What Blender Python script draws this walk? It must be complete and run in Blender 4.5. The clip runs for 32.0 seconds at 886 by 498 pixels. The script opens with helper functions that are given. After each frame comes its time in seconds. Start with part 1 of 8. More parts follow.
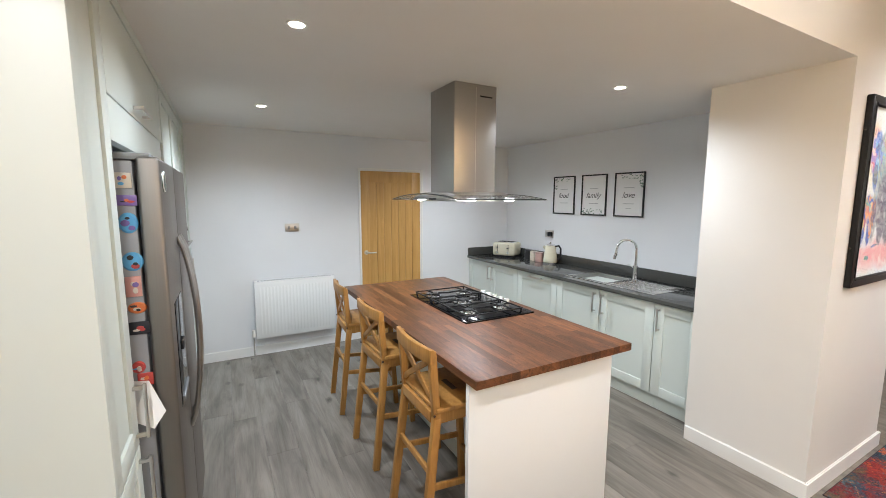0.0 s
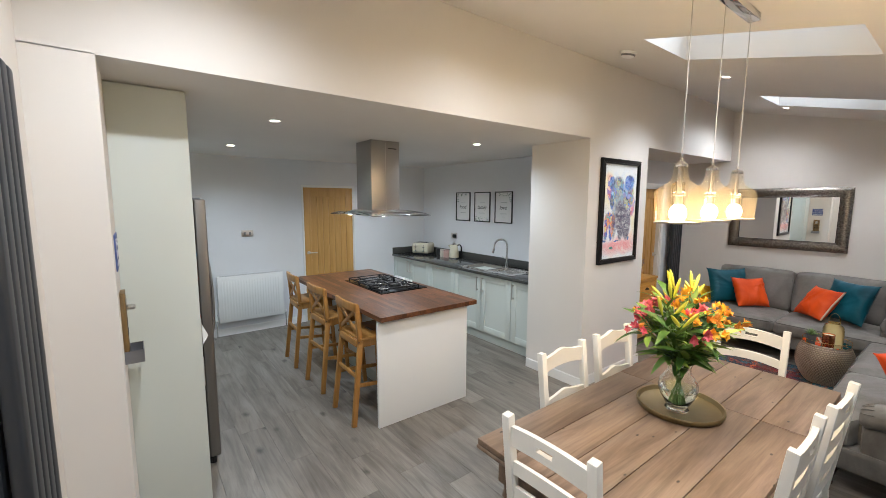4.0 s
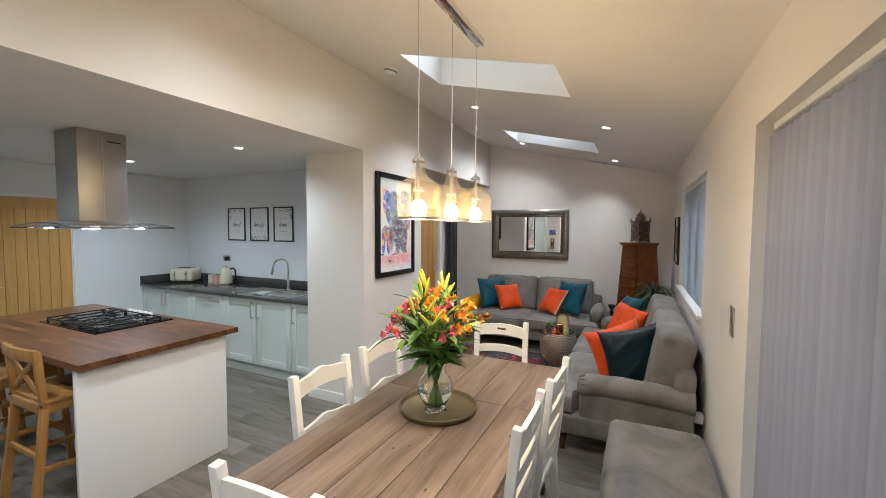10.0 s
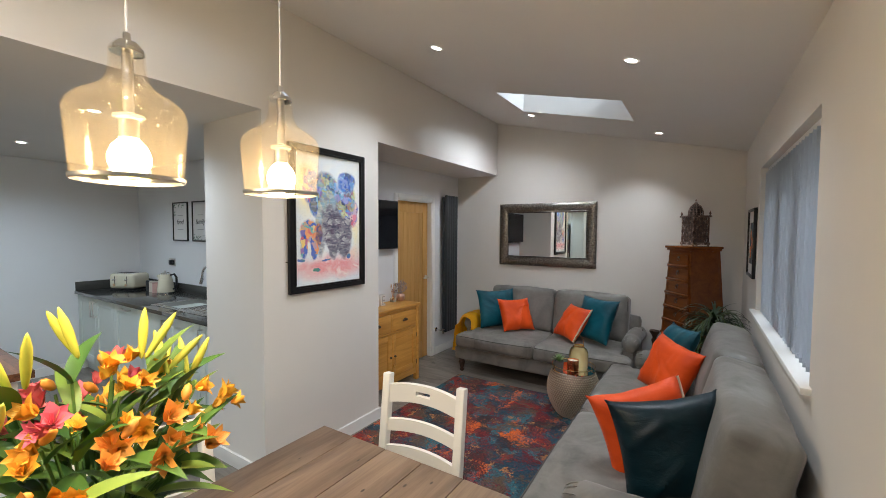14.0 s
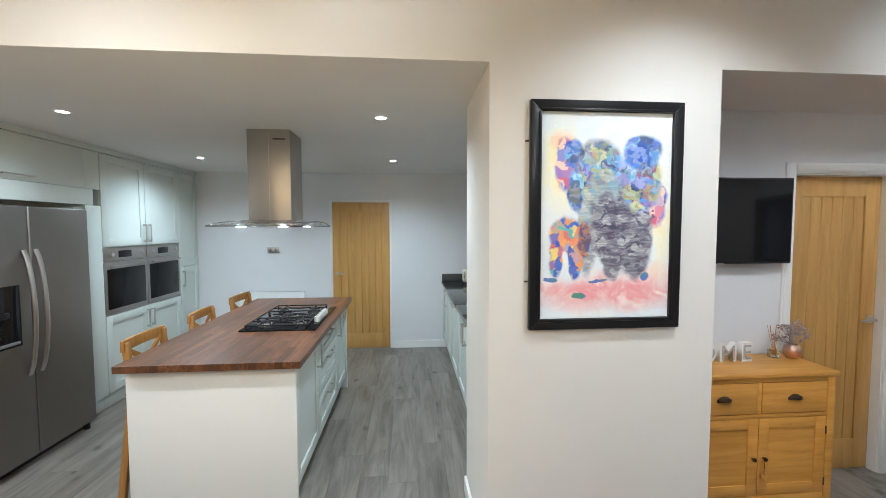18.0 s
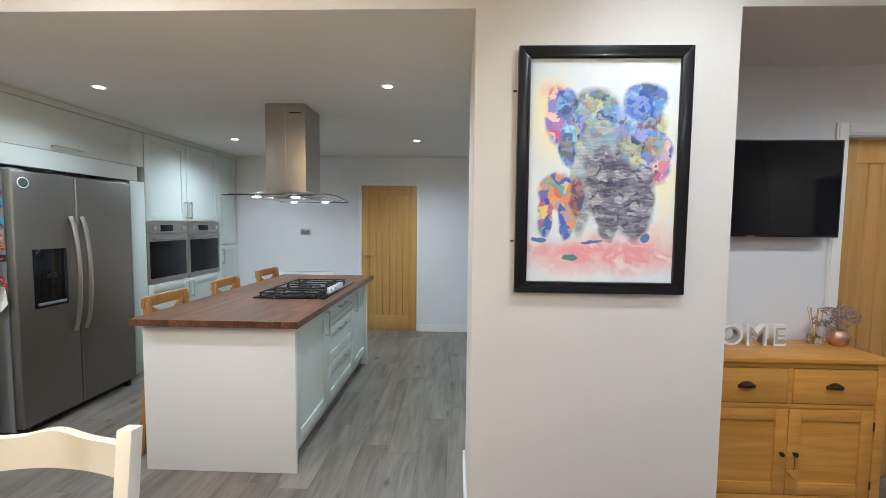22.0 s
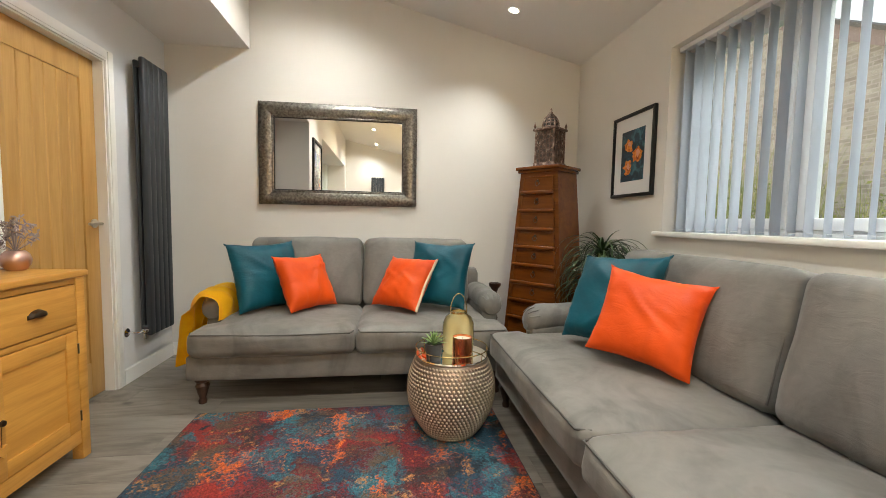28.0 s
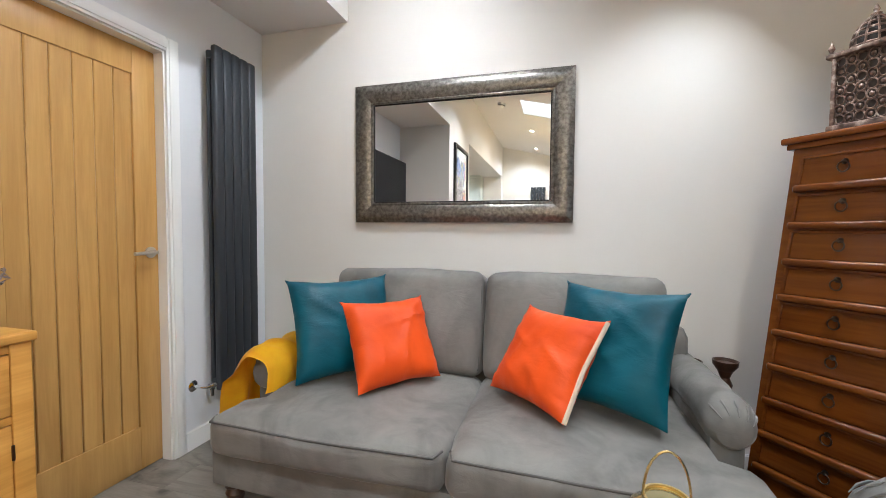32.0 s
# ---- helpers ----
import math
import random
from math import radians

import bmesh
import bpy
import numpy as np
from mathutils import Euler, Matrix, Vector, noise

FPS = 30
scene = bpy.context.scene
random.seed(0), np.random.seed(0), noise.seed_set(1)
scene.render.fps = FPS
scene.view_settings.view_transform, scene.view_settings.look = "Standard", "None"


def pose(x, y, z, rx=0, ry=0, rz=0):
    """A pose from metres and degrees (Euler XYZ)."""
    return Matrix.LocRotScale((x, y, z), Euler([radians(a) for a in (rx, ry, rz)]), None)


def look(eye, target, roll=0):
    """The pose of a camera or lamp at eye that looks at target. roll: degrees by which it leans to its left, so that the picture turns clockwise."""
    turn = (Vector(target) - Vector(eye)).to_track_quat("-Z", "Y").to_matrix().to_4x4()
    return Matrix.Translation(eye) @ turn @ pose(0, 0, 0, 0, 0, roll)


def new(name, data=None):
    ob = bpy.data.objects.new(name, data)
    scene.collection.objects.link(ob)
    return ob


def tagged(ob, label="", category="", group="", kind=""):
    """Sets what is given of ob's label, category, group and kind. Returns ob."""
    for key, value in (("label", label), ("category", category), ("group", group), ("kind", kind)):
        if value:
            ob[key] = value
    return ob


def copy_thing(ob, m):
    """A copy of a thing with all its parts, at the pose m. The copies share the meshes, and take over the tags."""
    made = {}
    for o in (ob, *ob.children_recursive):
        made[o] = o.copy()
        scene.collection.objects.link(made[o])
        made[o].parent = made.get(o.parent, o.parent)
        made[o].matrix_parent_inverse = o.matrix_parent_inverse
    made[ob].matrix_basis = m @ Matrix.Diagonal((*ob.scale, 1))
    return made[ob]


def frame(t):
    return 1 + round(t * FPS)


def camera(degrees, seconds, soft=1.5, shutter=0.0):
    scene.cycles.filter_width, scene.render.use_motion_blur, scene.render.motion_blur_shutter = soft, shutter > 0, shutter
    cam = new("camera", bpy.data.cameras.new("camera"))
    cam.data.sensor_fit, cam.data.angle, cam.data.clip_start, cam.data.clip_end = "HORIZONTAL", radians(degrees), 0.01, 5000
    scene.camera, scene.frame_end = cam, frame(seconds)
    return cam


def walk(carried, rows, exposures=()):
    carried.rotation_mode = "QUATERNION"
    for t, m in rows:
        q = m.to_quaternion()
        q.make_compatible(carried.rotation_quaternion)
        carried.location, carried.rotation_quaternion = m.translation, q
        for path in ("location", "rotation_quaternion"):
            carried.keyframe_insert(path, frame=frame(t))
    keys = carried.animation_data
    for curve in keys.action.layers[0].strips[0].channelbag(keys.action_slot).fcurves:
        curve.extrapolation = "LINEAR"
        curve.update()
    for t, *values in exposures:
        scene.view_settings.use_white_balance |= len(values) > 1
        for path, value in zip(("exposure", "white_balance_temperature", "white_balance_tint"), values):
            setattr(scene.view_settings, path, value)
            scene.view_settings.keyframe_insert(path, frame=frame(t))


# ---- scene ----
cam = camera(95.3, 32.0, soft=0.85)
PATH = [
    (0, (0.226, 0.138, 1.663), (1.172, 1.883, 1.417), 0.2),
    (0.5, (0.189, -0.059, 1.641), (1.133, 1.688, 1.401), 0.1),
    (1, (0.127, -0.25, 1.654), (1.071, 1.496, 1.411), 0.0),
    (1.5, (0.051, -0.43, 1.673), (1.001, 1.313, 1.429), 0.1),
    (2, (-0.012, -0.603, 1.702), (0.955, 1.13, 1.455), 0.2),
    (2.5, (-0.084, -0.765, 1.713), (0.923, 0.946, 1.475), 0.1),
    (4.5, (-0.373, -1.273, 1.83), (0.878, 0.268, 1.585), 0.3),
    (5, (-0.41, -1.35, 1.852), (0.892, 0.147, 1.603), 0.3),
    (5.5, (-0.423, -1.374, 1.834), (0.994, 0.019, 1.607), 0.3),
    (6, (-0.414, -1.37, 1.829), (1.083, -0.061, 1.62), 0.3),
    (6.5, (-0.391, -1.37, 1.829), (1.171, -0.136, 1.637), 0.2),
    (7, (-0.361, -1.353, 1.819), (1.257, -0.193, 1.631), 0.3),
    (7.5, (-0.333, -1.349, 1.811), (1.326, -0.247, 1.624), 0.2),
    (8, (-0.282, -1.324, 1.788), (1.416, -0.283, 1.611), 0.3),
    (8.5, (-0.211, -1.29, 1.743), (1.532, -0.32, 1.596), 0.3),
    (9, (-0.153, -1.267, 1.713), (1.621, -0.353, 1.582), 0.3),
    (9.5, (-0.078, -1.24, 1.681), (1.716, -0.361, 1.574), 0.3),
    (10, (0.023, -1.232, 1.669), (1.822, -0.366, 1.567), 0.3),
    (10.5, (0.19, -1.215, 1.668), (1.996, -0.361, 1.57), 0.3),
    (11, (0.344, -1.213, 1.667), (2.153, -0.366, 1.569), 0.3),
    (11.5, (0.558, -1.262, 1.666), (2.368, -0.418, 1.567), 0.2),
    (12, (0.739, -1.31, 1.664), (2.548, -0.463, 1.565), 0.2),
    (12.5, (0.953, -1.316, 1.649), (2.752, -0.448, 1.549), 0.3),
    (13, (1.132, -1.326, 1.648), (2.906, -0.408, 1.546), 0.3),
    (13.5, (1.288, -1.317, 1.634), (3.03, -0.34, 1.537), 0.3),
    (15.5, (2.092, -1.263, 1.602), (3.409, 0.24, 1.515), 0.4),
    (16, (2.225, -1.236, 1.619), (3.356, 0.41, 1.516), 0.2),
    (16.5, (2.313, -1.19, 1.608), (3.227, 0.586, 1.502), 0.2),
    (17, (2.443, -1.072, 1.629), (3.138, 0.799, 1.511), -0.0),
    (17.5, (2.573, -0.878, 1.641), (3.015, 1.069, 1.528), -0.1),
    (18, (2.644, -0.765, 1.65), (2.815, 1.225, 1.542), -0.1),
    (18.5, (2.69, -0.746, 1.653), (2.62, 1.25, 1.555), -0.1),
    (19, (2.794, -0.717, 1.633), (2.512, 1.26, 1.541), -0.0),
    (19.5, (2.874, -0.722, 1.622), (2.396, 1.217, 1.528), 0.0),
    (20, (2.916, -0.718, 1.611), (2.289, 1.178, 1.513), 0.0),
    (20.5, (2.948, -0.79, 1.589), (2.212, 1.067, 1.486), 0.2),
    (21, (2.982, -0.845, 1.57), (2.211, 0.997, 1.459), -0.0),
    (21.5, (2.955, -0.801, 1.524), (2.382, 1.111, 1.403), 0.3),
    (22, (2.931, -0.73, 1.475), (2.864, 1.265, 1.351), 0.6),
    (22.5, (2.879, -0.66, 1.431), (3.227, 1.306, 1.308), 0.6),
    (23, (2.922, -0.578, 1.381), (3.677, 1.27, 1.255), 0.6),
    (23.5, (2.922, -0.527, 1.298), (4.013, 1.146, 1.194), 0.7),
    (24, (2.964, -0.437, 1.283), (4.327, 1.02, 1.155), 0.6),
    (24.5, (2.958, -0.355, 1.235), (4.558, 0.841, 1.123), 0.7),
    (25, (3.026, -0.229, 1.175), (4.808, 0.673, 1.069), 0.6),
    (25.5, (3.035, -0.177, 1.154), (4.93, 0.451, 1.044), 0.7),
    (26, (2.967, -0.14, 1.138), (4.935, 0.201, 1.023), 0.9),
    (26.5, (2.908, -0.119, 1.139), (4.902, -0.016, 1.012), 1.1),
    (28.5, (3.228, -0.045, 1.072), (5.198, -0.367, 0.939), 0.9),
    (29, (3.408, -0.029, 1.077), (5.372, -0.388, 0.951), 0.8),
    (29.5, (3.517, -0.006, 1.122), (5.476, -0.387, 0.996), 0.8),
    (30, (3.592, -0.034, 1.129), (5.555, -0.408, 1.028), 0.7),
    (30.5, (3.763, -0.106, 1.136), (5.747, -0.343, 1.049), 0.7),
    (31, (3.912, -0.158, 1.123), (5.911, -0.169, 1.051), 0.6),
    (31.5, (4.071, -0.189, 1.104), (6.053, 0.072, 1.038), 0.6),
    (32, (4.244, -0.207, 1.138), (6.167, 0.335, 1.052), 0.4),
]
EXPOSURES = [(0.0, 1.1, 6600, 13), (2.0, 0.84, 6500, 11), (5.0, 0.58, 6250, 11), (9.0, 0.56, 6150, 10), (13.0, 0.39, 6240, 10), (16.0, 0.54, 5930, 5), (18.0, 0.84, 6010, 6), (19.2, 0.62, 6010, 7), (21.0, 0.44, 6110, 9), (23.0, 1.0, 6150, 6), (25.0, 1.12, 6370, 2), (26.0, 1.22, 6470, 4), (29.0, 1.28, 7180, 6), (30.5, 1.4, 6580, 8), (32.0, 1.37, 6080, 8)]
walk(cam, [(t, look(eye, target, roll)) for t, eye, target, roll in PATH], EXPOSURES)

# ---- world, sun and exposure ----
world = bpy.data.worlds.new("World")
scene.world = world
world.use_nodes = True
wn = world.node_tree
wn.nodes.clear()
w_out = wn.nodes.new("ShaderNodeOutputWorld")
w_bg = wn.nodes.new("ShaderNodeBackground")
w_sky = wn.nodes.new("ShaderNodeTexSky")
w_sky.sky_type = "NISHITA"
w_sky.sun_disc = False
w_sky.sun_elevation = radians(14)
w_sky.sun_rotation = radians(50)
w_sky.air_density, w_sky.dust_density, w_sky.ozone_density = 1.0, 3.0, 1.0
w_bg.inputs["Strength"].default_value = 0.095
w_veil = wn.nodes.new("ShaderNodeMixRGB")   # thin high cloud whitens the sky
w_veil.inputs[0].default_value = 0.5
w_veil.inputs[2].default_value = (8.6, 8.8, 9.2, 1)
wn.links.new(w_sky.outputs[0], w_veil.inputs[1])
wn.links.new(w_veil.outputs[0], w_bg.inputs[0])
wn.links.new(w_bg.outputs[0], w_out.inputs[0])

sun_data = bpy.data.lights.new("sun", "SUN")
sun_data.energy, sun_data.angle, sun_data.color = 0.7, radians(8), (1.0, 0.97, 0.93)
sun = new("sun", sun_data)
sun.matrix_world = look((7.43, 6.24, 2.42), (0, 0, 0))

SPOT_WATTS, KITCHEN_WATTS, PENDANT_WATTS, HOOD_WATTS = 31.5, 38.5, 5.1, 1.4
SPOT_COLOR, KITCHEN_COLOR, PENDANT_COLOR = (0.94, 0.965, 1.0), (0.79, 0.905, 1.0), (1.0, 0.71, 0.38)

# ---- plan, in metres ----
CEIL = 2.365                      # kitchen and alcove ceiling
Y_HEAD, Y_SOUTH, Y_NORTH = 1.0, -1.67, 4.735
X_EAST, X_WEST, X_NIB = 6.43, -0.62, -0.40
COL_X0, COL_X1, COL_Y1 = 3.0, 4.075, 1.675
X_SINK, Y_ALC = 3.745, 1.605
SLOPE = 0.2337


def slope_z(y):
    return 2.880 + SLOPE * (y - 0.30)


# ---- materials ----
def mat(name, color=(0.8, 0.8, 0.8), rough=0.5, metal=0.0):
    m = bpy.data.materials.new(name)
    m.use_nodes = True
    b = m.node_tree.nodes["Principled BSDF"]
    b.inputs["Base Color"].default_value = (*color, 1)
    b.inputs["Roughness"].default_value = rough
    b.inputs["Metallic"].default_value = metal
    return m


def bsdf(m):
    return m.node_tree.nodes["Principled BSDF"]


def node(m, kind, **props):
    n = m.node_tree.nodes.new(kind)
    for k, v in props.items():
        n.inputs[k].default_value = v
    return n


def link(m, a, b):
    m.node_tree.links.new(a, b)


def coords(m, scale=(1, 1, 1), which="Object", rot=(0, 0, 0)):
    tc, mp = node(m, "ShaderNodeTexCoord"), node(m, "ShaderNodeMapping")
    mp.inputs["Scale"].default_value = scale
    mp.inputs["Rotation"].default_value = rot
    link(m, tc.outputs[which], mp.inputs["Vector"])
    return mp.outputs["Vector"]


def ramp(m, source, stops):
    r = node(m, "ShaderNodeValToRGB")
    e = r.color_ramp.elements
    while len(e) < len(stops):
        e.new(0.5)
    for k, (p, c) in enumerate(stops):
        e[k].position = p
        e[k].color = (*c, 1) if len(c) == 3 else c
    link(m, source, r.inputs["Fac"])
    return r.outputs["Color"]


def noise_tex(m, vec, scale=5.0, detail=4.0, rough=0.55, distortion=0.0):
    n = node(m, "ShaderNodeTexNoise", Scale=scale, Detail=detail, Roughness=rough, Distortion=distortion)
    link(m, vec, n.inputs["Vector"])
    return n.outputs["Fac"]


def mix(m, fac, a, b, kind="MIX"):
    n = m.node_tree.nodes.new("ShaderNodeMix")
    n.data_type, n.blend_type = "RGBA", kind
    for sock, v in ((n.inputs[0], fac), (n.inputs[6], a), (n.inputs[7], b)):
        if isinstance(v, (int, float)):
            sock.default_value = v
        elif isinstance(v, tuple):
            sock.default_value = (*v, 1)
        else:
            link(m, v, sock)
    return n.outputs[2]


def bump(m, height, strength=0.2, distance=0.002):
    b = node(m, "ShaderNodeBump", Strength=strength, Distance=distance)
    link(m, height, b.inputs["Height"])
    link(m, b.outputs["Normal"], bsdf(m).inputs["Normal"])
    return b


def obj_random(m):
    return node(m, "ShaderNodeObjectInfo").outputs["Random"]


def island_random(m):
    return node(m, "ShaderNodeNewGeometry").outputs["Random Per Island"]


def paint(name, color, rough=0.6, mottling=0.04, grain=350.0, bumpy=0.12):
    """Emulsion or eggshell paint: a slow drift of tone, roller stipple."""
    m = mat(name, color, rough)
    v = coords(m)
    slow = noise_tex(m, v, 1.3, 3)
    lo = tuple(c * (1 - mottling) for c in color)
    hi = tuple(min(1, c * (1 + mottling)) for c in color)
    link(m, ramp(m, slow, [(0.3, lo), (0.7, hi)]), bsdf(m).inputs["Base Color"])
    bump(m, noise_tex(m, v, grain, 2), bumpy, 0.001)
    return m


def wood(name, dark, light, axis="y", rough=0.45, scale=1.0, per_piece=0.25, bumpy=0.15, knots=False):
    """Grain stretched along an axis; tone varies from piece to piece."""
    m = mat(name, light, rough)
    long = {"x": (0.6, 9, 9), "y": (9, 0.6, 9), "z": (9, 9, 0.6)}[axis]
    tc = node(m, "ShaderNodeTexCoord")
    rnd = obj_random(m)
    shift = node(m, "ShaderNodeVectorMath")
    shift.operation = "ADD"
    mul = node(m, "ShaderNodeMath")
    mul.operation = "MULTIPLY"
    mul.inputs[1].default_value = 37.0
    link(m, rnd, mul.inputs[0])
    link(m, tc.outputs["Object"], shift.inputs[0])
    link(m, mul.outputs[0], shift.inputs[1])
    mp = node(m, "ShaderNodeMapping")
    mp.inputs["Scale"].default_value = tuple(s * scale for s in long)
    link(m, shift.outputs[0], mp.inputs["Vector"])
    grain = noise_tex(m, mp.outputs["Vector"], 2.2, 7, 0.62, 0.6)
    fine = noise_tex(m, mp.outputs["Vector"], 14.0, 3, 0.6)
    base = ramp(m, grain, [(0.32, dark), (0.62, light)])
    tint = ramp(m, rnd, [(0.0, (1 - per_piece,) * 3), (1.0, (1.0, 1.0, 1.0))])
    col = mix(m, 1.0, base, tint, "MULTIPLY")
    col = mix(m, 0.25, col, ramp(m, fine, [(0.35, dark), (0.65, light)]))
    if knots:
        vk = node(m, "ShaderNodeTexVoronoi", Scale=2.6)
        mk = node(m, "ShaderNodeMapping")
        mk.inputs["Scale"].default_value = tuple(1.0 if s > 1 else 0.55 for s in long)
        link(m, shift.outputs[0], mk.inputs["Vector"])
        link(m, mk.outputs["Vector"], vk.inputs["Vector"])
        kn = ramp(m, vk.outputs["Distance"], [(0.015, (1, 1, 1)), (0.06, (0, 0, 0))])
        col = mix(m, kn, col, tuple(c * 0.3 for c in dark))
    link(m, col, bsdf(m).inputs["Base Color"])
    bump(m, fine, bumpy, 0.001)
    return m


def boards(name, tones, axis, rough, spread, knot_size, bumpy=0.1, specks=0.0):
    """Broad limed or weathered boards: cloudy drifts of tone along the grain, faint pores, a few knots."""
    m = mat(name, tones[1], rough)
    tc, rnd = node(m, "ShaderNodeTexCoord"), obj_random(m)
    shift, mul = node(m, "ShaderNodeVectorMath"), node(m, "ShaderNodeMath")
    shift.operation, mul.operation = "ADD", "MULTIPLY"
    mul.inputs[1].default_value = 53.0
    link(m, rnd, mul.inputs[0])
    link(m, tc.outputs["Object"], shift.inputs[0])
    link(m, mul.outputs[0], shift.inputs[1])

    def along(cross, run):
        mp = node(m, "ShaderNodeMapping")
        mp.inputs["Scale"].default_value = (run, cross, cross) if axis == "x" else (cross, run, cross)
        link(m, shift.outputs[0], mp.inputs["Vector"])
        return mp.outputs["Vector"]

    cloud = noise_tex(m, along(6.0, 1.3), 1.0, 4, 0.55, 0.5)
    figure = noise_tex(m, along(12.0, 1.2), 1.0, 6, 0.62, 1.4)
    pores = noise_tex(m, along(150.0, 5.0), 1.0, 3, 0.6)
    col = ramp(m, cloud, [(0.30, tones[0]), (0.50, tones[1]), (0.70, tones[2])])
    col = mix(m, 0.40, col, ramp(m, figure, [(0.36, tones[0]), (0.58, tones[2])]))
    col = mix(m, 0.24, col, ramp(m, pores, [(0.30, (0.45, 0.43, 0.40)), (0.55, (1, 1, 1))]), "MULTIPLY")
    col = mix(m, 1.0, col, ramp(m, rnd, [(0.0, (1 - spread,) * 3), (1.0, (1 + spread * 0.4,) * 3)]), "MULTIPLY")
    vk = node(m, "ShaderNodeTexVoronoi", Scale=1.0)
    link(m, along(4.2, 2.2), vk.inputs["Vector"])
    rag = node(m, "ShaderNodeMath")
    rag.operation = "MULTIPLY_ADD"
    rag.inputs[1].default_value = 0.16
    link(m, noise_tex(m, along(40.0, 14.0), 1.0, 3), rag.inputs[0])
    link(m, vk.outputs["Distance"], rag.inputs[2])
    kn = ramp(m, rag.outputs[0], [(0.085 + knot_size * 0.3, (0.85, 0.85, 0.85)), (0.12 + knot_size, (0, 0, 0))])
    col = mix(m, kn, col, tuple(c * 0.38 for c in tones[0]))
    if specks:
        vs_ = node(m, "ShaderNodeTexVoronoi", Scale=1.0)
        link(m, along(16.0, 8.0), vs_.inputs["Vector"])
        col = mix(m, ramp(m, vs_.outputs["Distance"], [(0.05, (specks,) * 3), (0.10, (0, 0, 0))]), col, tuple(c * 0.25 for c in tones[0]))
    link(m, col, bsdf(m).inputs["Base Color"])
    bump(m, pores, bumpy, 0.001)
    return m


def metal(name, color, rough=0.3, brushed=None):
    m = mat(name, color, rough, 1.0)
    if brushed:
        v = coords(m, brushed)
        n = noise_tex(m, v, 3.0, 4)
        r = node(m, "ShaderNodeMapRange")
        r.inputs["To Min"].default_value, r.inputs["To Max"].default_value = rough * 0.8, rough * 1.35
        link(m, n, r.inputs["Value"])
        link(m, r.outputs[0], bsdf(m).inputs["Roughness"])
        bump(m, n, 0.06, 0.0005)
    return m


def velvet(name, color, dark, rough=0.75, sheen=0.5, nap=3.2):
    """Velvet: the nap brushed lighter and darker in soft strokes, a fine pile, slack folds."""
    m = mat(name, color, rough)
    v = coords(m)
    strokes = noise_tex(m, coords(m, (1.0, 1.0, 0.55), "Object", (0.3, 0.5, 0.4)), nap, 4, 0.55, 1.3)
    rubbed = noise_tex(m, v, nap * 4.5, 3, 0.6, 0.9)
    tone = ramp(m, strokes, [(0.36, dark), (0.52, color), (0.70, tuple(min(1.0, c * 1.18) for c in color))])
    link(m, mix(m, 0.25, tone, ramp(m, rubbed, [(0.35, dark), (0.62, color)])), bsdf(m).inputs["Base Color"])
    bsdf(m).inputs["Sheen Weight"].default_value = sheen
    bsdf(m).inputs["Sheen Roughness"].default_value = 0.35
    fine = bump(m, noise_tex(m, v, 420.0, 2), 0.25, 0.001)
    crease = node(m, "ShaderNodeBump", Strength=0.35, Distance=0.006)
    link(m, noise_tex(m, coords(m, (1.0, 1.0, 2.4), "Object", (0.2, 0.9, 0.3)), 8.0, 3, 0.55, 1.6), crease.inputs["Height"])
    link(m, crease.outputs["Normal"], fine.inputs["Normal"])
    return m


def glass(name, color=(1, 1, 1), rough=0.0, ior=1.45):
    m = mat(name, color, rough)
    bsdf(m).inputs["Transmission Weight"].default_value = 1.0
    bsdf(m).inputs["IOR"].default_value = ior
    return m


def glow(name, color, strength):
    m = mat(name, color, 0.5)
    bsdf(m).inputs["Emission Color"].default_value = (*color, 1)
    bsdf(m).inputs["Emission Strength"].default_value = strength
    return m


WALL_WHITE = paint("white_wall_paint", (0.745, 0.755, 0.77), 0.75, 0.025)
WALL = paint("wall_paint", (0.725, 0.70, 0.66), 0.75, 0.025)
CEILING = paint("ceiling_paint", (0.75, 0.73, 0.70), 0.8, 0.02)
TRIM = paint("white_gloss", (0.83, 0.83, 0.81), 0.35, 0.015, 60, 0.03)
SAGE = paint("sage_cabinet_paint", (0.615, 0.665, 0.625), 0.42, 0.02, 90, 0.04)
PANEL_WHITE = paint("white_board", (0.80, 0.81, 0.80), 0.5, 0.015, 60, 0.03)
CHAIR_WHITE = paint("painted_wood_white", (0.80, 0.78, 0.72), 0.5, 0.05, 40, 0.08)
RAD_WHITE = paint("radiator_enamel", (0.82, 0.83, 0.82), 0.3, 0.01, 40, 0.02)
ANTHRACITE = paint("anthracite_enamel", (0.026, 0.031, 0.038), 0.45, 0.08, 60, 0.05)
FLOOR_WOOD = boards("grey_laminate", ((0.098, 0.083, 0.069), (0.188, 0.168, 0.144), (0.285, 0.260, 0.226)), "y", 0.40, 0.12, 0.10)
WALNUT = wood("walnut_stave", (0.050, 0.019, 0.009), (0.30, 0.118, 0.046), "y", 0.33, 1.6, 0.80, 0.06)
OAK_DOOR = wood("oak_veneer", (0.46, 0.245, 0.065), (0.60, 0.345, 0.110), "z", 0.4, 0.8, 0.1, 0.06)
OAK_FURN = wood("oak_furniture", (0.50, 0.225, 0.036), (0.70, 0.355, 0.080), "x", 0.42, 1.0, 0.12, 0.06)
PINE = wood("antique_pine", (0.32, 0.145, 0.032), (0.50, 0.25, 0.068), "z", 0.4, 1.2, 0.15, 0.06)
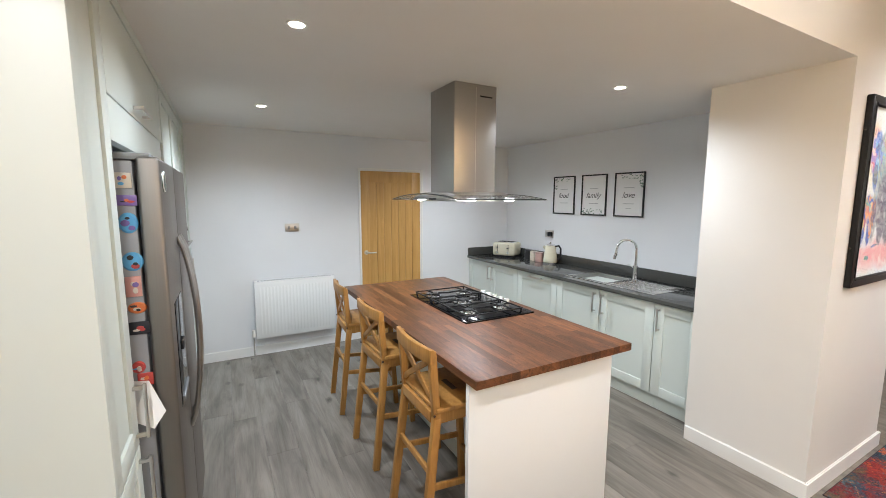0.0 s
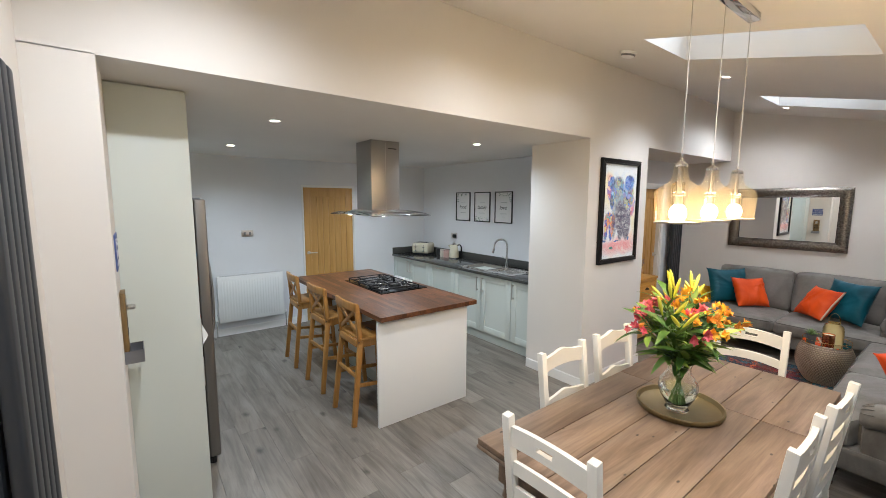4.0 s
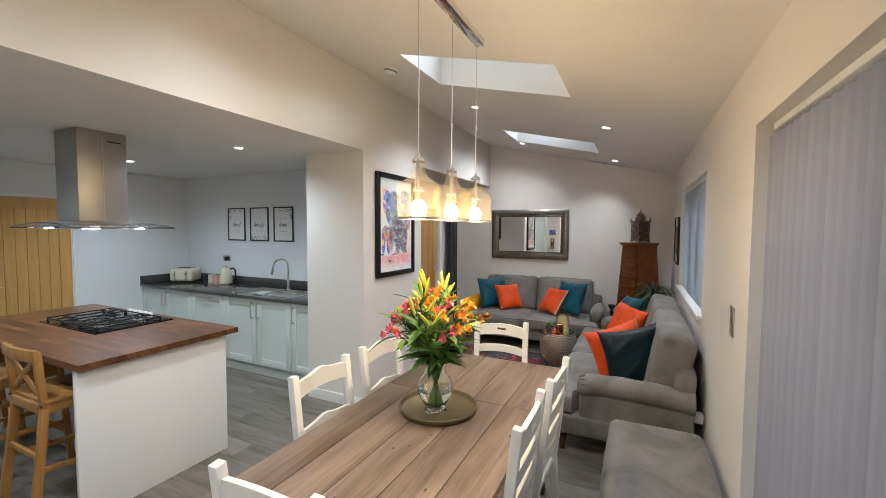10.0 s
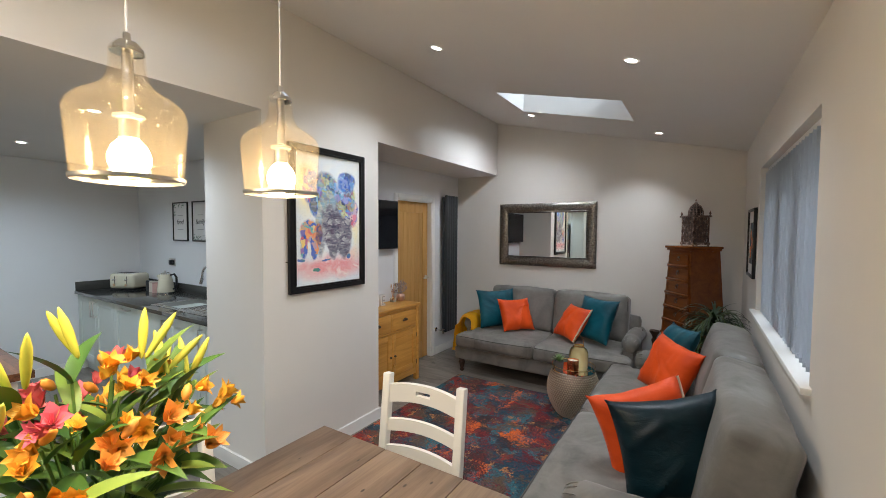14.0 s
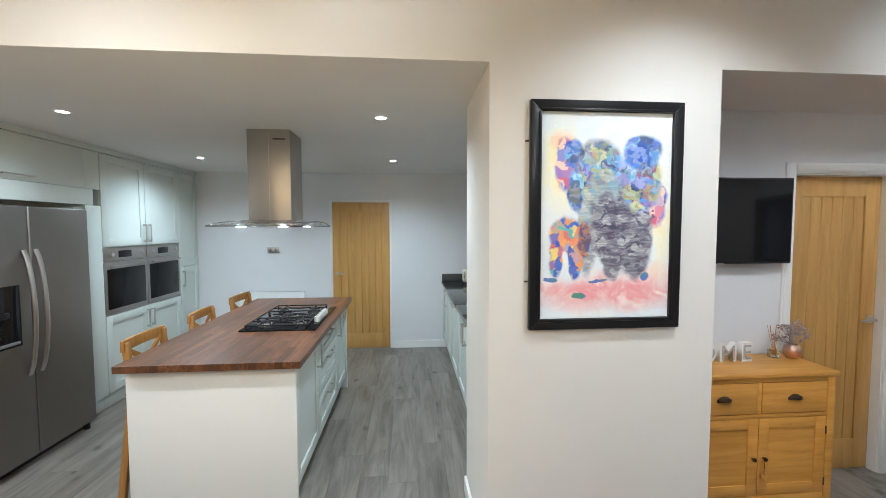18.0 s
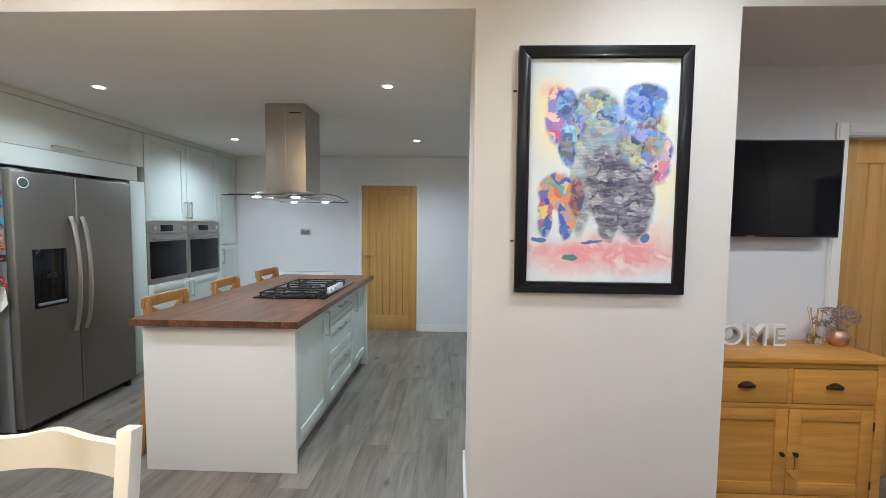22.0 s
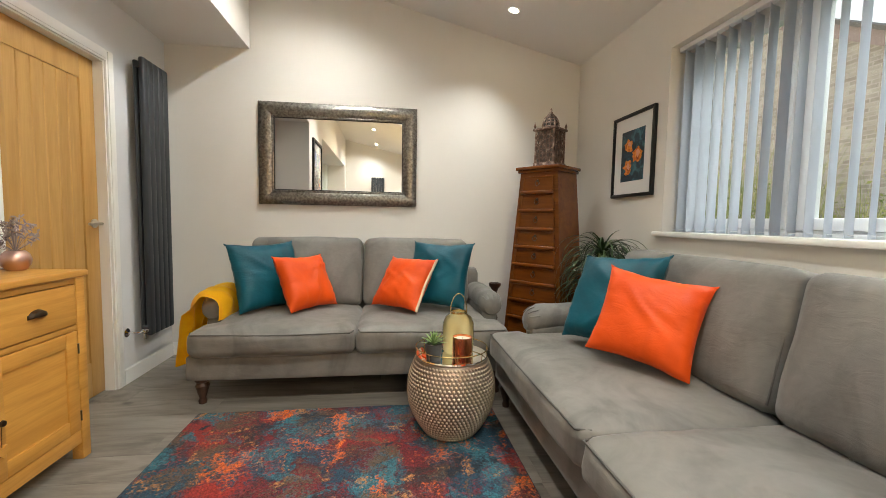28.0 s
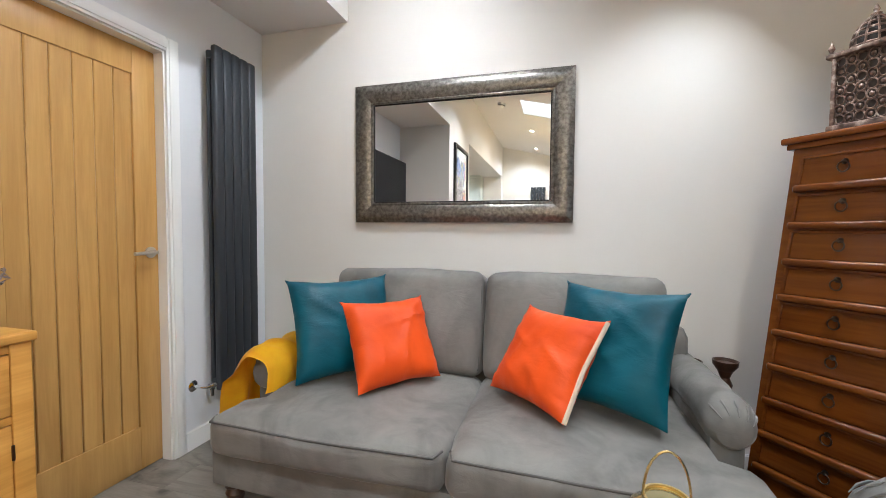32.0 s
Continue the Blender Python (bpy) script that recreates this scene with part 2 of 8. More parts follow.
TABLE_WOOD = boards("rustic_table", ((0.105, 0.062, 0.037), (0.215, 0.139, 0.088), (0.335, 0.234, 0.156)), "x", 0.46, 0.22, 0.05, 0.2, 0.9)
CHEST_WOOD = wood("mahogany_stain", (0.105, 0.026, 0.0035), (0.210, 0.060, 0.008), "x", 0.22, 0.7, 0.12, 0.03)
DARK_WOOD = wood("dark_turned_wood", (0.028, 0.013, 0.008), (0.070, 0.032, 0.018), "z", 0.35, 1.5, 0.1, 0.05)
STEEL = metal("brushed_steel", (0.42, 0.40, 0.375), 0.36, (2, 2, 90))
FRIDGE_STEEL = metal("fridge_steel", (0.27, 0.25, 0.23), 0.42, (90, 90, 2))
CHROME = metal("chrome", (0.80, 0.80, 0.80), 0.08)
NICKEL = metal("satin_nickel", (0.62, 0.60, 0.57), 0.28)
BLACK_IRON = mat("black_iron", (0.018, 0.018, 0.02), 0.5)
BLACK_GLOSS = mat("black_glass", (0.008, 0.008, 0.01), 0.06)
bsdf(BLACK_GLOSS).inputs["Specular IOR Level"].default_value = 0.28
BLACK_SATIN = mat("black_satin", (0.014, 0.014, 0.016), 0.35)
bsdf(BLACK_SATIN).inputs["Specular IOR Level"].default_value = 0.28
GREY_PLASTIC = mat("grey_plastic", (0.20, 0.21, 0.22), 0.45)


# ---- mesh tools ----
def thing(name, label, category, at=(0, 0, 0), turn=0.0, group="", kind=""):
    ob = new(name)
    ob.empty_display_size = 0.1
    ob.matrix_world = pose(*at, 0, 0, turn)
    return tagged(ob, label, category, group, kind)


def part(name, bm, material, parent=None, label="", smooth=True, kind=""):
    me = bpy.data.meshes.new(name)
    bmesh.ops.recalc_face_normals(bm, faces=bm.faces[:])
    bm.to_mesh(me)
    bm.free()
    for m in material if isinstance(material, (list, tuple)) else [material]:
        me.materials.append(m)
    if smooth:
        for p in me.polygons:
            p.use_smooth = True
        me.set_sharp_from_angle(angle=radians(38))
    ob = new(name, me)
    if parent is not None:
        ob.parent = parent
    return tagged(ob, label, kind=kind)


def box(x0, x1, y0, y1, z0, z1, bevel=0.0, seg=2, bm=None):
    """A box, with rounded edges if bevel is given; added to bm if there is one."""
    tmp = bmesh.new()
    bmesh.ops.create_cube(tmp, size=1.0)
    for v in tmp.verts:
        v.co = Vector(((x0 + x1) / 2 + v.co.x * (x1 - x0), (y0 + y1) / 2 + v.co.y * (y1 - y0), (z0 + z1) / 2 + v.co.z * (z1 - z0)))
    if bevel:
        bevel = min(bevel, 0.49 * min(abs(x1 - x0), abs(y1 - y0), abs(z1 - z0)))
        bmesh.ops.bevel(tmp, geom=tmp.edges[:], offset=bevel, segments=seg, profile=0.5, affect="EDGES")
    return join(bm, tmp)


def join(bm, tmp):
    if bm is None:
        return tmp
    me = bpy.data.meshes.new("tmp")
    tmp.to_mesh(me)
    tmp.free()
    bm.from_mesh(me)
    bpy.data.meshes.remove(me)
    return bm


def moved(bm, m):
    bmesh.ops.transform(bm, matrix=m, verts=bm.verts[:])
    return bm


def rod(p0, p1, r0, r1=None, seg=12, bm=None, caps=True):
    """A round bar or cone between two points."""
    r1 = r0 if r1 is None else r1
    p0, p1 = Vector(p0), Vector(p1)
    tmp = bmesh.new()
    bmesh.ops.create_cone(tmp, cap_ends=caps, segments=seg, radius1=r0, radius2=r1, depth=(p1 - p0).length)
    m = Matrix.Translation((p0 + p1) / 2) @ (p1 - p0).to_track_quat("Z", "Y").to_matrix().to_4x4()
    return join(bm, moved(tmp, m))


def bar(p0, p1, w, h, up=(0, 0, 1), bevel=0.0, bm=None):
    """A rectangular bar between two points, w across, h along up."""
    p0, p1 = Vector(p0), Vector(p1)
    d = (p1 - p0).normalized()
    side = d.cross(Vector(up)).normalized()
    top = side.cross(d)
    tmp = box(-w / 2, w / 2, -h / 2, h / 2, 0, (p1 - p0).length, bevel)
    m = Matrix((side, top, d)).transposed().to_4x4()
    return join(bm, moved(tmp, Matrix.Translation(p0) @ m))


def lathe(profile, seg=32, at=(0, 0, 0), bm=None, closed=False):
    """Turns a profile of (radius, height) about z."""
    tmp = bmesh.new()
    rings = []
    for r, z in profile:
        if r < 1e-5:
            rings.append([tmp.verts.new((at[0], at[1], at[2] + z))])
        else:
            rings.append([tmp.verts.new((at[0] + r * math.cos(2 * math.pi * k / seg), at[1] + r * math.sin(2 * math.pi * k / seg), at[2] + z)) for k in range(seg)])
    pairs = list(zip(rings, rings[1:])) + ([(rings[-1], rings[0])] if closed else [])
    for a, b in pairs:
        for k in range(seg):
            n = (k + 1) % seg
            if len(a) == 1 and len(b) == 1:
                continue
            if len(a) == 1:
                tmp.faces.new((a[0], b[n], b[k]))
            elif len(b) == 1:
                tmp.faces.new((a[k], a[n], b[0]))
            else:
                tmp.faces.new((a[k], a[n], b[n], b[k]))
    return join(bm, tmp)


def tube(points, r, seg=10, bm=None, closed=False):
    """A round tube along a line of points."""
    pts = [Vector(p) for p in points]
    tmp = bmesh.new()
    rings, up = [], None
    for k, p in enumerate(pts):
        a = pts[k - 1] if k or closed else p
        b = pts[(k + 1) % len(pts)] if k + 1 < len(pts) or closed else p
        d = (b - a).normalized()
        if up is None:
            up = d.orthogonal().normalized()
        up = (up - d * up.dot(d)).normalized()
        side = d.cross(up)
        rad = r[k] if isinstance(r, (list, tuple)) else r
        rings.append([tmp.verts.new(p + rad * (math.cos(2 * math.pi * j / seg) * up + math.sin(2 * math.pi * j / seg) * side)) for j in range(seg)])
    for a, b in list(zip(rings, rings[1:])) + ([(rings[-1], rings[0])] if closed else []):
        for j in range(seg):
            tmp.faces.new((a[j], a[(j + 1) % seg], b[(j + 1) % seg], b[j]))
    if not closed:
        tmp.faces.new(rings[0][::-1])
        tmp.faces.new(rings[-1])
    return join(bm, tmp)


def prism(outline, depth, plane="xz", at=0.0, bm=None, bevel=0.0):
    """An outline in a plane, given thickness along the third axis from at to at + depth."""
    tmp = bmesh.new()
    put = {"xz": lambda u, v, w: (u, w, v), "yz": lambda u, v, w: (w, u, v), "xy": lambda u, v, w: (u, v, w)}[plane]
    a = [tmp.verts.new(put(u, v, at)) for u, v in outline]
    b = [tmp.verts.new(put(u, v, at + depth)) for u, v in outline]
    tmp.faces.new(a)
    tmp.faces.new(b[::-1])
    for k in range(len(a)):
        n = (k + 1) % len(a)
        tmp.faces.new((a[k], b[k], b[n], a[n]))
    bmesh.ops.recalc_face_normals(tmp, faces=tmp.faces[:])
    if bevel:
        bmesh.ops.bevel(tmp, geom=tmp.edges[:], offset=bevel, segments=2, profile=0.5, affect="EDGES", clamp_overlap=True)
    return join(bm, tmp)


def puff(x0, x1, y0, y1, z0, z1, round_=0.06, crown=0.02, sag=0.0, wrinkle=0.004, n=14, seed=0.0, p=5.0, bm=None):
    """An upholstered block: a box with rounded edges whose top is crowned and lightly wrinkled."""
    tmp = bmesh.new()
    bmesh.ops.create_cube(tmp, size=2.0)
    bmesh.ops.subdivide_edges(tmp, edges=tmp.edges[:], cuts=n, use_grid_fill=True)
    hx, hy, hz = (x1 - x0) / 2, (y1 - y0) / 2, (z1 - z0) / 2
    c = Vector(((x0 + x1) / 2, (y0 + y1) / 2, (z0 + z1) / 2))
    r = min(round_, hx, hy, hz)
    for v in tmp.verts:
        q = Vector((v.co.x * hx, v.co.y * hy, v.co.z * hz))
        inner = Vector((max(-hx + r, min(hx - r, q.x)), max(-hy + r, min(hy - r, q.y)), max(-hz + r, min(hz - r, q.z))))
        d = q - inner
        if d.length > 1e-6:
            q = inner + d.normalized() * r
        u, w = v.co.x, v.co.y
        swell = (1 - u * u) * (1 - w * w)
        if v.co.z > 0:
            q.z += crown * swell * v.co.z
        q.z -= sag * swell * max(v.co.z, 0)
        q.x += crown * 0.5 * u * (1 - w * w) * (1 - v.co.z ** 2)
        q.y += crown * 0.5 * w * (1 - u * u) * (1 - v.co.z ** 2)
        nv = noise.noise_vector((q + c) * 4.0 + Vector((seed, seed * 0.7, 1.3)))
        n2 = noise.noise_vector((q + c) * 13.0 + Vector((seed, seed, 4.0)))
        v.co = c + q + nv * wrinkle + n2 * wrinkle * 0.35
    return join(bm, tmp)


def throw_cushion(w, h, t, seed=0.0, n=30):
    """A scatter cushion in its own plane (x across, z up, y thick): knife edges, pulled corners, puckers along the seams and slack folds."""
    tmp = bmesh.new()
    sheets = []
    rr = random.Random(seed)
    folds = [(rr.uniform(-0.5, 0.5), rr.uniform(-0.5, 0.5), rr.uniform(0, 3.14), rr.uniform(0.10, 0.2), rr.uniform(0.005, 0.010)) for _ in range(5)]
    for side in (-1, 1):
        rows = []
        for i in range(n + 1):
            row = []
            for j in range(n + 1):
                if side == 1 and (i in (0, n) or j in (0, n)):
                    row.append(sheets[0][i][j])
                    continue
                u, v = 2 * i / n - 1, 2 * j / n - 1
                pinch_u = 1 - 0.085 * (1 - v * v) * abs(u) ** 3
                pinch_v = 1 - 0.085 * (1 - u * u) * abs(v) ** 3
                th = t / 2 * (max(0, 1 - u ** 4) * max(0, 1 - v ** 4)) ** 0.55
                wr = 0.012 * noise.noise(Vector((u * 1.7 + seed, v * 1.7, side * 3.0 + seed)))
                wr += 0.005 * math.sin(17 * v + 3 * seed + 4 * noise.noise(Vector((v * 3, seed, 1.0)))) * abs(u) ** 5
                wr += 0.005 * math.sin(15 * u + 5 * seed + 4 * noise.noise(Vector((u * 3, seed, 7.0)))) * abs(v) ** 5
                for fu, fv, fa, fw, fh in folds:
                    along = (u - fu) * math.cos(fa) + (v - fv) * math.sin(fa)
                    off = -(u - fu) * math.sin(fa) + (v - fv) * math.cos(fa)
                    wr += fh * math.exp(-(off / (fw * 0.45)) ** 2 - (along / 0.55) ** 2)
                th = max(th + wr * min(1, th / (t / 4)), 0.003)
                row.append(tmp.verts.new((u * w / 2 * pinch_u, side * th, v * h / 2 * pinch_v + 0.006 * noise.noise(Vector((u * 2, v * 2, seed))))))
            rows.append(row)
        sheets.append(rows)
    for s, rows in enumerate(sheets):
        for i in range(n):
            for j in range(n):
                f = (rows[i][j], rows[i + 1][j], rows[i + 1][j + 1], rows[i][j + 1])
                tmp.faces.new(f if s == 0 else f[::-1])
    return tmp


def share(name, mesh, parent, m):
    """One more object on a mesh that is there already."""
    ob = new(name, mesh)
    ob.parent = parent
    ob.matrix_local = m
    return ob


def text_mesh(words, size, depth=0.001):
    """Letters as a mesh in the xy plane, centred."""
    cu = bpy.data.curves.new("letters", "FONT")
    cu.body, cu.size, cu.extrude = words, size, depth
    cu.align_x, cu.align_y = "CENTER", "CENTER"
    tmp = bpy.data.objects.new("letters", cu)
    scene.collection.objects.link(tmp)
    me = bpy.data.meshes.new_from_object(tmp.evaluated_get(bpy.context.evaluated_depsgraph_get()))
    bpy.data.objects.remove(tmp)
    bm = bmesh.new()
    bm.from_mesh(me)
    bpy.data.meshes.remove(me)
    return bm


# ---- structure ----
def struct(name, bm, material, label, smooth=False):
    return tagged(part(name, bm, material, None, "", smooth), label, "wall" if name.startswith("wall") else name.split("_")[0], "", "structure")


def wall_with_openings(axis, at, thick, lo, hi, z0, top, openings):
    """A wall along x or y whose face is at `at`; top(u) gives its height; openings are (u0, u1, z0, z1)."""
    tmp = bmesh.new()
    cuts = sorted({lo, hi, *[o[0] for o in openings], *[o[1] for o in openings]})
    for a, b in zip(cuts, cuts[1:]):
        spans, here = [], [o for o in openings if o[0] < (a + b) / 2 < o[1]]
        base = z0
        for o in sorted(here, key=lambda o: o[2]):
            if o[2] > base + 1e-4:
                spans.append((base, o[2]))
            base = o[3]
        spans.append((base, None))
        for s0, s1 in spans:
            za, zb = (s1, s1) if s1 is not None else (top(a), top(b))
            pts = [(a, s0), (b, s0), (b, zb), (a, za)]
            prism(pts, thick, "xz" if axis == "x" else "yz", at, tmp)
    return tmp


T = 0.25
PATIO = (-0.45, 2.15, 0.0, 2.11)
WINDOW = (3.50, 5.285, 1.015, 2.10)
flat_top = lambda z: (lambda u: z)

struct("wall_south", wall_with_openings("x", Y_SOUTH - T, T, X_WEST - T, X_EAST + T, 0, flat_top(slope_z(Y_SOUTH) + 0.02), [PATIO, WINDOW]), WALL, "warm cream painted wall with window and patio opening")
struct("wall_east", wall_with_openings("y", X_EAST, T, Y_SOUTH, Y_HEAD, 0, lambda y: slope_z(y) + 0.02, []), WALL, "warm cream painted end wall under a sloping ceiling")
struct("wall_alcove_east", box(X_EAST, X_EAST + T, Y_HEAD, Y_ALC + T, 0, CEIL + 0.1), WALL, "cream painted return wall of the alcove")
L_DOOR = (5.075, 5.765, 0.0, 1.985)
struct("wall_alcove_north", wall_with_openings("x", Y_ALC, T, COL_X1, X_EAST, 0, flat_top(CEIL + 0.1), [L_DOOR]), WALL_WHITE, "pale painted alcove wall with an oak door")
struct("wall_column", box(COL_X0, COL_X1, Y_HEAD, COL_Y1, 0, CEIL + 0.1), WALL, "cream painted pier between kitchen and alcove")
struct("wall_sink", box(X_SINK, X_SINK + 0.33, COL_Y1, Y_NORTH + T, 0, CEIL + 0.1), WALL_WHITE, "pale painted wall behind the sink run")
K_DOOR = (1.625, 2.40, 0.0, 1.99)
struct("wall_north", wall_with_openings("x", Y_NORTH, T, -0.95, X_SINK, 0, flat_top(CEIL + 0.1), [K_DOOR]), WALL_WHITE, "pale painted kitchen wall with an oak door")
struct("wall_kitchen_west", box(-0.95, -0.70, 1.40, Y_NORTH, 0, CEIL + 0.1), WALL_WHITE, "painted wall behind the tall units")
struct("wall_nib", box(X_WEST - T, X_NIB, Y_HEAD, 1.40, 0, CEIL + 0.1), WALL, "cream painted nib wall beside the tall units")
struct("wall_west", wall_with_openings("y", X_WEST - T, T, Y_SOUTH, Y_HEAD, 0, lambda y: slope_z(y) + 0.02, []), WALL, "cream painted end wall beside the patio doors")
struct("wall_header", wall_with_openings("x", Y_HEAD, 0.2, X_WEST - T, X_EAST + T, CEIL + 0.1, flat_top(slope_z(Y_HEAD) + 0.08), []), WALL, "cream painted wall above the kitchen opening")
# the strip of header below the ceiling void
struct("wall_header_lower", box(X_NIB, COL_X0, Y_HEAD, Y_HEAD + 0.2, CEIL + 0.004, CEIL + 0.1), WALL, "cream painted lower edge of the header")
struct("wall_header_alcove", box(COL_X1, X_EAST, Y_HEAD, Y_HEAD + 0.2, CEIL + 0.004, CEIL + 0.1), WALL, "cream painted lower edge of the alcove header")

bm = box(-0.95, COL_X0, Y_HEAD, Y_NORTH + T, CEIL, CEIL + 0.004)
box(COL_X0, X_SINK, COL_Y1, Y_NORTH + T, CEIL, CEIL + 0.004, bm=bm)
ceiling_kitchen = struct("ceiling_kitchen", bm, CEILING, "flat white painted kitchen ceiling")
struct("ceiling_kitchen_deck", box(-0.95, X_SINK, Y_HEAD + 0.2, Y_NORTH + T, CEIL + 0.1, CEIL + 0.15), CEILING, "deck above the kitchen ceiling")
bm = box(COL_X1, X_EAST, Y_HEAD, Y_ALC, CEIL, CEIL + 0.004)
box(COL_X0, X_EAST + T, Y_HEAD + 0.2, Y_ALC + T, CEIL + 0.1, CEIL + 0.15, bm=bm)
struct("ceiling_alcove", bm, CEILING, "flat white painted alcove ceiling")

# sloping ceiling with two roof-window shafts
SKY = [(2.485, 3.13), (4.87, 5.54)]
SKY_Y = (-0.765, 0.295)
bm = bmesh.new()
xs = [X_WEST - T, *SKY[0], *SKY[1], X_EAST + T]
ys = [Y_SOUTH - T, *SKY_Y, Y_HEAD + 0.2]
for i in range(5):
    for j in range(3):
        if j == 1 and i in (1, 3):
            continue
        a, b, c, d = xs[i], xs[i + 1], ys[j], ys[j + 1]
        prism([(c, slope_z(c)), (d, slope_z(d)), (d, slope_z(d) + 0.03), (c, slope_z(c) + 0.03)], b - a, "yz", a, bm)
for a, b in SKY:
    for x0, x1 in ((a - 0.03, a), (b, b + 0.03)):
        c, d = SKY_Y
        prism([(c, slope_z(c) + 0.03), (d, slope_z(d) + 0.03), (d, slope_z(d) + 0.30), (c, slope_z(c) + 0.30)], x1 - x0, "yz", x0, bm)
    for c, d in ((SKY_Y[0] - 0.03, SKY_Y[0]), (SKY_Y[1], SKY_Y[1] + 0.03)):
        prism([(c, slope_z(c) + 0.03), (d, slope_z(d) + 0.03), (d, slope_z(d) + 0.30), (c, slope_z(c) + 0.30)], b - a, "yz", a, bm)
bmesh.ops.remove_doubles(bm, verts=bm.verts[:], dist=0.0005)
struct("ceiling_slope", bm, CEILING, "sloping white painted ceiling with two roof windows")
# roof slab above the plaster, open only at the shafts
bm = bmesh.new()
for i in range(5):
    for j in range(3):
        if j == 1 and i in (1, 3):
            continue
        a, b, c, d = xs[i], xs[i + 1], ys[j], ys[j + 1]
        prism([(c, slope_z(c) + 0.31), (d, slope_z(d) + 0.31), (d, slope_z(d) + 0.36), (c, slope_z(c) + 0.36)], b - a, "yz", a, bm)
bmesh.ops.remove_doubles(bm, verts=bm.verts[:], dist=0.0005)
struct("roof", bm, GREY_PLASTIC, "grey roof covering above the sloping ceiling")

floor = struct("floor", box(-1.0, X_EAST + T, Y_SOUTH - T, Y_NORTH + T, -0.12, -0.006), GREY_PLASTIC, "grey oak laminate floor in long boards")
struct("ground", box(-300, 300, -300, 300, -0.32, -0.2), mat("lawn", (0.06, 0.085, 0.03), 0.9), "green garden ground outside")


# ---- recessed lights and pendants ----
LED = glow("led_lens", (1.0, 0.93, 0.82), 22.0)
BULB = glow("filament_bulb", (1.0, 0.72, 0.38), 30.0)


def downlight(x, y, z, tilt, watts, color, spread=132, blend=1.0):
    """A white bezel let into the ceiling, a glowing lens and its lamp."""
    t = thing("downlight", "round white recessed ceiling spotlight, switched on", "light", (x, y, z), 0, "ceiling spotlights")
    t.matrix_world = pose(x, y, z, tilt, 0, 0)
    part("bezel", lathe([(0.030, 0.004), (0.031, -0.004), (0.041, -0.005), (0.043, 0.0), (0.043, 0.003)], 28), TRIM, t)
    part("lens", lathe([(0.0, -0.0015), (0.030, -0.0015), (0.030, 0.002)], 24), LED, t, "glowing lens")
    d = bpy.data.lights.new("spot", "SPOT")
    d.energy, d.spot_size, d.spot_blend, d.shadow_soft_size, d.color = watts, radians(spread), blend, 0.03, color
    o = new("spot", d)
    o.parent = t
    o.matrix_local = pose(0, 0, -0.02)
    return t


for x, y, gain in ((0.53, 1.95, 0.9), (0.525, 3.61, 1.2), (2.47, 1.94, 1.0), (2.487, 3.66, 1.25)):
    downlight(x, y, CEIL, 0, KITCHEN_WATTS * gain, KITCHEN_COLOR, 156, 1.0)
tilt_s = math.degrees(math.atan(SLOPE))
# place, share of the wattage and beam of each spotlight in the slope
for x, y, gain, beam in ((-0.08, 0.24, 1.3, 146), (-0.05, -0.96, 1.0, 146), (1.47, 0.24, 0.78, 146), (1.545, -0.96, 1.25, 150), (3.82, 0.25, 1.28, 122), (4.0, -0.95, 1.4, 158), (5.70, 0.265, 1.2, 152), (5.98, -0.935, 0.85, 104)):
    downlight(x, y, slope_z(y), tilt_s, SPOT_WATTS * gain, SPOT_COLOR, beam)


def thin_glass(name, tint, haze, strength, gloss_rough=0.06):
    """Thin clear glass: see-through, a trace of haze that takes the light, gloss at a glance."""
    m = mat(name, tint, gloss_rough)
    a, b, c = node(m, "ShaderNodeBsdfTransparent"), node(m, "ShaderNodeBsdfTranslucent"), node(m, "ShaderNodeBsdfGlossy")
    a.inputs["Color"].default_value = (*tint, 1)
    b.inputs["Color"].default_value = (*haze, 1)
    c.inputs["Roughness"].default_value = gloss_rough
    inner, outer_ = node(m, "ShaderNodeMixShader", Fac=strength), node(m, "ShaderNodeMixShader")
    link(m, a.outputs[0], inner.inputs[1])
    link(m, b.outputs[0], inner.inputs[2])
    link(m, node(m, "ShaderNodeFresnel", IOR=1.3).outputs[0], outer_.inputs[0])
    link(m, inner.outputs[0], outer_.inputs[1])
    link(m, c.outputs[0], outer_.inputs[2])
    link(m, outer_.outputs[0], m.node_tree.nodes["Material Output"].inputs["Surface"])
    return m


SEEDED = mat("seeded_amber_glass", (1.0, 0.95, 0.86), 0.05)
nt = SEEDED.node_tree
clear_, milky, gloss = node(SEEDED, "ShaderNodeBsdfTransparent"), node(SEEDED, "ShaderNodeBsdfTranslucent"), node(SEEDED, "ShaderNodeBsdfGlossy")
clear_.inputs["Color"].default_value = (1.0, 0.985, 0.955, 1)
milky.inputs["Color"].default_value = (1.0, 0.85, 0.60, 1)
gloss.inputs["Roughness"].default_value = 0.06
seed_tex = node(SEEDED, "ShaderNodeTexVoronoi", Scale=125.0)
link(SEEDED, coords(SEEDED), seed_tex.inputs["Vector"])
seeds = ramp(SEEDED, seed_tex.outputs["Distance"], [(0.09, (0.50, 0.50, 0.50)), (0.14, (0.011, 0.011, 0.011))])
body, skin = node(SEEDED, "ShaderNodeMixShader"), node(SEEDED, "ShaderNodeMixShader")
link(SEEDED, seeds, body.inputs[0])
link(SEEDED, clear_.outputs[0], body.inputs[1])
link(SEEDED, milky.outputs[0], body.inputs[2])
skin.inputs[0].default_value = 0.06
link(SEEDED, body.outputs[0], skin.inputs[1])
link(SEEDED, gloss.outputs[0], skin.inputs[2])
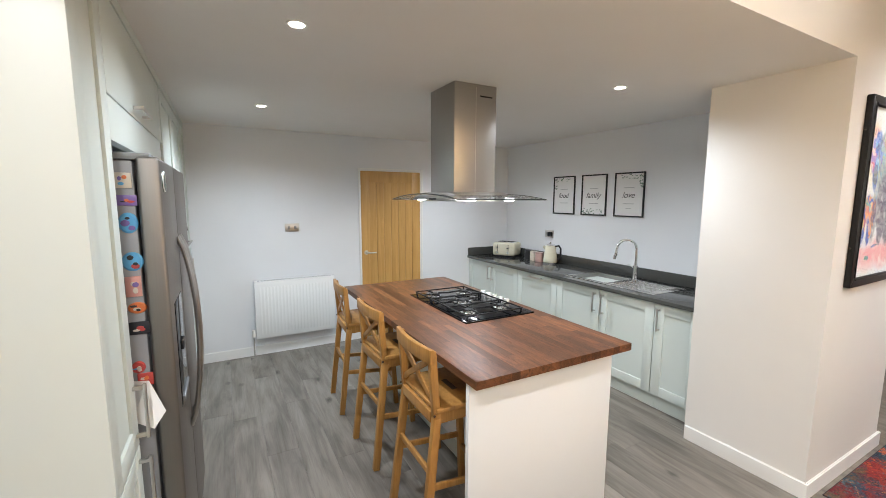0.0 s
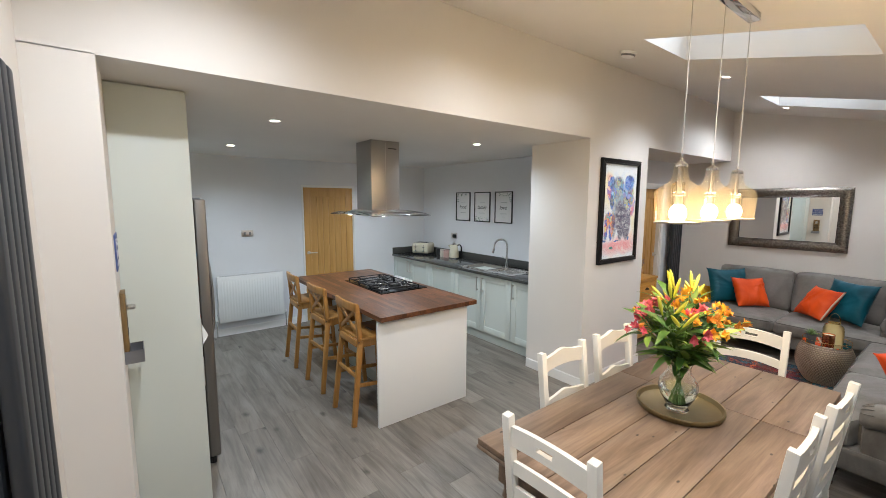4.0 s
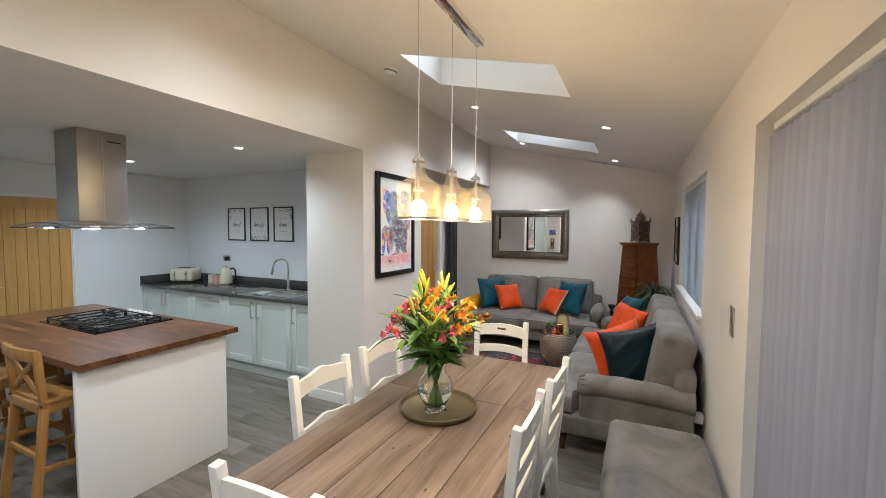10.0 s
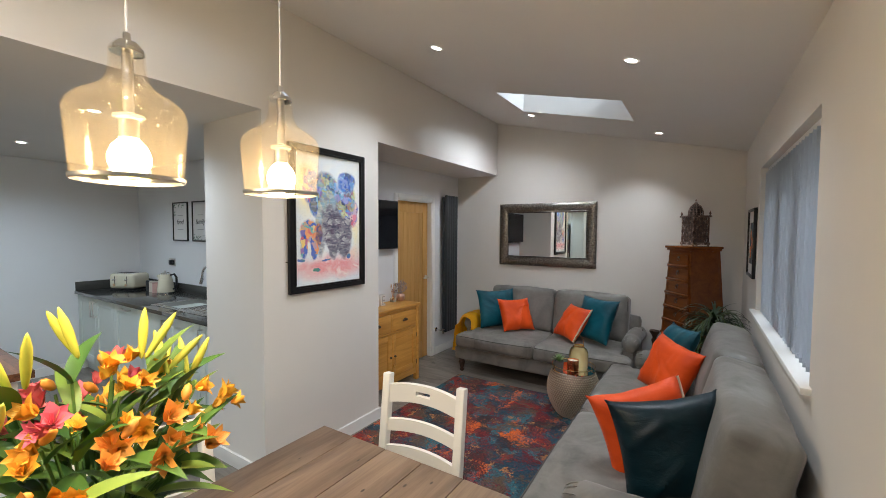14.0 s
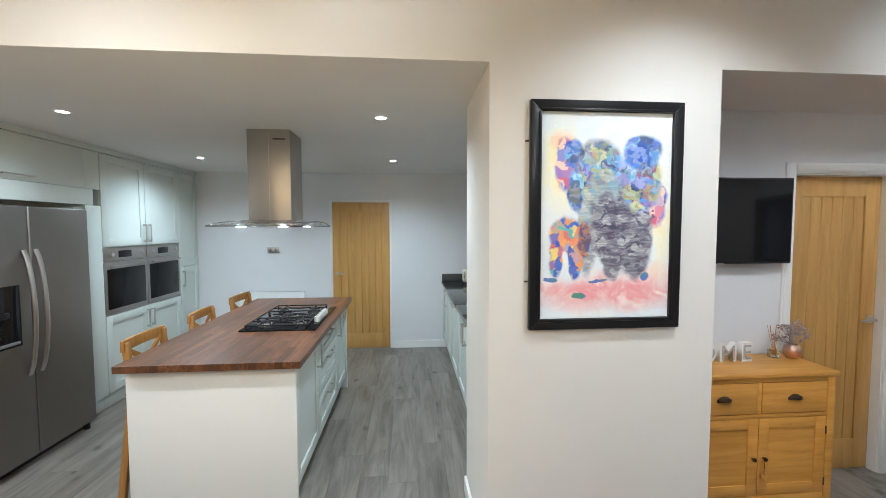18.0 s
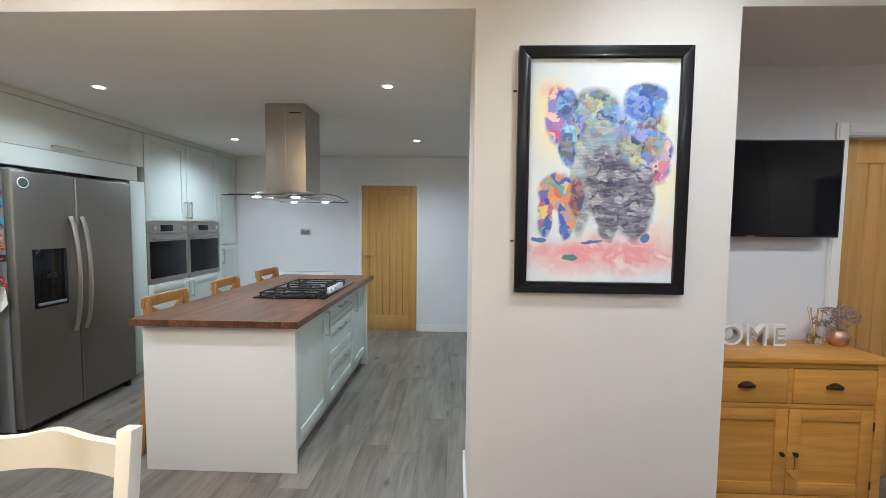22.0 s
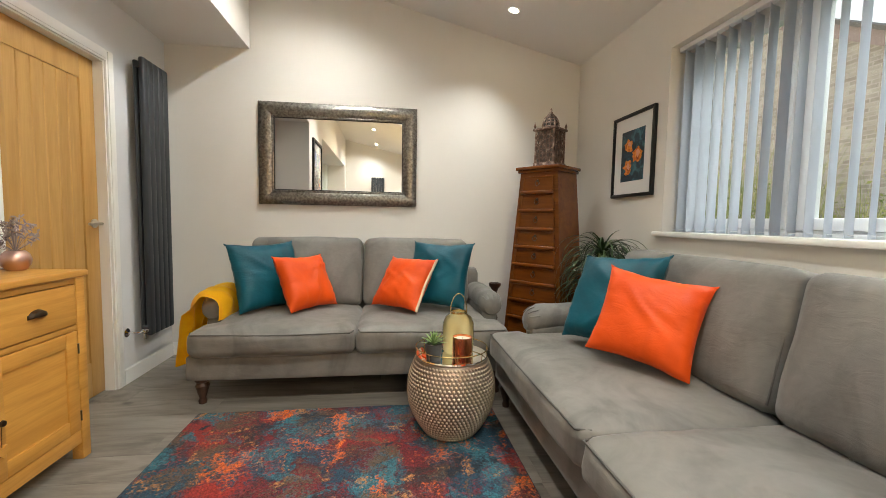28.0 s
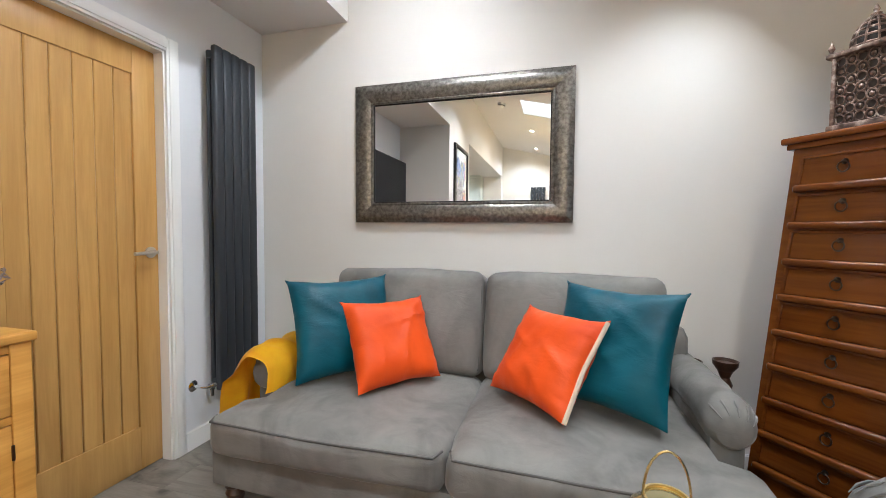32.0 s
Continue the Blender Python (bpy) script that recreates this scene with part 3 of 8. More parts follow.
link(SEEDED, skin.outputs[0], nt.nodes["Material Output"].inputs["Surface"])


def pendant_cluster():
    t = thing("pendant_light", "chrome bar pendant with three seeded glass bell shades, lit", "light", (1.795, -0.421, slope_z(-0.421)))
    part("ceiling_bar", box(-0.37, 0.37, -0.026, 0.026, -0.040, 0.008, 0.004), CHROME, t, "mirror chrome ceiling bar")
    for dx in (-0.321, 0.003, 0.320):
        x, base = dx, 1.708 - slope_z(-0.421)
        shade_top = base + 0.235
        part("cord", rod((x, 0, -0.038), (x, 0, shade_top + 0.028), 0.0022, seg=8), mat("cord_clear", (0.55, 0.52, 0.48), 0.4), t)
        holder = part("lamp_holder", lathe([(0.0, 0.030), (0.006, 0.030), (0.007, 0.017), (0.017, 0.013), (0.026, 0.002), (0.026, -0.006), (0.0, -0.007)], 24, (x, 0, shade_top)), CHROME, t, "chrome lamp holder")
        part("socket", lathe([(0.0, -0.006), (0.009, -0.007), (0.009, -0.112), (0.024, -0.117), (0.024, -0.122), (0.016, -0.125), (0.016, -0.158), (0.0, -0.158)], 20, (x, 0, shade_top)), NICKEL, holder, "brushed metal lamp socket")
        outer = [(0.084, 0.0), (0.0855, 0.020), (0.0885, 0.065), (0.0915, 0.102), (0.0925, 0.114), (0.091, 0.125), (0.086, 0.135), (0.076, 0.146), (0.060, 0.156), (0.046, 0.165), (0.037, 0.175), (0.0315, 0.188), (0.0285, 0.205), (0.0275, 0.222), (0.028, 0.232)]
        inner = [(r - 0.0028, z) for r, z in outer[::-1]]
        sh = part("shade", lathe(outer + inner, 48, (x, 0, base), closed=True), SEEDED, t, "seeded clear amber glass bell shade")
        sh.visible_shadow = False
        part("rim", lathe([(0.0835, -0.002), (0.0865, 0.0), (0.0872, 0.006), (0.0845, 0.005)], 48, (x, 0, base), closed=True), NICKEL, t, "dark glass rim")
        bulb = part("bulb", lathe([(0.0, 0.004), (0.015, 0.007), (0.027, 0.017), (0.033, 0.032), (0.033, 0.046), (0.027, 0.062), (0.017, 0.074), (0.0, 0.077)], 24, (x, 0, base)), BULB, t, "glowing globe bulb")
        bulb.visible_shadow = False
        d = bpy.data.lights.new("pendant_lamp", "POINT")
        d.energy, d.shadow_soft_size, d.color = PENDANT_WATTS, 0.035, PENDANT_COLOR
        o = new("pendant_lamp", d)
        o.parent = t
        o.location = (x, 0, base + 0.04)


pendant_cluster()
alarm = thing("smoke_alarm", "round white plastic smoke alarm on the sloping ceiling", "alarm")
alarm.matrix_world = pose(2.81, 0.577, slope_z(0.577), tilt_s, 0, 0)
part("body", lathe([(0.0, -0.042), (0.030, -0.042), (0.045, -0.036), (0.052, -0.022), (0.055, -0.010), (0.062, -0.008), (0.062, 0.002)], 32), TRIM, alarm)
part("vent_ring", lathe([(0.0475, -0.031), (0.0535, -0.019), (0.054, -0.0185), (0.048, -0.031)], 32), GREY_PLASTIC, alarm)


# ---- kitchen ----
def bar_handle(name, parent, a, b, out, gap=0.033):
    """A flat bar handle from a to b, standing off its door along out on two posts."""
    a, b, out = Vector(a), Vector(b), Vector(out)
    bm = bar(a + out * gap, b + out * gap, 0.013, 0.010, out, 0.002)
    d = (b - a).normalized()
    for p in (a + d * 0.012, b - d * 0.012):
        bar(p, p + out * gap, 0.012, 0.012, d, 0.001, bm)
    return part(name, bm, NICKEL, parent, "brushed steel bar handle")


def shaker(parent, name, axis, at, u0, u1, z0, z1, out, material=SAGE, rail=0.075, frame_only=True):
    """A shaker door or drawer front: a recessed field inside four rails, in the plane x = at or y = at."""
    th = 0.022
    def blk(ua, ub, za, zb, d0, d1, bev, bm):
        lo, hi = sorted((at + out * d0, at + out * d1))
        return box(lo, hi, ua, ub, za, zb, bev, 2, bm) if axis == "x" else box(ua, ub, lo, hi, za, zb, bev, 2, bm)
    bm = bmesh.new()
    if z1 - z0 < 0.2:
        rail = min(rail, 0.045)
    blk(u0, u0 + rail, z0, z1, 0, th, 0.0018, bm)
    blk(u1 - rail, u1, z0, z1, 0, th, 0.0018, bm)
    blk(u0 + rail - 0.002, u1 - rail + 0.002, z0, z0 + rail, 0, th - 0.0006, 0.0018, bm)
    blk(u0 + rail - 0.002, u1 - rail + 0.002, z1 - rail, z1, 0, th - 0.0006, 0.0018, bm)
    blk(u0 + rail - 0.004, u1 - rail + 0.004, z0 + rail - 0.004, z1 - rail + 0.004, 0.002, 0.012, 0, bm)
    return part(name, bm, material, parent)


def flat_front(parent, name, axis, at, u0, u1, z0, z1, out, material=SAGE):
    lo, hi = sorted((at, at + out * 0.022))
    return part(name, box(lo, hi, u0, u1, z0, z1, 0.002) if axis == "x" else box(u0, u1, lo, hi, z0, z1, 0.002), material, parent)


G = 0.002
XF = -0.090       # carcass face of the tall units; doors stand 22 mm proud
# end panel, larder unit, bridging unit, oven housing, corner tall unit
panel = thing("end_panel", "tall pale sage painted end panel of the unit run", "cabinet")
part("board", box(-0.695, -0.064, 1.405, 1.425, 0.0, CEIL - 0.012, 0.001), SAGE, panel)


def carcass(name, label, y0, y1, z0=0.135, z1=CEIL - 0.05, back=-0.69):
    t = thing(name, label, "cabinet", group="tall kitchen units")
    part("carcass", box(back, XF, y0, y1, z0, z1), SAGE, t)
    return t


larder = carcass("larder_unit", "tall sage shaker larder cupboard with two doors", 1.427, 1.757)
d = shaker(larder, "door", "x", XF, 1.427 + G, 1.757 - G, 0.835, CEIL - 0.055, 1)
bar_handle("handle", d, (XF + 0.022, 1.72, 0.868), (XF + 0.022, 1.72, 1.056), (1, 0, 0))
d = shaker(larder, "door", "x", XF, 1.427 + G, 1.757 - G, 0.14, 0.83, 1)
bar_handle("handle", d, (XF + 0.022, 1.72, 0.612), (XF + 0.022, 1.72, 0.80), (1, 0, 0))
part("plinth", box(-0.6, -0.115, 1.427, 1.757, 0.0, 0.132), SAGE, larder)

bridge = carcass("bridging_unit", "sage painted bridging cupboard above the fridge", 1.76, 2.995, 1.985, CEIL - 0.05)
d = flat_front(bridge, "door", "x", XF, 1.76 + G, 2.90, 1.985, CEIL - 0.055, 1)
bar_handle("handle", d, (XF + 0.022, 2.18, 2.02), (XF + 0.022, 2.42, 2.02), (1, 0, 0))
part("filler", box(XF - 0.015, XF + 0.018, 1.76, 2.995, 1.845, 1.982, 0.001), SAGE, bridge)
part("side_filler", box(XF - 0.3, XF + 0.018, 2.905, 3.075, 0.135, 1.843, 0.001), SAGE, bridge)
part("side_filler", box(XF - 0.3, XF + 0.018, 2.905, 3.075, 1.985, CEIL - 0.055, 0.001), SAGE, bridge)
part("plinth", box(-0.6, -0.115, 2.905, 3.075, 0.0, 0.132), SAGE, bridge)

oven_unit = carcass("oven_housing", "sage shaker housing with twin built-in ovens", 3.078, 4.28)
for a, b, hy in ((3.078, 3.678, 3.64), (3.68, 4.28, 3.715)):
    d = shaker(oven_unit, "door", "x", XF, a + G, b - G, 1.475, CEIL - 0.055, 1)
    bar_handle("handle", d, (XF + 0.022, hy, 1.50), (XF + 0.022, hy, 1.69), (1, 0, 0))
    d = shaker(oven_unit, "door", "x", XF, a + G, b - G, 0.14, 0.84, 1)
    bar_handle("handle", d, (XF + 0.022, hy, 0.62), (XF + 0.022, hy, 0.81), (1, 0, 0))
part("plinth", box(-0.6, -0.115, 3.078, 4.28, 0.0, 0.132), SAGE, oven_unit)


OVEN_GLASS = mat("oven_glass", (0.010, 0.0105, 0.011), 0.14)
bsdf(OVEN_GLASS).inputs["Specular IOR Level"].default_value = 0.15


def oven(y0, y1):
    t = thing("built_in_oven", "stainless built-in single oven with a black glass door", "oven", group="twin ovens")
    part("fascia", box(XF, XF + 0.02, y0 + 0.004, y1 - 0.004, 1.345, 1.465, 0.003), STEEL, t)
    part("display", box(XF + 0.018, XF + 0.022, y0 + 0.19, y0 + 0.37, 1.37, 1.435, 0.001), BLACK_GLOSS, t)
    for ky in (y0 + 0.09, y1 - 0.09):
        part("knob", rod((XF + 0.018, ky, 1.405), (XF + 0.042, ky, 1.405), 0.021, 0.018, 20), CHROME, t)
    dr = part("door", box(XF, XF + 0.022, y0 + 0.004, y1 - 0.004, 0.86, 1.338, 0.003), STEEL, t)
    part("window", box(XF + 0.020, XF + 0.024, y0 + 0.035, y1 - 0.035, 0.90, 1.27, 0.001), OVEN_GLASS, dr, "black glass window")
    bm = rod((XF + 0.06, y0 + 0.05, 1.295), (XF + 0.06, y1 - 0.05, 1.295), 0.009)
    for ky in (y0 + 0.08, y1 - 0.08):
        rod((XF + 0.02, ky, 1.295), (XF + 0.06, ky, 1.295), 0.007, bm=bm)
    part("handle", bm, STEEL, dr)
    part("trim", box(XF, XF + 0.016, y0 + 0.004, y1 - 0.004, 0.845, 0.857, 0.001), STEEL, t)


oven(3.078, 3.678)
oven(3.68, 4.28)
corner = carcass("tall_unit", "tall sage shaker cupboard in the kitchen corner", 4.282, 4.73)
d = shaker(corner, "door", "x", XF, 4.282 + G, 4.70, 1.18, CEIL - 0.055, 1)
d = shaker(corner, "door", "x", XF, 4.282 + G, 4.70, 0.14, 1.175, 1)
bar_handle("handle", d, (XF + 0.022, 4.33, 0.94), (XF + 0.022, 4.33, 1.13), (1, 0, 0))
part("plinth", box(-0.6, -0.115, 4.282, 4.73, 0.0, 0.132), SAGE, corner)
struct("trim_cornice", box(-0.6, XF + 0.024, 1.427, 4.73, CEIL - 0.048, CEIL - 0.002, 0.001), SAGE, "sage painted scribe above the tall units")


def fridge():
    t = thing("fridge_freezer", "stainless american-style double door fridge freezer with magnets on its side", "fridge")
    y0, y1 = 1.805, 2.765
    part("cabinet", box(-0.66, -0.03, y0 + 0.012, y1 - 0.012, 0.03, 1.785, 0.006), mat("fridge_side_grey", (0.24, 0.25, 0.265), 0.4), t, "grey side panel")
    split = 2.245
    for a, b in ((y0, split - 0.003), (split + 0.003, y1)):
        d = part("door", box(-0.022, 0.045, a, b, 0.06, 1.80, 0.012, 3), FRIDGE_STEEL, t)
        hy, sgn = (split - 0.045, -1) if a == y0 else (split + 0.045, 1)
        pts = [(0.045 + 0.055 * math.sin(math.pi * k / 16) ** 0.6, hy + sgn * 0.0, 0.64 + 0.86 * k / 16) for k in range(17)]
        bm = moved(tube([(p[0], p[1] / 1.6, p[2]) for p in pts], 0.011, 12), Matrix.Diagonal((1, 1.6, 1, 1)))
        part("handle", bm, NICKEL, d, "long bowed steel handle")
    for hy in (y0 + 0.06, y1 - 0.06):
        part("hinge_cover", box(-0.10, 0.02, hy - 0.045, hy + 0.045, 1.788, 1.812, 0.006), GREY_PLASTIC, t)
    disp = part("dispenser", box(0.043, 0.048, 1.915, 2.155, 0.86, 1.27, 0.004), BLACK_GLOSS, t, "black water dispenser recess")
    part("dispenser_nozzle", box(0.046, 0.058, 2.0, 2.07, 1.06, 1.10, 0.006), BLACK_SATIN, disp)
    part("dispenser_tray", box(0.046, 0.056, 1.935, 2.135, 0.875, 0.895, 0.003), GREY_PLASTIC, disp)
    part("badge", lathe([(0.0, 0.003), (0.036, 0.003), (0.038, 0.0)], 28), mat("badge_dark", (0.05, 0.09, 0.07), 0.3), t, "round dark green sticker").matrix_local = pose(0.0455, 1.875, 1.72, 0, 90, 0)
    part("badge_rim", lathe([(0.031, 0.0045), (0.036, 0.0045), (0.037, 0.002)], 28), TRIM, t).matrix_local = pose(0.0455, 1.875, 1.72, 0, 90, 0)
    for hy in (y0 + 0.05, y1 - 0.05):
        part("foot", rod((0.0, hy, 0.0), (0.0, hy, 0.06), 0.022, seg=16), BLACK_SATIN, t)
    part("kick_plate", box(-0.05, -0.01, y0 + 0.02, y1 - 0.02, 0.012, 0.058, 0.003), BLACK_SATIN, t)


fridge()
# magnets and papers on the fridge's side, which faces the room
MAG = [("sky_blue", (0.10, 0.36, 0.62)), ("rose", (0.55, 0.28, 0.25)), ("crimson", (0.45, 0.06, 0.05)), ("ink", (0.02, 0.02, 0.025)), ("violet", (0.18, 0.12, 0.34)), ("beige", (0.55, 0.50, 0.42)), ("orange_red", (0.60, 0.16, 0.05))]
MAG_M = {n: mat("magnet_" + n, c, 0.4) for n, c in MAG}
for zc, xc, w, h, key, shape in ((1.72, -0.058, 0.045, 0.05, "beige", 0), (1.655, -0.052, 0.055, 0.035, "violet", 0), (1.58, -0.054, 0.055, 0.07, "sky_blue", 1), (1.45, -0.052, 0.062, 0.065, "sky_blue", 1), (1.365, -0.055, 0.045, 0.07, "rose", 0), (1.29, -0.050, 0.055, 0.04, "orange_red", 1), (1.22, -0.043, 0.07, 0.045, "ink", 0), (1.08, -0.062, 0.04, 0.045, "crimson", 1), (1.035, -0.045, 0.045, 0.045, "crimson", 0)):
    t = thing("fridge_magnet", "small coloured souvenir magnet on the fridge side", "magnet", (xc, 1.817, zc), 0, "fridge magnets")
    if shape:
        part("body", moved(lathe([(0.0, 0.006), (0.40, 0.006), (0.5, 0.0)], 20), pose(0, 0, 0, 90) @ Matrix.Diagonal((w, h, 1, 1))), MAG_M[key], t)
    else:
        part("body", box(-w / 2, w / 2, -0.006, 0, -h / 2, h / 2, 0.002), MAG_M[key], t)
    rm = random.Random(zc)
    for k in range(3):
        mx, mz, mw, mh = rm.uniform(-0.22, 0.22) * w, rm.uniform(-0.24, 0.24) * h, rm.uniform(0.12, 0.24) * w, rm.uniform(0.06, 0.16) * h
        part("motif", moved(lathe([(0.0, 0.0016), (0.9, 0.0014), (1.0, 0.0)], 10), pose(mx, -0.006 - 0.0002 * k, mz, 90) @ Matrix.Diagonal((mw, mh, 1, 1))), MAG_M[rm.choice([n for n, _ in MAG if n != key])], t)
note_p = thing("paper_note", "white folded paper note clipped to the fridge side", "paper", (-0.045, 1.810, 0.95))
bm = bmesh.new()
vs = [bm.verts.new(p) for p in ((-0.06, -0.002, 0.09), (0.01, -0.004, 0.08), (0.055, -0.03, -0.03), (0.02, -0.045, -0.08), (-0.05, -0.012, -0.05))]
bm.faces.new(vs)
bmesh.ops.solidify(bm, geom=bm.faces[:], thickness=0.0012)
part("sheet", bm, TRIM, note_p, smooth=False)


# sink run along the east wall
XS = 3.142


def base_unit(name, label, y0, y1):
    t = thing(name, label, "cabinet", group="sink run units")
    part("carcass", box(XS, X_SINK - 0.01, y0, y1, 0.135, 0.875), SAGE, t)
    part("plinth", box(3.19, 3.21, y0, y1, 0.0, 0.133), SAGE, t)
    return t


XH = XS - 0.022
u_a = base_unit("base_unit", "sage shaker base cupboard with two doors", 3.70, 4.73)
for a, b, hy in ((3.70, 4.214, 4.175), (4.216, 4.73, 4.255)):
    d = shaker(u_a, "door", "x", XS, a + G, b - G, 0.14, 0.87, -1)
    bar_handle("handle", d, (XH, hy, 0.66), (XH, hy, 0.84), (-1, 0, 0))
dish = base_unit("dishwasher", "integrated dishwasher behind a sage shaker front", 3.085, 3.698)
d = shaker(dish, "door", "x", XS, 3.085 + G, 3.698 - G, 0.14, 0.87, -1)
bar_handle("handle", d, (XH, 3.29, 0.835), (XH, 3.49, 0.835), (-1, 0, 0))
u_c = base_unit("sink_unit", "sage shaker sink cupboard with two doors", 2.035, 3.083)
for a, b, hy in ((2.035, 2.558, 2.515), (2.56, 3.083, 2.605)):
    d = shaker(u_c, "door", "x", XS, a + G, b - G, 0.14, 0.87, -1)
    bar_handle("handle", d, (XH, hy, 0.66), (XH, hy, 0.84), (-1, 0, 0))
u_d = base_unit("base_unit", "narrow sage shaker base cupboard", 1.68, 2.033)
d = shaker(u_d, "door", "x", XS, 1.68 + G, 2.033 - G, 0.14, 0.87, -1)
bar_handle("handle", d, (XH, 1.99, 0.66), (XH, 1.99, 0.84), (-1, 0, 0))

STONE = mat("dark_quartz", (0.05, 0.05, 0.048), 0.12)
sv = coords(STONE)
spk = node(STONE, "ShaderNodeTexVoronoi", Scale=420.0)
link(STONE, sv, spk.inputs["Vector"])
link(STONE, mix(STONE, noise_tex(STONE, sv, 4, 3), ramp(STONE, spk.outputs["Distance"], [(0.1, (0.13, 0.13, 0.125)), (0.4, (0.055, 0.056, 0.052))]), (0.075, 0.074, 0.068)), bsdf(STONE).inputs["Base Color"])
counter = thing("stone_worktop", "dark grey speckled quartz worktop with an upstand", "worktop")
BOWL = (2.60, 3.00, 3.24, 3.60)     # y0, y1, x0, x1
bm = box(3.092, X_SINK - 0.002, BOWL[1], Y_NORTH - 0.002, 0.877, 0.910, 0.002)
box(3.092, X_SINK - 0.002, COL_Y1 + 0.002, BOWL[0], 0.877, 0.910, 0.002, bm=bm)
box(3.092, BOWL[2], BOWL[0], BOWL[1], 0.877, 0.910, 0, bm=bm)
box(BOWL[3], X_SINK - 0.002, BOWL[0], BOWL[1], 0.877, 0.910, 0, bm=bm)
part("slab", bm, STONE, counter)
part("upstand", box(X_SINK - 0.020, X_SINK - 0.001, COL_Y1 + 0.002, Y_NORTH - 0.002, 0.910, 1.012, 0.002), STONE, counter)
part("upstand", box(3.10, X_SINK - 0.021, Y_NORTH - 0.020, Y_NORTH - 0.001, 0.910, 1.012, 0.002), STONE, counter)

sink = thing("kitchen_sink", "stainless inset sink with a single bowl and ribbed drainer", "sink")
bm = box(3.19, BOWL[2], 2.10, 3.05, 0.910, 0.914, 0.001)
box(BOWL[3], 3.63, 2.10, 3.05, 0.910, 0.914, 0.001, bm=bm)
box(BOWL[2], BOWL[3], BOWL[1], 3.05, 0.910, 0.914, 0.001, bm=bm)
box(BOWL[2], BOWL[3], 2.10, BOWL[0], 0.910, 0.913, 0.001, bm=bm)
SINK_STEEL = metal("sink_steel", (0.62, 0.61, 0.59), 0.24, (60, 2, 2))
part("rim", bm, SINK_STEEL, sink)
bm = box(BOWL[2], BOWL[3], BOWL[0], BOWL[1], 0.755, 0.760)
for a in ((BOWL[2], BOWL[2] + 0.004, BOWL[0], BOWL[1]), (BOWL[3] - 0.004, BOWL[3], BOWL[0], BOWL[1]), (BOWL[2], BOWL[3], BOWL[0], BOWL[0] + 0.004), (BOWL[2], BOWL[3], BOWL[1] - 0.004, BOWL[1])):
    box(*a, 0.760, 0.912, bm=bm)
part("bowl", bm, metal("sink_bowl_steel", (0.40, 0.39, 0.37), 0.3), sink)
for k in range(9):
    part("drainer_rib", box(3.28 + k * 0.035, 3.288 + k * 0.035, 2.16, 2.55, 0.9125, 0.917, 0.002), SINK_STEEL, sink)
part("waste", lathe([(0.0, 0.004), (0.03, 0.004), (0.042, 0.0)], 24, (3.42, 2.80, 0.760)), CHROME, sink)
tap = thing("kitchen_tap", "chrome swan-neck mixer tap with a side lever", "tap", (3.60, 2.565, 0.913))
part("base", lathe([(0.0, 0.0), (0.027, 0.0), (0.027, 0.008), (0.022, 0.012), (0.022, 0.135), (0.018, 0.14), (0.0, 0.14)], 24), CHROME, tap)
arc = [(0, 0, 0.13), (0, 0, 0.24)] + [(-0.085 + 0.085 * math.cos(a), 0, 0.29 + 0.085 * math.sin(a)) for a in [math.pi * k / 14 for k in range(15)]] + [(-0.175, 0, 0.25), (-0.185, 0, 0.215)]
part("spout", moved(tube(arc, 0.0125, 14), pose(0, 0, 0, 0, 0, -48)), CHROME, tap)
part("spray_head", moved(rod((-0.176, 0, 0.245), (-0.19, 0, 0.19), 0.0165, 0.014, 16), pose(0, 0, 0, 0, 0, -48)), CHROME, tap)
part("lever", bar((0.0, 0.02, 0.11), (0.0, 0.085, 0.14), 0.012, 0.008, (0, 0, 1), 0.003), CHROME, tap)

CREAM = mat("cream_enamel", (0.68, 0.64, 0.50), 0.25)
toaster = thing("toaster", "cream retro four-slice toaster with chrome trim", "toaster", (3.52, 4.43, 0.911), -62)
part("body", box(-0.155, 0.155, -0.125, 0.125, 0.015, 0.19, 0.035, 4), CREAM, toaster)
part("base", box(-0.15, 0.15, -0.12, 0.12, 0.0, 0.018, 0.005), BLACK_SATIN, toaster)
part("top_trim", box(-0.12, 0.12, -0.085, 0.085, 0.186, 0.194, 0.004), CHROME, toaster)
for k in (-0.055, -0.02, 0.02, 0.055):
    part("slot", box(-0.10, 0.10, k - 0.010, k + 0.010, 0.190, 0.1955), BLACK_SATIN, toaster)
for sx in (-0.075, 0.075):
    part("lever", box(sx - 0.02, sx + 0.02, -0.148, -0.12, 0.115, 0.13, 0.004), CHROME, toaster)
    part("dial", rod((sx, -0.12, 0.06), (sx, -0.14, 0.06), 0.016, seg=18), CHROME, toaster)
    part("lever_slot", box(sx - 0.003, sx + 0.003, -0.1265, -0.12, 0.06, 0.16), BLACK_SATIN, toaster)

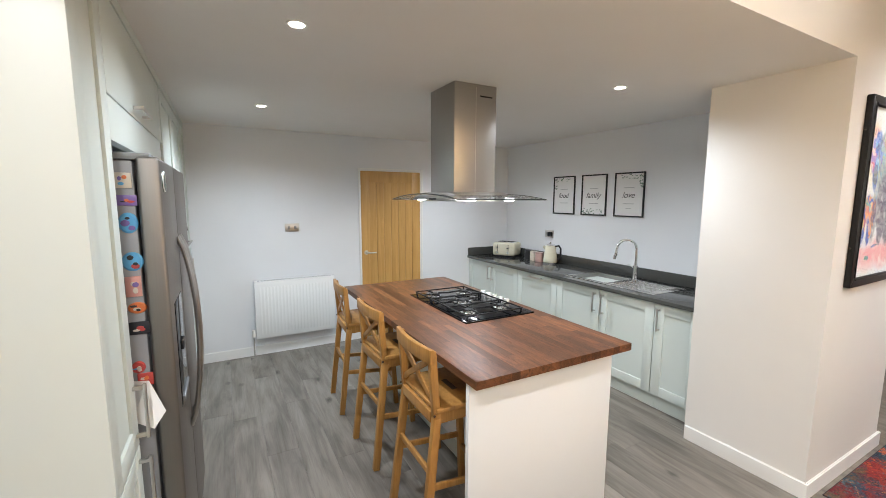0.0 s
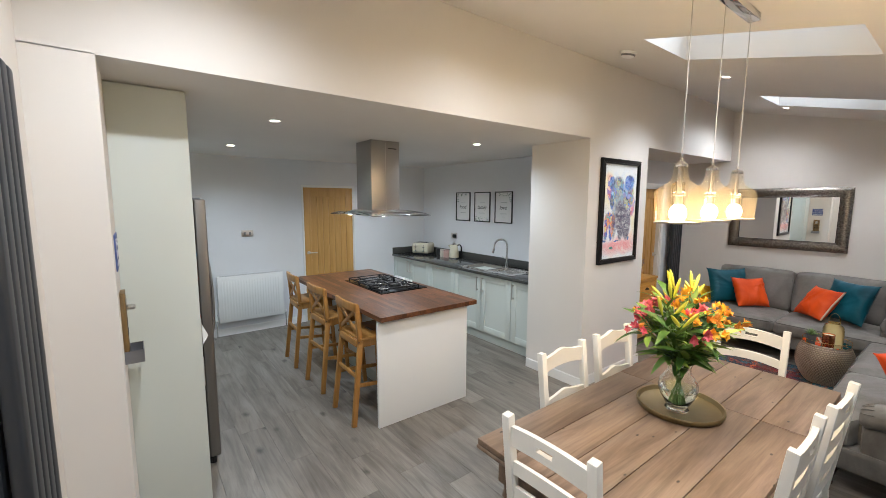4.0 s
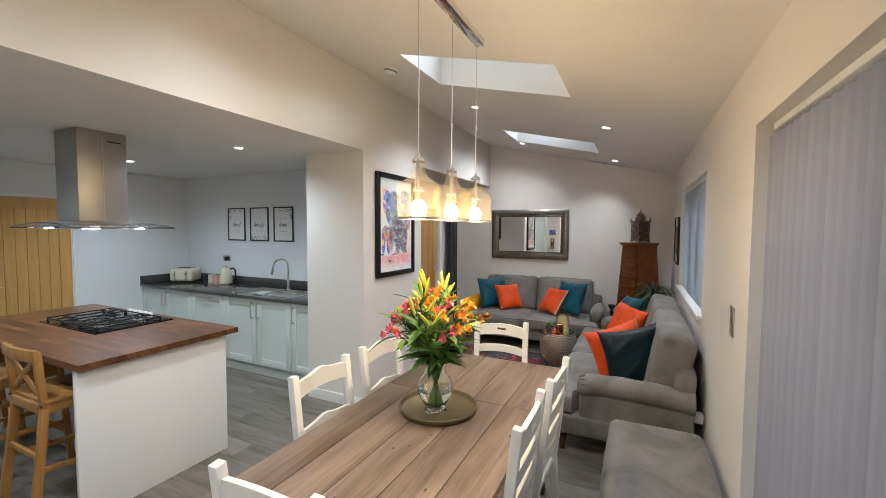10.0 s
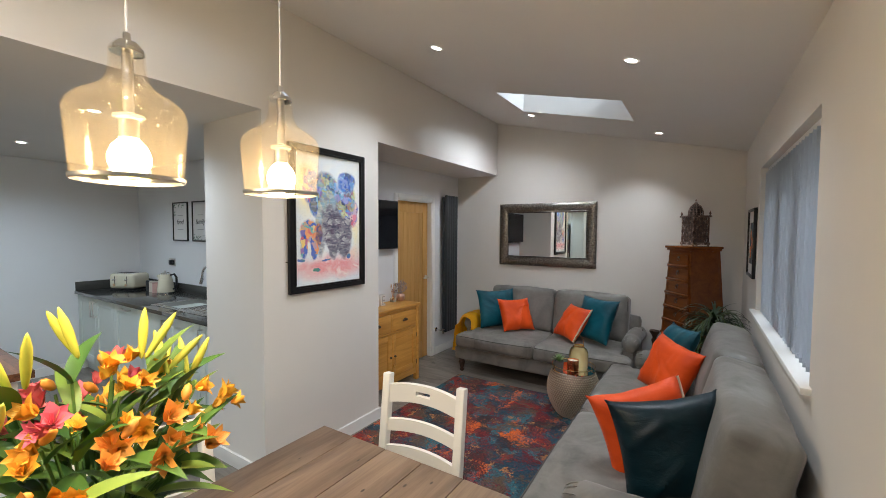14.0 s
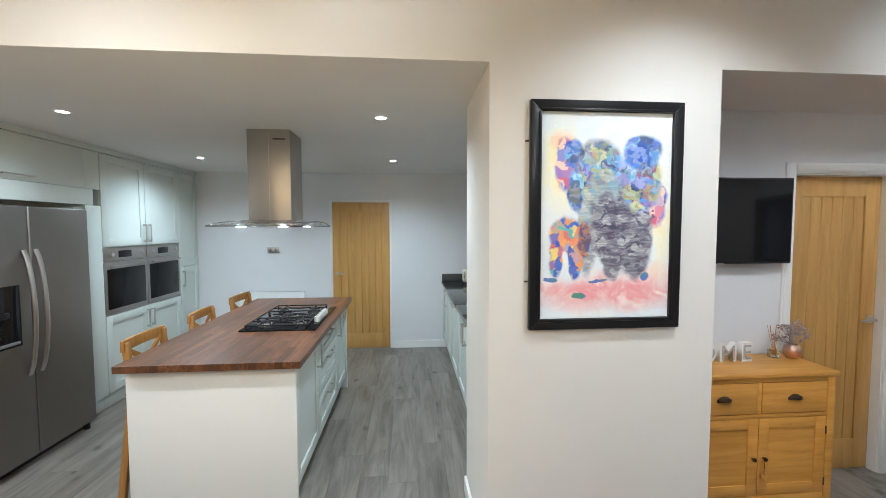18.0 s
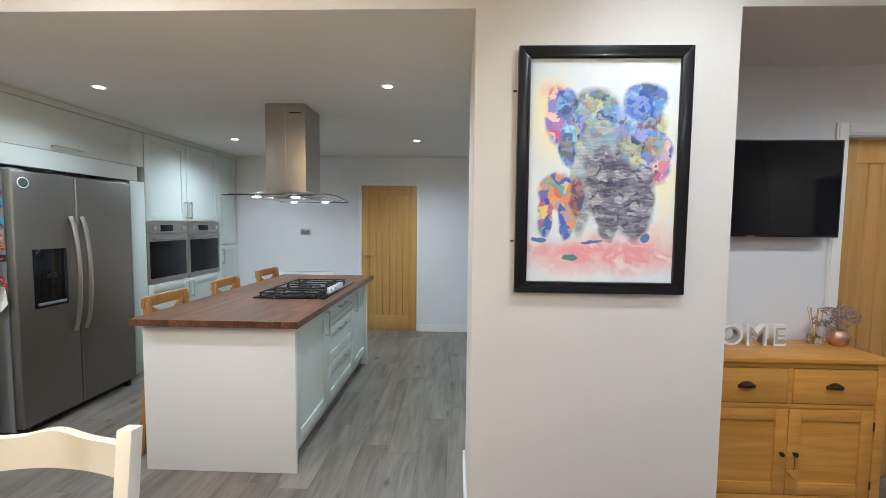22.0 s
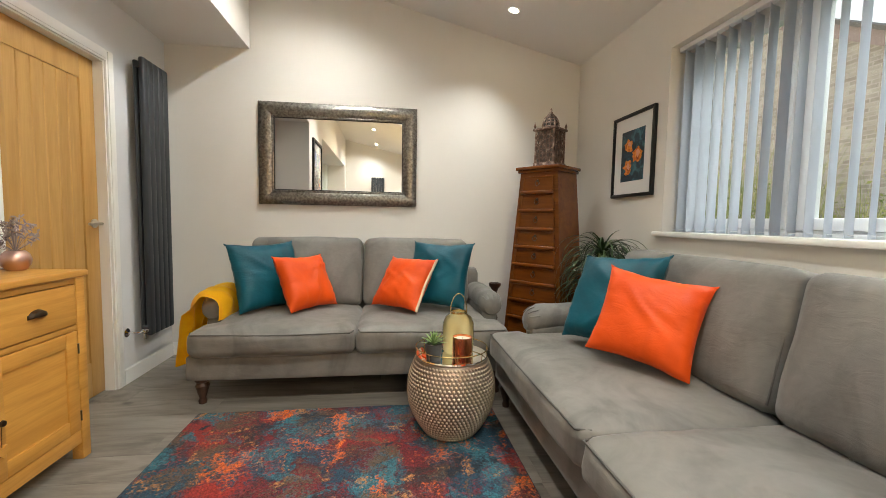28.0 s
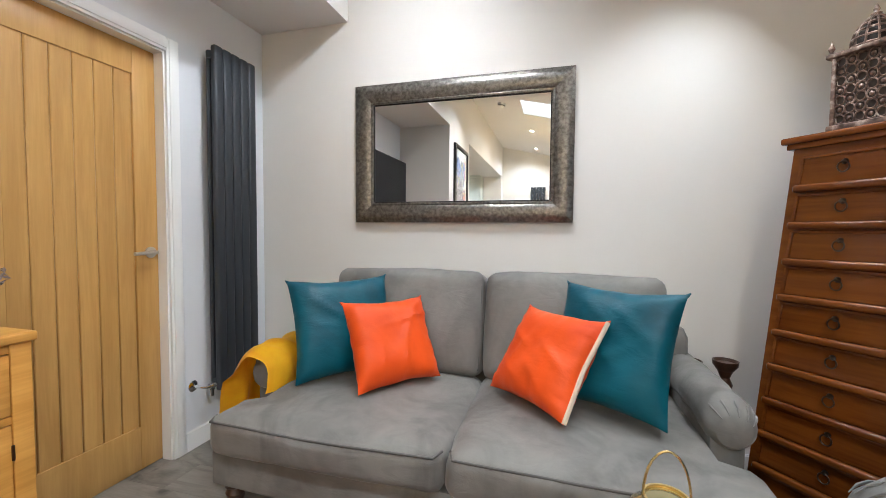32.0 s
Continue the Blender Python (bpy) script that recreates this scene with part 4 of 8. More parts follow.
for k, (cx, cy, c, r) in enumerate(((3.60, 4.09, (0.03, 0.03, 0.032), 0.045), (3.585, 3.97, (0.62, 0.56, 0.47), 0.045), (3.575, 3.855, (0.55, 0.35, 0.31), 0.05))):
    t = thing("canister", ["black lidded tea canister", "cream lidded coffee canister", "blush pink lidded sugar canister"][k] + " on the worktop", "canister", (cx, cy, 0.911), 0, "storage canisters")
    part("jar", lathe([(0.0, 0.0), (r, 0.0), (r, 0.095), (r - 0.004, 0.10), (0, 0.10)], 24), mat("canister_%d" % k, c, 0.35), t)
    part("lid", lathe([(0.0, 0.116), (r - 0.004, 0.116), (r, 0.112), (r, 0.100), (0, 0.1)], 24), mat("canister_lid_%d" % k, tuple(v * 0.8 for v in c), 0.4), t)

kettle = thing("kettle", "cream retro electric kettle with chrome trim", "kettle", (3.585, 3.68, 0.911), 125)
part("base", lathe([(0.0, 0.0), (0.082, 0.0), (0.082, 0.018), (0, 0.02)], 28), CHROME, kettle)
part("body", lathe([(0.0, 0.02), (0.080, 0.02), (0.081, 0.05), (0.070, 0.13), (0.056, 0.205), (0.050, 0.215), (0, 0.215)], 32), CREAM, kettle)
part("lid", lathe([(0.050, 0.213), (0.046, 0.228), (0.02, 0.236), (0.010, 0.238), (0.010, 0.252), (0.0, 0.254)], 24), CHROME, kettle)
part("handle", tube([(-0.055, 0, 0.205), (-0.095, 0, 0.215), (-0.118, 0, 0.18), (-0.118, 0, 0.10), (-0.10, 0, 0.055), (-0.075, 0, 0.05)], 0.011, 12), BLACK_SATIN, kettle)
part("spout", bar((0.05, 0, 0.165), (0.082, 0, 0.205), 0.03, 0.03, (0, 0, 1), 0.008), CREAM, kettle)
part("gauge", box(-0.004, 0.004, -0.074, -0.069, 0.08, 0.15, 0.001), GREY_PLASTIC, kettle)


def plate(name, label, at, axis, w=0.086, h=0.086, material=NICKEL, rockers=1):
    """A wall plate lying on the plane that faces along axis: +x, -x, +y or -y."""
    turn = {"-y": 0, "+x": 90, "+y": 180, "-x": -90}[axis]
    t = thing(name, label, "switch", at, turn)
    part("plate", box(-w / 2, w / 2, -0.007, 0.0, -h / 2, h / 2, 0.002), material, t)
    for k in range(rockers):
        u = (k - (rockers - 1) / 2) * w / (rockers + 0.3)
        part("rocker", box(u - 0.012, u + 0.012, -0.011, -0.006, -0.018, 0.018, 0.002), GREY_PLASTIC, t)
    return t


plate("double_switch", "brushed steel double switch plate on the wall", (0.867, Y_NORTH, 1.352), "-y", 0.147, 0.086, NICKEL, 2)
sk = plate("socket", "steel wall socket with a black plug", (X_SINK, 3.875, 1.243), "-x", 0.147, 0.086, NICKEL, 1)
part("plug", box(0.01, 0.06, -0.05, -0.007, -0.03, 0.025, 0.008), BLACK_SATIN, sk)
plate("switch", "steel switch plate on the cream wall", (2.44, Y_SOUTH, 1.215), "+y", 0.086, 0.147, NICKEL, 1)
plate("switch", "grey steel switch plate near the patio doors", (X_WEST, 0.81, 1.238), "+x", 0.086, 0.086, NICKEL, 1)
sk = plate("socket", "steel socket with a white plug-in freshener", (3.18, Y_SOUTH, 0.40), "+y", 0.147, 0.086, NICKEL, 1)
part("plug", box(-0.03, 0.03, -0.075, -0.007, -0.035, 0.035, 0.012), TRIM, sk, "white plastic plug-in")
part("plug_cap", rod((0, -0.075, 0), (0, -0.10, 0.0), 0.016, 0.012, 14), TRIM, sk)


# island
island = thing("kitchen_island", "white and sage kitchen island cabinet", "island")
part("end_panel", box(1.108, 2.008, 1.527, 1.552, 0.0, 0.884, 0.001), PANEL_WHITE, island, "plain white end panel")
part("end_panel", box(1.45, 2.008, 3.385, 3.408, 0.0, 0.884, 0.001), PANEL_WHITE, island, "plain white end panel")
part("carcass", box(1.45, 1.978, 1.552, 3.385, 0.135, 0.884), PANEL_WHITE, island)
part("plinth", box(1.47, 1.92, 1.552, 3.385, 0.0, 0.134), SAGE, island)
d = shaker(island, "door", "x", 1.978, 1.552 + G, 2.13, 0.14, 0.875, 1)
bar_handle("handle", d, (2.0, 2.09, 0.66), (2.0, 2.09, 0.85), (1, 0, 0))
for z0, z1 in ((0.14, 0.42), (0.424, 0.70), (0.704, 0.875)):
    d = shaker(island, "drawer", "x", 1.978, 2.134, 2.866, z0, z1, 1)
    bar_handle("handle", d, (2.0, 2.40, z1 - 0.06), (2.0, 2.60, z1 - 0.06), (1, 0, 0))
d = shaker(island, "door", "x", 1.978, 2.87, 3.383, 0.14, 0.875, 1)
bar_handle("handle", d, (2.0, 2.91, 0.66), (2.0, 2.91, 0.85), (1, 0, 0))

top = thing("butcher_block_worktop", "oiled walnut butcher-block worktop of narrow staves", "worktop")
IX0, IX1, IY0, IY1 = 1.094, 2.055, 1.449, 3.497
part("core", box(IX0 + 0.002, IX1 - 0.002, IY0 + 0.002, IY1 - 0.002, 0.886, 0.902), WALNUT, top)
rows = 21
sw = (IX1 - IX0) / rows
rng = random.Random(11)
stave_bm = box(-sw / 2 + 0.0002, sw / 2 - 0.0002, -0.5, 0.5, 0.0, 0.0375)
stave_mesh = bpy.data.meshes.new("stave")
stave_bm.to_mesh(stave_mesh)
stave_bm.free()
stave_mesh.materials.append(WALNUT)
for r in range(rows):
    v = IY0
    first = True
    while v < IY1 - 0.001:
        l = (0.15 + 0.5 * rng.random()) if first else rng.uniform(0.35, 0.75)
        first = False
        e = min(v + l, IY1)
        if IY1 - e < 0.12:
            e = IY1
        share("stave", stave_mesh, top, pose(IX0 + (r + 0.5) * sw, (v + e) / 2, 0.8845) @ Matrix.Diagonal((1, e - v - 0.0004, 1, 1)))
        v = e

HOB_BLACK = mat("hob_black_glass", (0.006, 0.006, 0.007), 0.12)
bsdf(HOB_BLACK).inputs["Specular IOR Level"].default_value = 0.25
IRON = mat("cast_iron", (0.010, 0.010, 0.011), 0.6)
bsdf(IRON).inputs["Specular IOR Level"].default_value = 0.3
KNOB = metal("satin_knob", (0.85, 0.85, 0.84), 0.45)
BURNER = metal("burner_alloy", (0.62, 0.62, 0.62), 0.25)
hob = thing("gas_hob", "black glass five-burner gas hob with cast iron pan supports", "hob")
HX0, HX1, HY0, HY1, HZ = 1.46, 1.985, 2.12, 2.94, 0.922
part("glass_plate", box(HX0, HX1, HY0, HY1, HZ, HZ + 0.010, 0.002), HOB_BLACK, hob)
burners = [(1.585, 2.29, 0.042), (1.585, 2.77, 0.035), (1.690, 2.53, 0.058), (1.835, 2.29, 0.035), (1.835, 2.77, 0.042)]
for x, y, r in burners:
    b = part("burner", lathe([(0.0, 0.0), (r + 0.014, 0.0), (r + 0.014, 0.010), (r, 0.014), (r, 0.022), (0, 0.022)], 28, (x, y, HZ + 0.010)), BURNER, hob, "steel burner ring")
    part("burner_cap", lathe([(0.0, 0.029), (r * 0.62, 0.029), (r * 0.70, 0.026), (r * 0.70, 0.022), (0, 0.022)], 28, (x, y, HZ + 0.010)), IRON, b)
for y0, y1 in ((2.16, 2.40), (2.41, 2.65), (2.66, 2.90)):
    bm = bmesh.new()
    z = HZ + 0.034
    for y in (y0, y1):
        bar((1.49, y, z), (1.915, y, z), 0.008, 0.009, (0, 0, 1), 0.002, bm)
    for x in (1.49, 1.915):
        bar((x, y0, z), (x, y1, z), 0.008, 0.009, (0, 0, 1), 0.002, bm)
    for bx_, by_, r in burners:
        if y0 < by_ < y1:
            for k in range(4):
                dx, dy = ((1, 0), (-1, 0), (0, 1), (0, -1))[k]
                ex = (1.915 if dx > 0 else 1.49) if dx else bx_
                ey = (y1 if dy > 0 else y0) if dy else by_
                if dx and abs(ex - bx_) > 0.14:
                    ex = bx_ + dx * 0.125
                bar((bx_ + dx * 0.028, by_ + dy * 0.028, z + 0.004), (ex, ey, z), 0.007, 0.011, (0, 0, 1), 0.002, bm)
    for x in (1.495, 1.91):
        for y in (y0 + 0.006, y1 - 0.006):
            rod((x, y, HZ + 0.009), (x, y, z), 0.006, bm=bm, seg=8)
    part("pan_support", bm, IRON, hob, "cast iron pan support")
for k in range(5):
    part("knob", lathe([(0.0, 0.036), (0.019, 0.036), (0.021, 0.032), (0.023, 0.0)], 20, (1.945, 2.37 + k * 0.072, HZ + 0.010)), KNOB, hob, "silver control knob")


def cooker_hood():
    t = thing("island_cooker_hood", "stainless island extractor hood with a curved glass canopy, lights on", "extractor hood", (1.633, 2.47, 0))
    part("chimney", box(-0.153, 0.153, -0.158, 0.158, 1.70, CEIL - 0.001, 0.002), STEEL, t, "brushed steel chimney")
    part("chimney_seam", box(-0.0015, 0.0015, -0.1595, -0.1575, 1.70, CEIL - 0.02), NICKEL, t)
    part("vent_slots", box(0.03, 0.12, -0.1588, -0.1578, CEIL - 0.075, CEIL - 0.066), BLACK_SATIN, t)
    body = bmesh.new()
    prism([(-0.36, 1.658), (0.36, 1.658), (0.36, 1.666), (0.18, 1.706), (-0.18, 1.706), (-0.36, 1.666)], 0.40, "yz", -0.20, body, 0.003)
    part("body", body, STEEL, t, "brushed steel motor housing")
    part("filter", box(-0.18, 0.18, -0.24, 0.24, 1.649, 1.656, 0.002), NICKEL, t, "metal mesh grease filter")
    bm = bmesh.new()
    n, grid = 28, []
    for i in range(n + 1):
        y = -0.47 + 0.94 * i / n
        z = 1.662 + 0.034 * (1 - abs(y / 0.47) ** 2.2)
        grid.append([bm.verts.new((sx * 0.31, y, z)) for sx in (-1, 1)])
    for a, b in zip(grid, grid[1:]):
        bm.faces.new((a[0], a[1], b[1], b[0]))
    bmesh.ops.solidify(bm, geom=bm.faces[:], thickness=0.007)
    g = part("glass_canopy", bm, glass("canopy_glass", (0.82, 0.90, 0.87), 0.0, 1.25), t, "curved clear glass canopy")
    g.visible_shadow = False
    edge_m = mat("glass_edge", (0.012, 0.02, 0.018), 0.15)
    arc_pts = [(0, -0.47 + 0.94 * i / n, 1.662 + 0.034 * (1 - abs((-0.47 + 0.94 * i / n) / 0.47) ** 2.2) - 0.002) for i in range(n + 1)]
    for sx in (-0.31, 0.31):
        part("canopy_edge", tube([(sx, p[1], p[2]) for p in arc_pts], 0.0035, 6), edge_m, t, "dark polished glass edge")
    for sy in (-0.47, 0.47):
        part("canopy_edge", rod((-0.31, sy, 1.660), (0.31, sy, 1.660), 0.0035, seg=6), edge_m, t, "dark polished glass edge")
    led = glow("hood_led", (0.92, 0.95, 1.0), 30.0)
    for lx in (-0.14, 0.14):
        for ly in (-0.33, 0.33):
            part("led", lathe([(0.0, -0.003), (0.024, -0.003), (0.027, 0.0), (0.027, 0.003)], 20, (lx, ly, 1.654)), led, t, "small round led lamp, lit")
            d_ = bpy.data.lights.new("hood_lamp", "SPOT")
            d_.energy, d_.spot_size, d_.spot_blend, d_.shadow_soft_size, d_.color = HOOD_WATTS, radians(120), 0.6, 0.02, (0.93, 0.96, 1.0)
            o = new("hood_lamp", d_)
            o.parent = t
            o.matrix_local = pose(lx, ly, 1.640)
    part("button_strip", box(-0.221, -0.2205, -0.05, 0.05, 1.658, 1.668), BLACK_SATIN, t)


cooker_hood()


def bar_stool():
    t = thing("bar_stool", "antique pine bar stool with a crossed back, tucked at the island", "stool", (0, 0, 0), 0, "stools at the island")
    sh = 0.715
    # local +x is ahead of the sitter
    seat = part("seat", box(-0.15, 0.215, -0.205, 0.205, sh - 0.022, sh, 0.006), PINE, t)
    part("seat_slot", box(0.01, 0.04, -0.06, 0.06, sh - 0.0005, sh + 0.0008), DARK_WOOD, seat)
    for sy in (-1, 1):
        y = sy * 0.18
        bm = bar((-0.215, y * 1.08, 0.0), (-0.140, y * 0.98, sh - 0.05), 0.034, 0.040, (1, 0, 0), 0.005)
        bar((-0.140, y * 0.98, sh - 0.06), (-0.165, y * 0.98, 0.985), 0.032, 0.036, (1, 0, 0), 0.005, bm)
        part("back_leg", bm, PINE, t)
        part("front_leg", bar((0.225, y * 1.08, 0.0), (0.185, y * 0.98, sh - 0.02), 0.034, 0.036, (1, 0, 0), 0.005), PINE, t)
        part("side_rail", bar((-0.14, y, sh - 0.052), (0.18, y, sh - 0.052), 0.02, 0.055, (0, 0, 1), 0.003), PINE, t)
        part("side_stretcher", bar((-0.180, y * 1.03, 0.33), (0.208, y * 1.03, 0.29), 0.018, 0.03, (0, 0, 1), 0.003), PINE, t)
        part("screw_cover", rod((-0.16, y + sy * 0.016, sh - 0.03), (-0.16, y + sy * 0.019, sh - 0.03), 0.006, seg=10), DARK_WOOD, t)
    part("front_rail", bar((0.185, -0.16, sh - 0.052), (0.185, 0.16, sh - 0.052), 0.02, 0.055, (0, 0, 1), 0.003), PINE, t)
    part("back_rail", bar((-0.155, -0.16, sh - 0.052), (-0.155, 0.16, sh - 0.052), 0.02, 0.055, (0, 0, 1), 0.003), PINE, t)
    part("front_stretcher", bar((0.212, -0.175, 0.22), (0.212, 0.175, 0.22), 0.02, 0.035, (0, 0, 1), 0.003), PINE, t)
    part("back_stretcher", bar((-0.172, -0.175, 0.40), (-0.172, 0.175, 0.40), 0.018, 0.03, (0, 0, 1), 0.003), PINE, t)
    # bowed top rail and crossed slats
    n = 10
    ys_ = [-0.20 + 0.40 * k / n for k in range(n + 1)]
    bow_ = [-0.168 - 0.024 * math.cos(math.pi * y / 0.44) for y in ys_]
    rim_ = [(x - 0.011, y) for x, y in zip(bow_, ys_)] + [(x + 0.011, y) for x, y in zip(bow_[::-1], ys_[::-1])]
    bm = prism(rim_, 0.066, "xy", 0.932, None, 0.003)
    part("top_rail", bm, PINE, t)
    for s in (-1, 1):
        part("cross_slat", bar((-0.150, s * 0.165, sh + 0.02), (-0.172, -s * 0.165, 0.94), 0.012, 0.030, (0, 0, 1), 0.002), PINE, t)
    return t


first_stool = bar_stool()
first_stool.matrix_world = pose(1.175, 1.865, 0)
for y, a in ((2.565, 2.0), (3.29, -3.0)):
    copy_thing(first_stool, pose(1.175, y, 0, 0, 0, a))


# ---- doors, skirting, windows ----
def lever_handle(parent, x, y, z, side, out):
    """A chrome lever on a round rose; the lever points along side (+1 or -1 in x), standing off along out in y."""
    bm = rod((x, y, z), (x, y + out * 0.008, z), 0.026, seg=24)
    rod((x, y, z), (x, y + out * 0.045, z), 0.009, bm=bm, seg=12)
    tube([(x, y + out * 0.045, z), (x + side * 0.03, y + out * 0.052, z), (x + side * 0.11, y + out * 0.05, z - 0.002)], 0.0085, 12, bm)
    return part("lever_handle", bm, NICKEL, parent, "satin chrome lever handle")


def cottage_door(name, label, x0, x1, z1, y, hinge_side):
    """An oak door in the wall that faces -y: two stiles, rails, and a field of vertical boards with grooves between."""
    d = thing(name, label, "door", kind="structure")
    w = 0.105
    part("stile", box(x0, x0 + w, y, y + 0.035, 0.006, z1, 0.0015), OAK_DOOR, d)
    part("stile", box(x1 - w, x1, y, y + 0.035, 0.006, z1, 0.0015), OAK_DOOR, d)
    part("top_rail", box(x0 + w, x1 - w, y + 0.0006, y + 0.035, z1 - 0.13, z1, 0.0015), OAK_DOOR, d)
    part("bottom_rail", box(x0 + w, x1 - w, y + 0.0006, y + 0.035, 0.006, 0.21, 0.0015), OAK_DOOR, d)
    n = 6
    bw = (x1 - x0 - 2 * w) / n
    for k in range(n):
        a = x0 + w + k * bw
        part("board", box(a + 0.0008, a + bw - 0.0008, y + 0.008, y + 0.03, 0.205, z1 - 0.125, 0.004, 1), OAK_DOOR, d)
    hx = x0 + 0.055 if hinge_side > 0 else x1 - 0.040
    lever_handle(d, hx, y, 1.03, 1 if hinge_side > 0 else -1, -1)
    return d


k_door = cottage_door("door_1", "closed oak veneer door with vertical boards in the kitchen", 1.635, 2.393, 1.983, 4.745, 1)
l_door = cottage_door("door_2", "closed light oak door with vertical grooves beside the television", 5.083, 5.757, 1.975, Y_ALC + 0.055, -1)


def door_frame(name, label, x0, x1, z1, y, arch, depth):
    t = tagged(thing(name, label, "trim"), kind="structure")
    for a, b in ((x0 - arch, x0), (x1, x1 + arch)):
        bm = box(a, b, y - 0.014, y - 0.0005, 0.0, z1 + arch, 0.002)
        box(a + (0.008 if a < x0 else 0.012), b - (0.012 if a < x0 else 0.008), y - 0.019, y - 0.013, 0.0, z1 + arch - 0.01, 0.003, bm=bm)
        part("architrave", bm, TRIM, t)
    bm = box(x0, x1, y - 0.0136, y - 0.0005, z1, z1 + arch, 0.002)
    box(x0, x1, y - 0.019, y - 0.013, z1 + 0.012, z1 + arch - 0.008, 0.003, bm=bm)
    part("architrave", bm, TRIM, t)
    for a, b in ((x0, x0 + 0.008), (x1 - 0.008, x1)):
        part("jamb", box(a, b, y, y + depth, 0.0, z1 - 0.001), TRIM, t)
    part("head_lining", box(x0 + 0.008, x1 - 0.008, y, y + depth, z1 - 0.008, z1 - 0.001), TRIM, t)


door_frame("trim_kitchen_door", "slim white painted door lining", 1.625, 2.40, 1.992, Y_NORTH, 0.022, 0.01)
door_frame("trim_alcove_door", "white painted moulded architrave round the oak door", 5.075, 5.765, 1.985, Y_ALC, 0.065, 0.055)

SK_H, SK_T = 0.10, 0.016


def skirting(name, *runs):
    for k, (x0, x1, y0, y1) in enumerate(runs):
        bm = box(x0, x1, y0, y1, 0.0, SK_H, 0.0)
        bmesh.ops.bevel(bm, geom=[e for e in bm.edges if all(v.co.z > SK_H - 0.001 for v in e.verts)], offset=0.006, segments=2, affect="EDGES")
        struct(name, bm, TRIM, "white painted skirting board")


e = 0.001
skirting("baseboard",
         (COL_X0 - SK_T, COL_X0 - e, Y_HEAD - SK_T, COL_Y1 - 0.01), (COL_X0 - e, COL_X1 + SK_T, Y_HEAD - SK_T, Y_HEAD - e), (COL_X1 + e, COL_X1 + SK_T, Y_HEAD, Y_ALC - e),
         (COL_X1 + SK_T, 5.008, Y_ALC - SK_T, Y_ALC - e), (5.832, X_EAST - SK_T, Y_ALC - SK_T, Y_ALC - e), (X_EAST - SK_T, X_EAST - e, Y_SOUTH + SK_T, Y_ALC - e),
         (2.16, X_EAST - SK_T, Y_SOUTH + e, Y_SOUTH + SK_T), (-0.05, 1.60, Y_NORTH - SK_T, Y_NORTH - e), (2.425, 3.185, Y_NORTH - SK_T, Y_NORTH - e),
         (X_NIB + e, X_NIB + SK_T, Y_HEAD - SK_T, 1.404), (X_WEST + SK_T, X_NIB, Y_HEAD - SK_T, Y_HEAD - e), (X_WEST + e, X_WEST + SK_T, Y_SOUTH + SK_T, Y_HEAD - e))

PVC = mat("white_pvc", (0.82, 0.83, 0.84), 0.3)
PANE = glass("window_glass", (0.95, 0.98, 0.97), 0.0, 1.05)
BLIND = mat("blind_fabric", (0.66, 0.68, 0.71), 0.9)
bsdf(BLIND).inputs["Transmission Weight"].default_value = 0.0
b_tr = node(BLIND, "ShaderNodeBsdfTranslucent")
b_tr.inputs["Color"].default_value = (0.66, 0.70, 0.76, 1)
b_mx = node(BLIND, "ShaderNodeMixShader", Fac=0.62)
b_out = BLIND.node_tree.nodes["Material Output"]
link(BLIND, bsdf(BLIND).outputs[0], b_mx.inputs[1])
link(BLIND, b_tr.outputs[0], b_mx.inputs[2])
link(BLIND, b_mx.outputs[0], b_out.inputs["Surface"])
BLIND_GREY = mat("grey_blind_fabric", (0.50, 0.51, 0.56), 0.9)
link(BLIND_GREY, mix(BLIND_GREY, noise_tex(BLIND_GREY, coords(BLIND_GREY, (9, 9, 1)), 3, 3), (0.30, 0.32, 0.40), (0.40, 0.425, 0.515)), bsdf(BLIND_GREY).inputs["Base Color"])
g_tr, g_mx = node(BLIND_GREY, "ShaderNodeBsdfTranslucent"), node(BLIND_GREY, "ShaderNodeMixShader", Fac=0.10)
g_tr.inputs["Color"].default_value = (0.52, 0.55, 0.64, 1)
link(BLIND_GREY, bsdf(BLIND_GREY).outputs[0], g_mx.inputs[1])
link(BLIND_GREY, g_tr.outputs[0], g_mx.inputs[2])
link(BLIND_GREY, g_mx.outputs[0], BLIND_GREY.node_tree.nodes["Material Output"].inputs["Surface"])


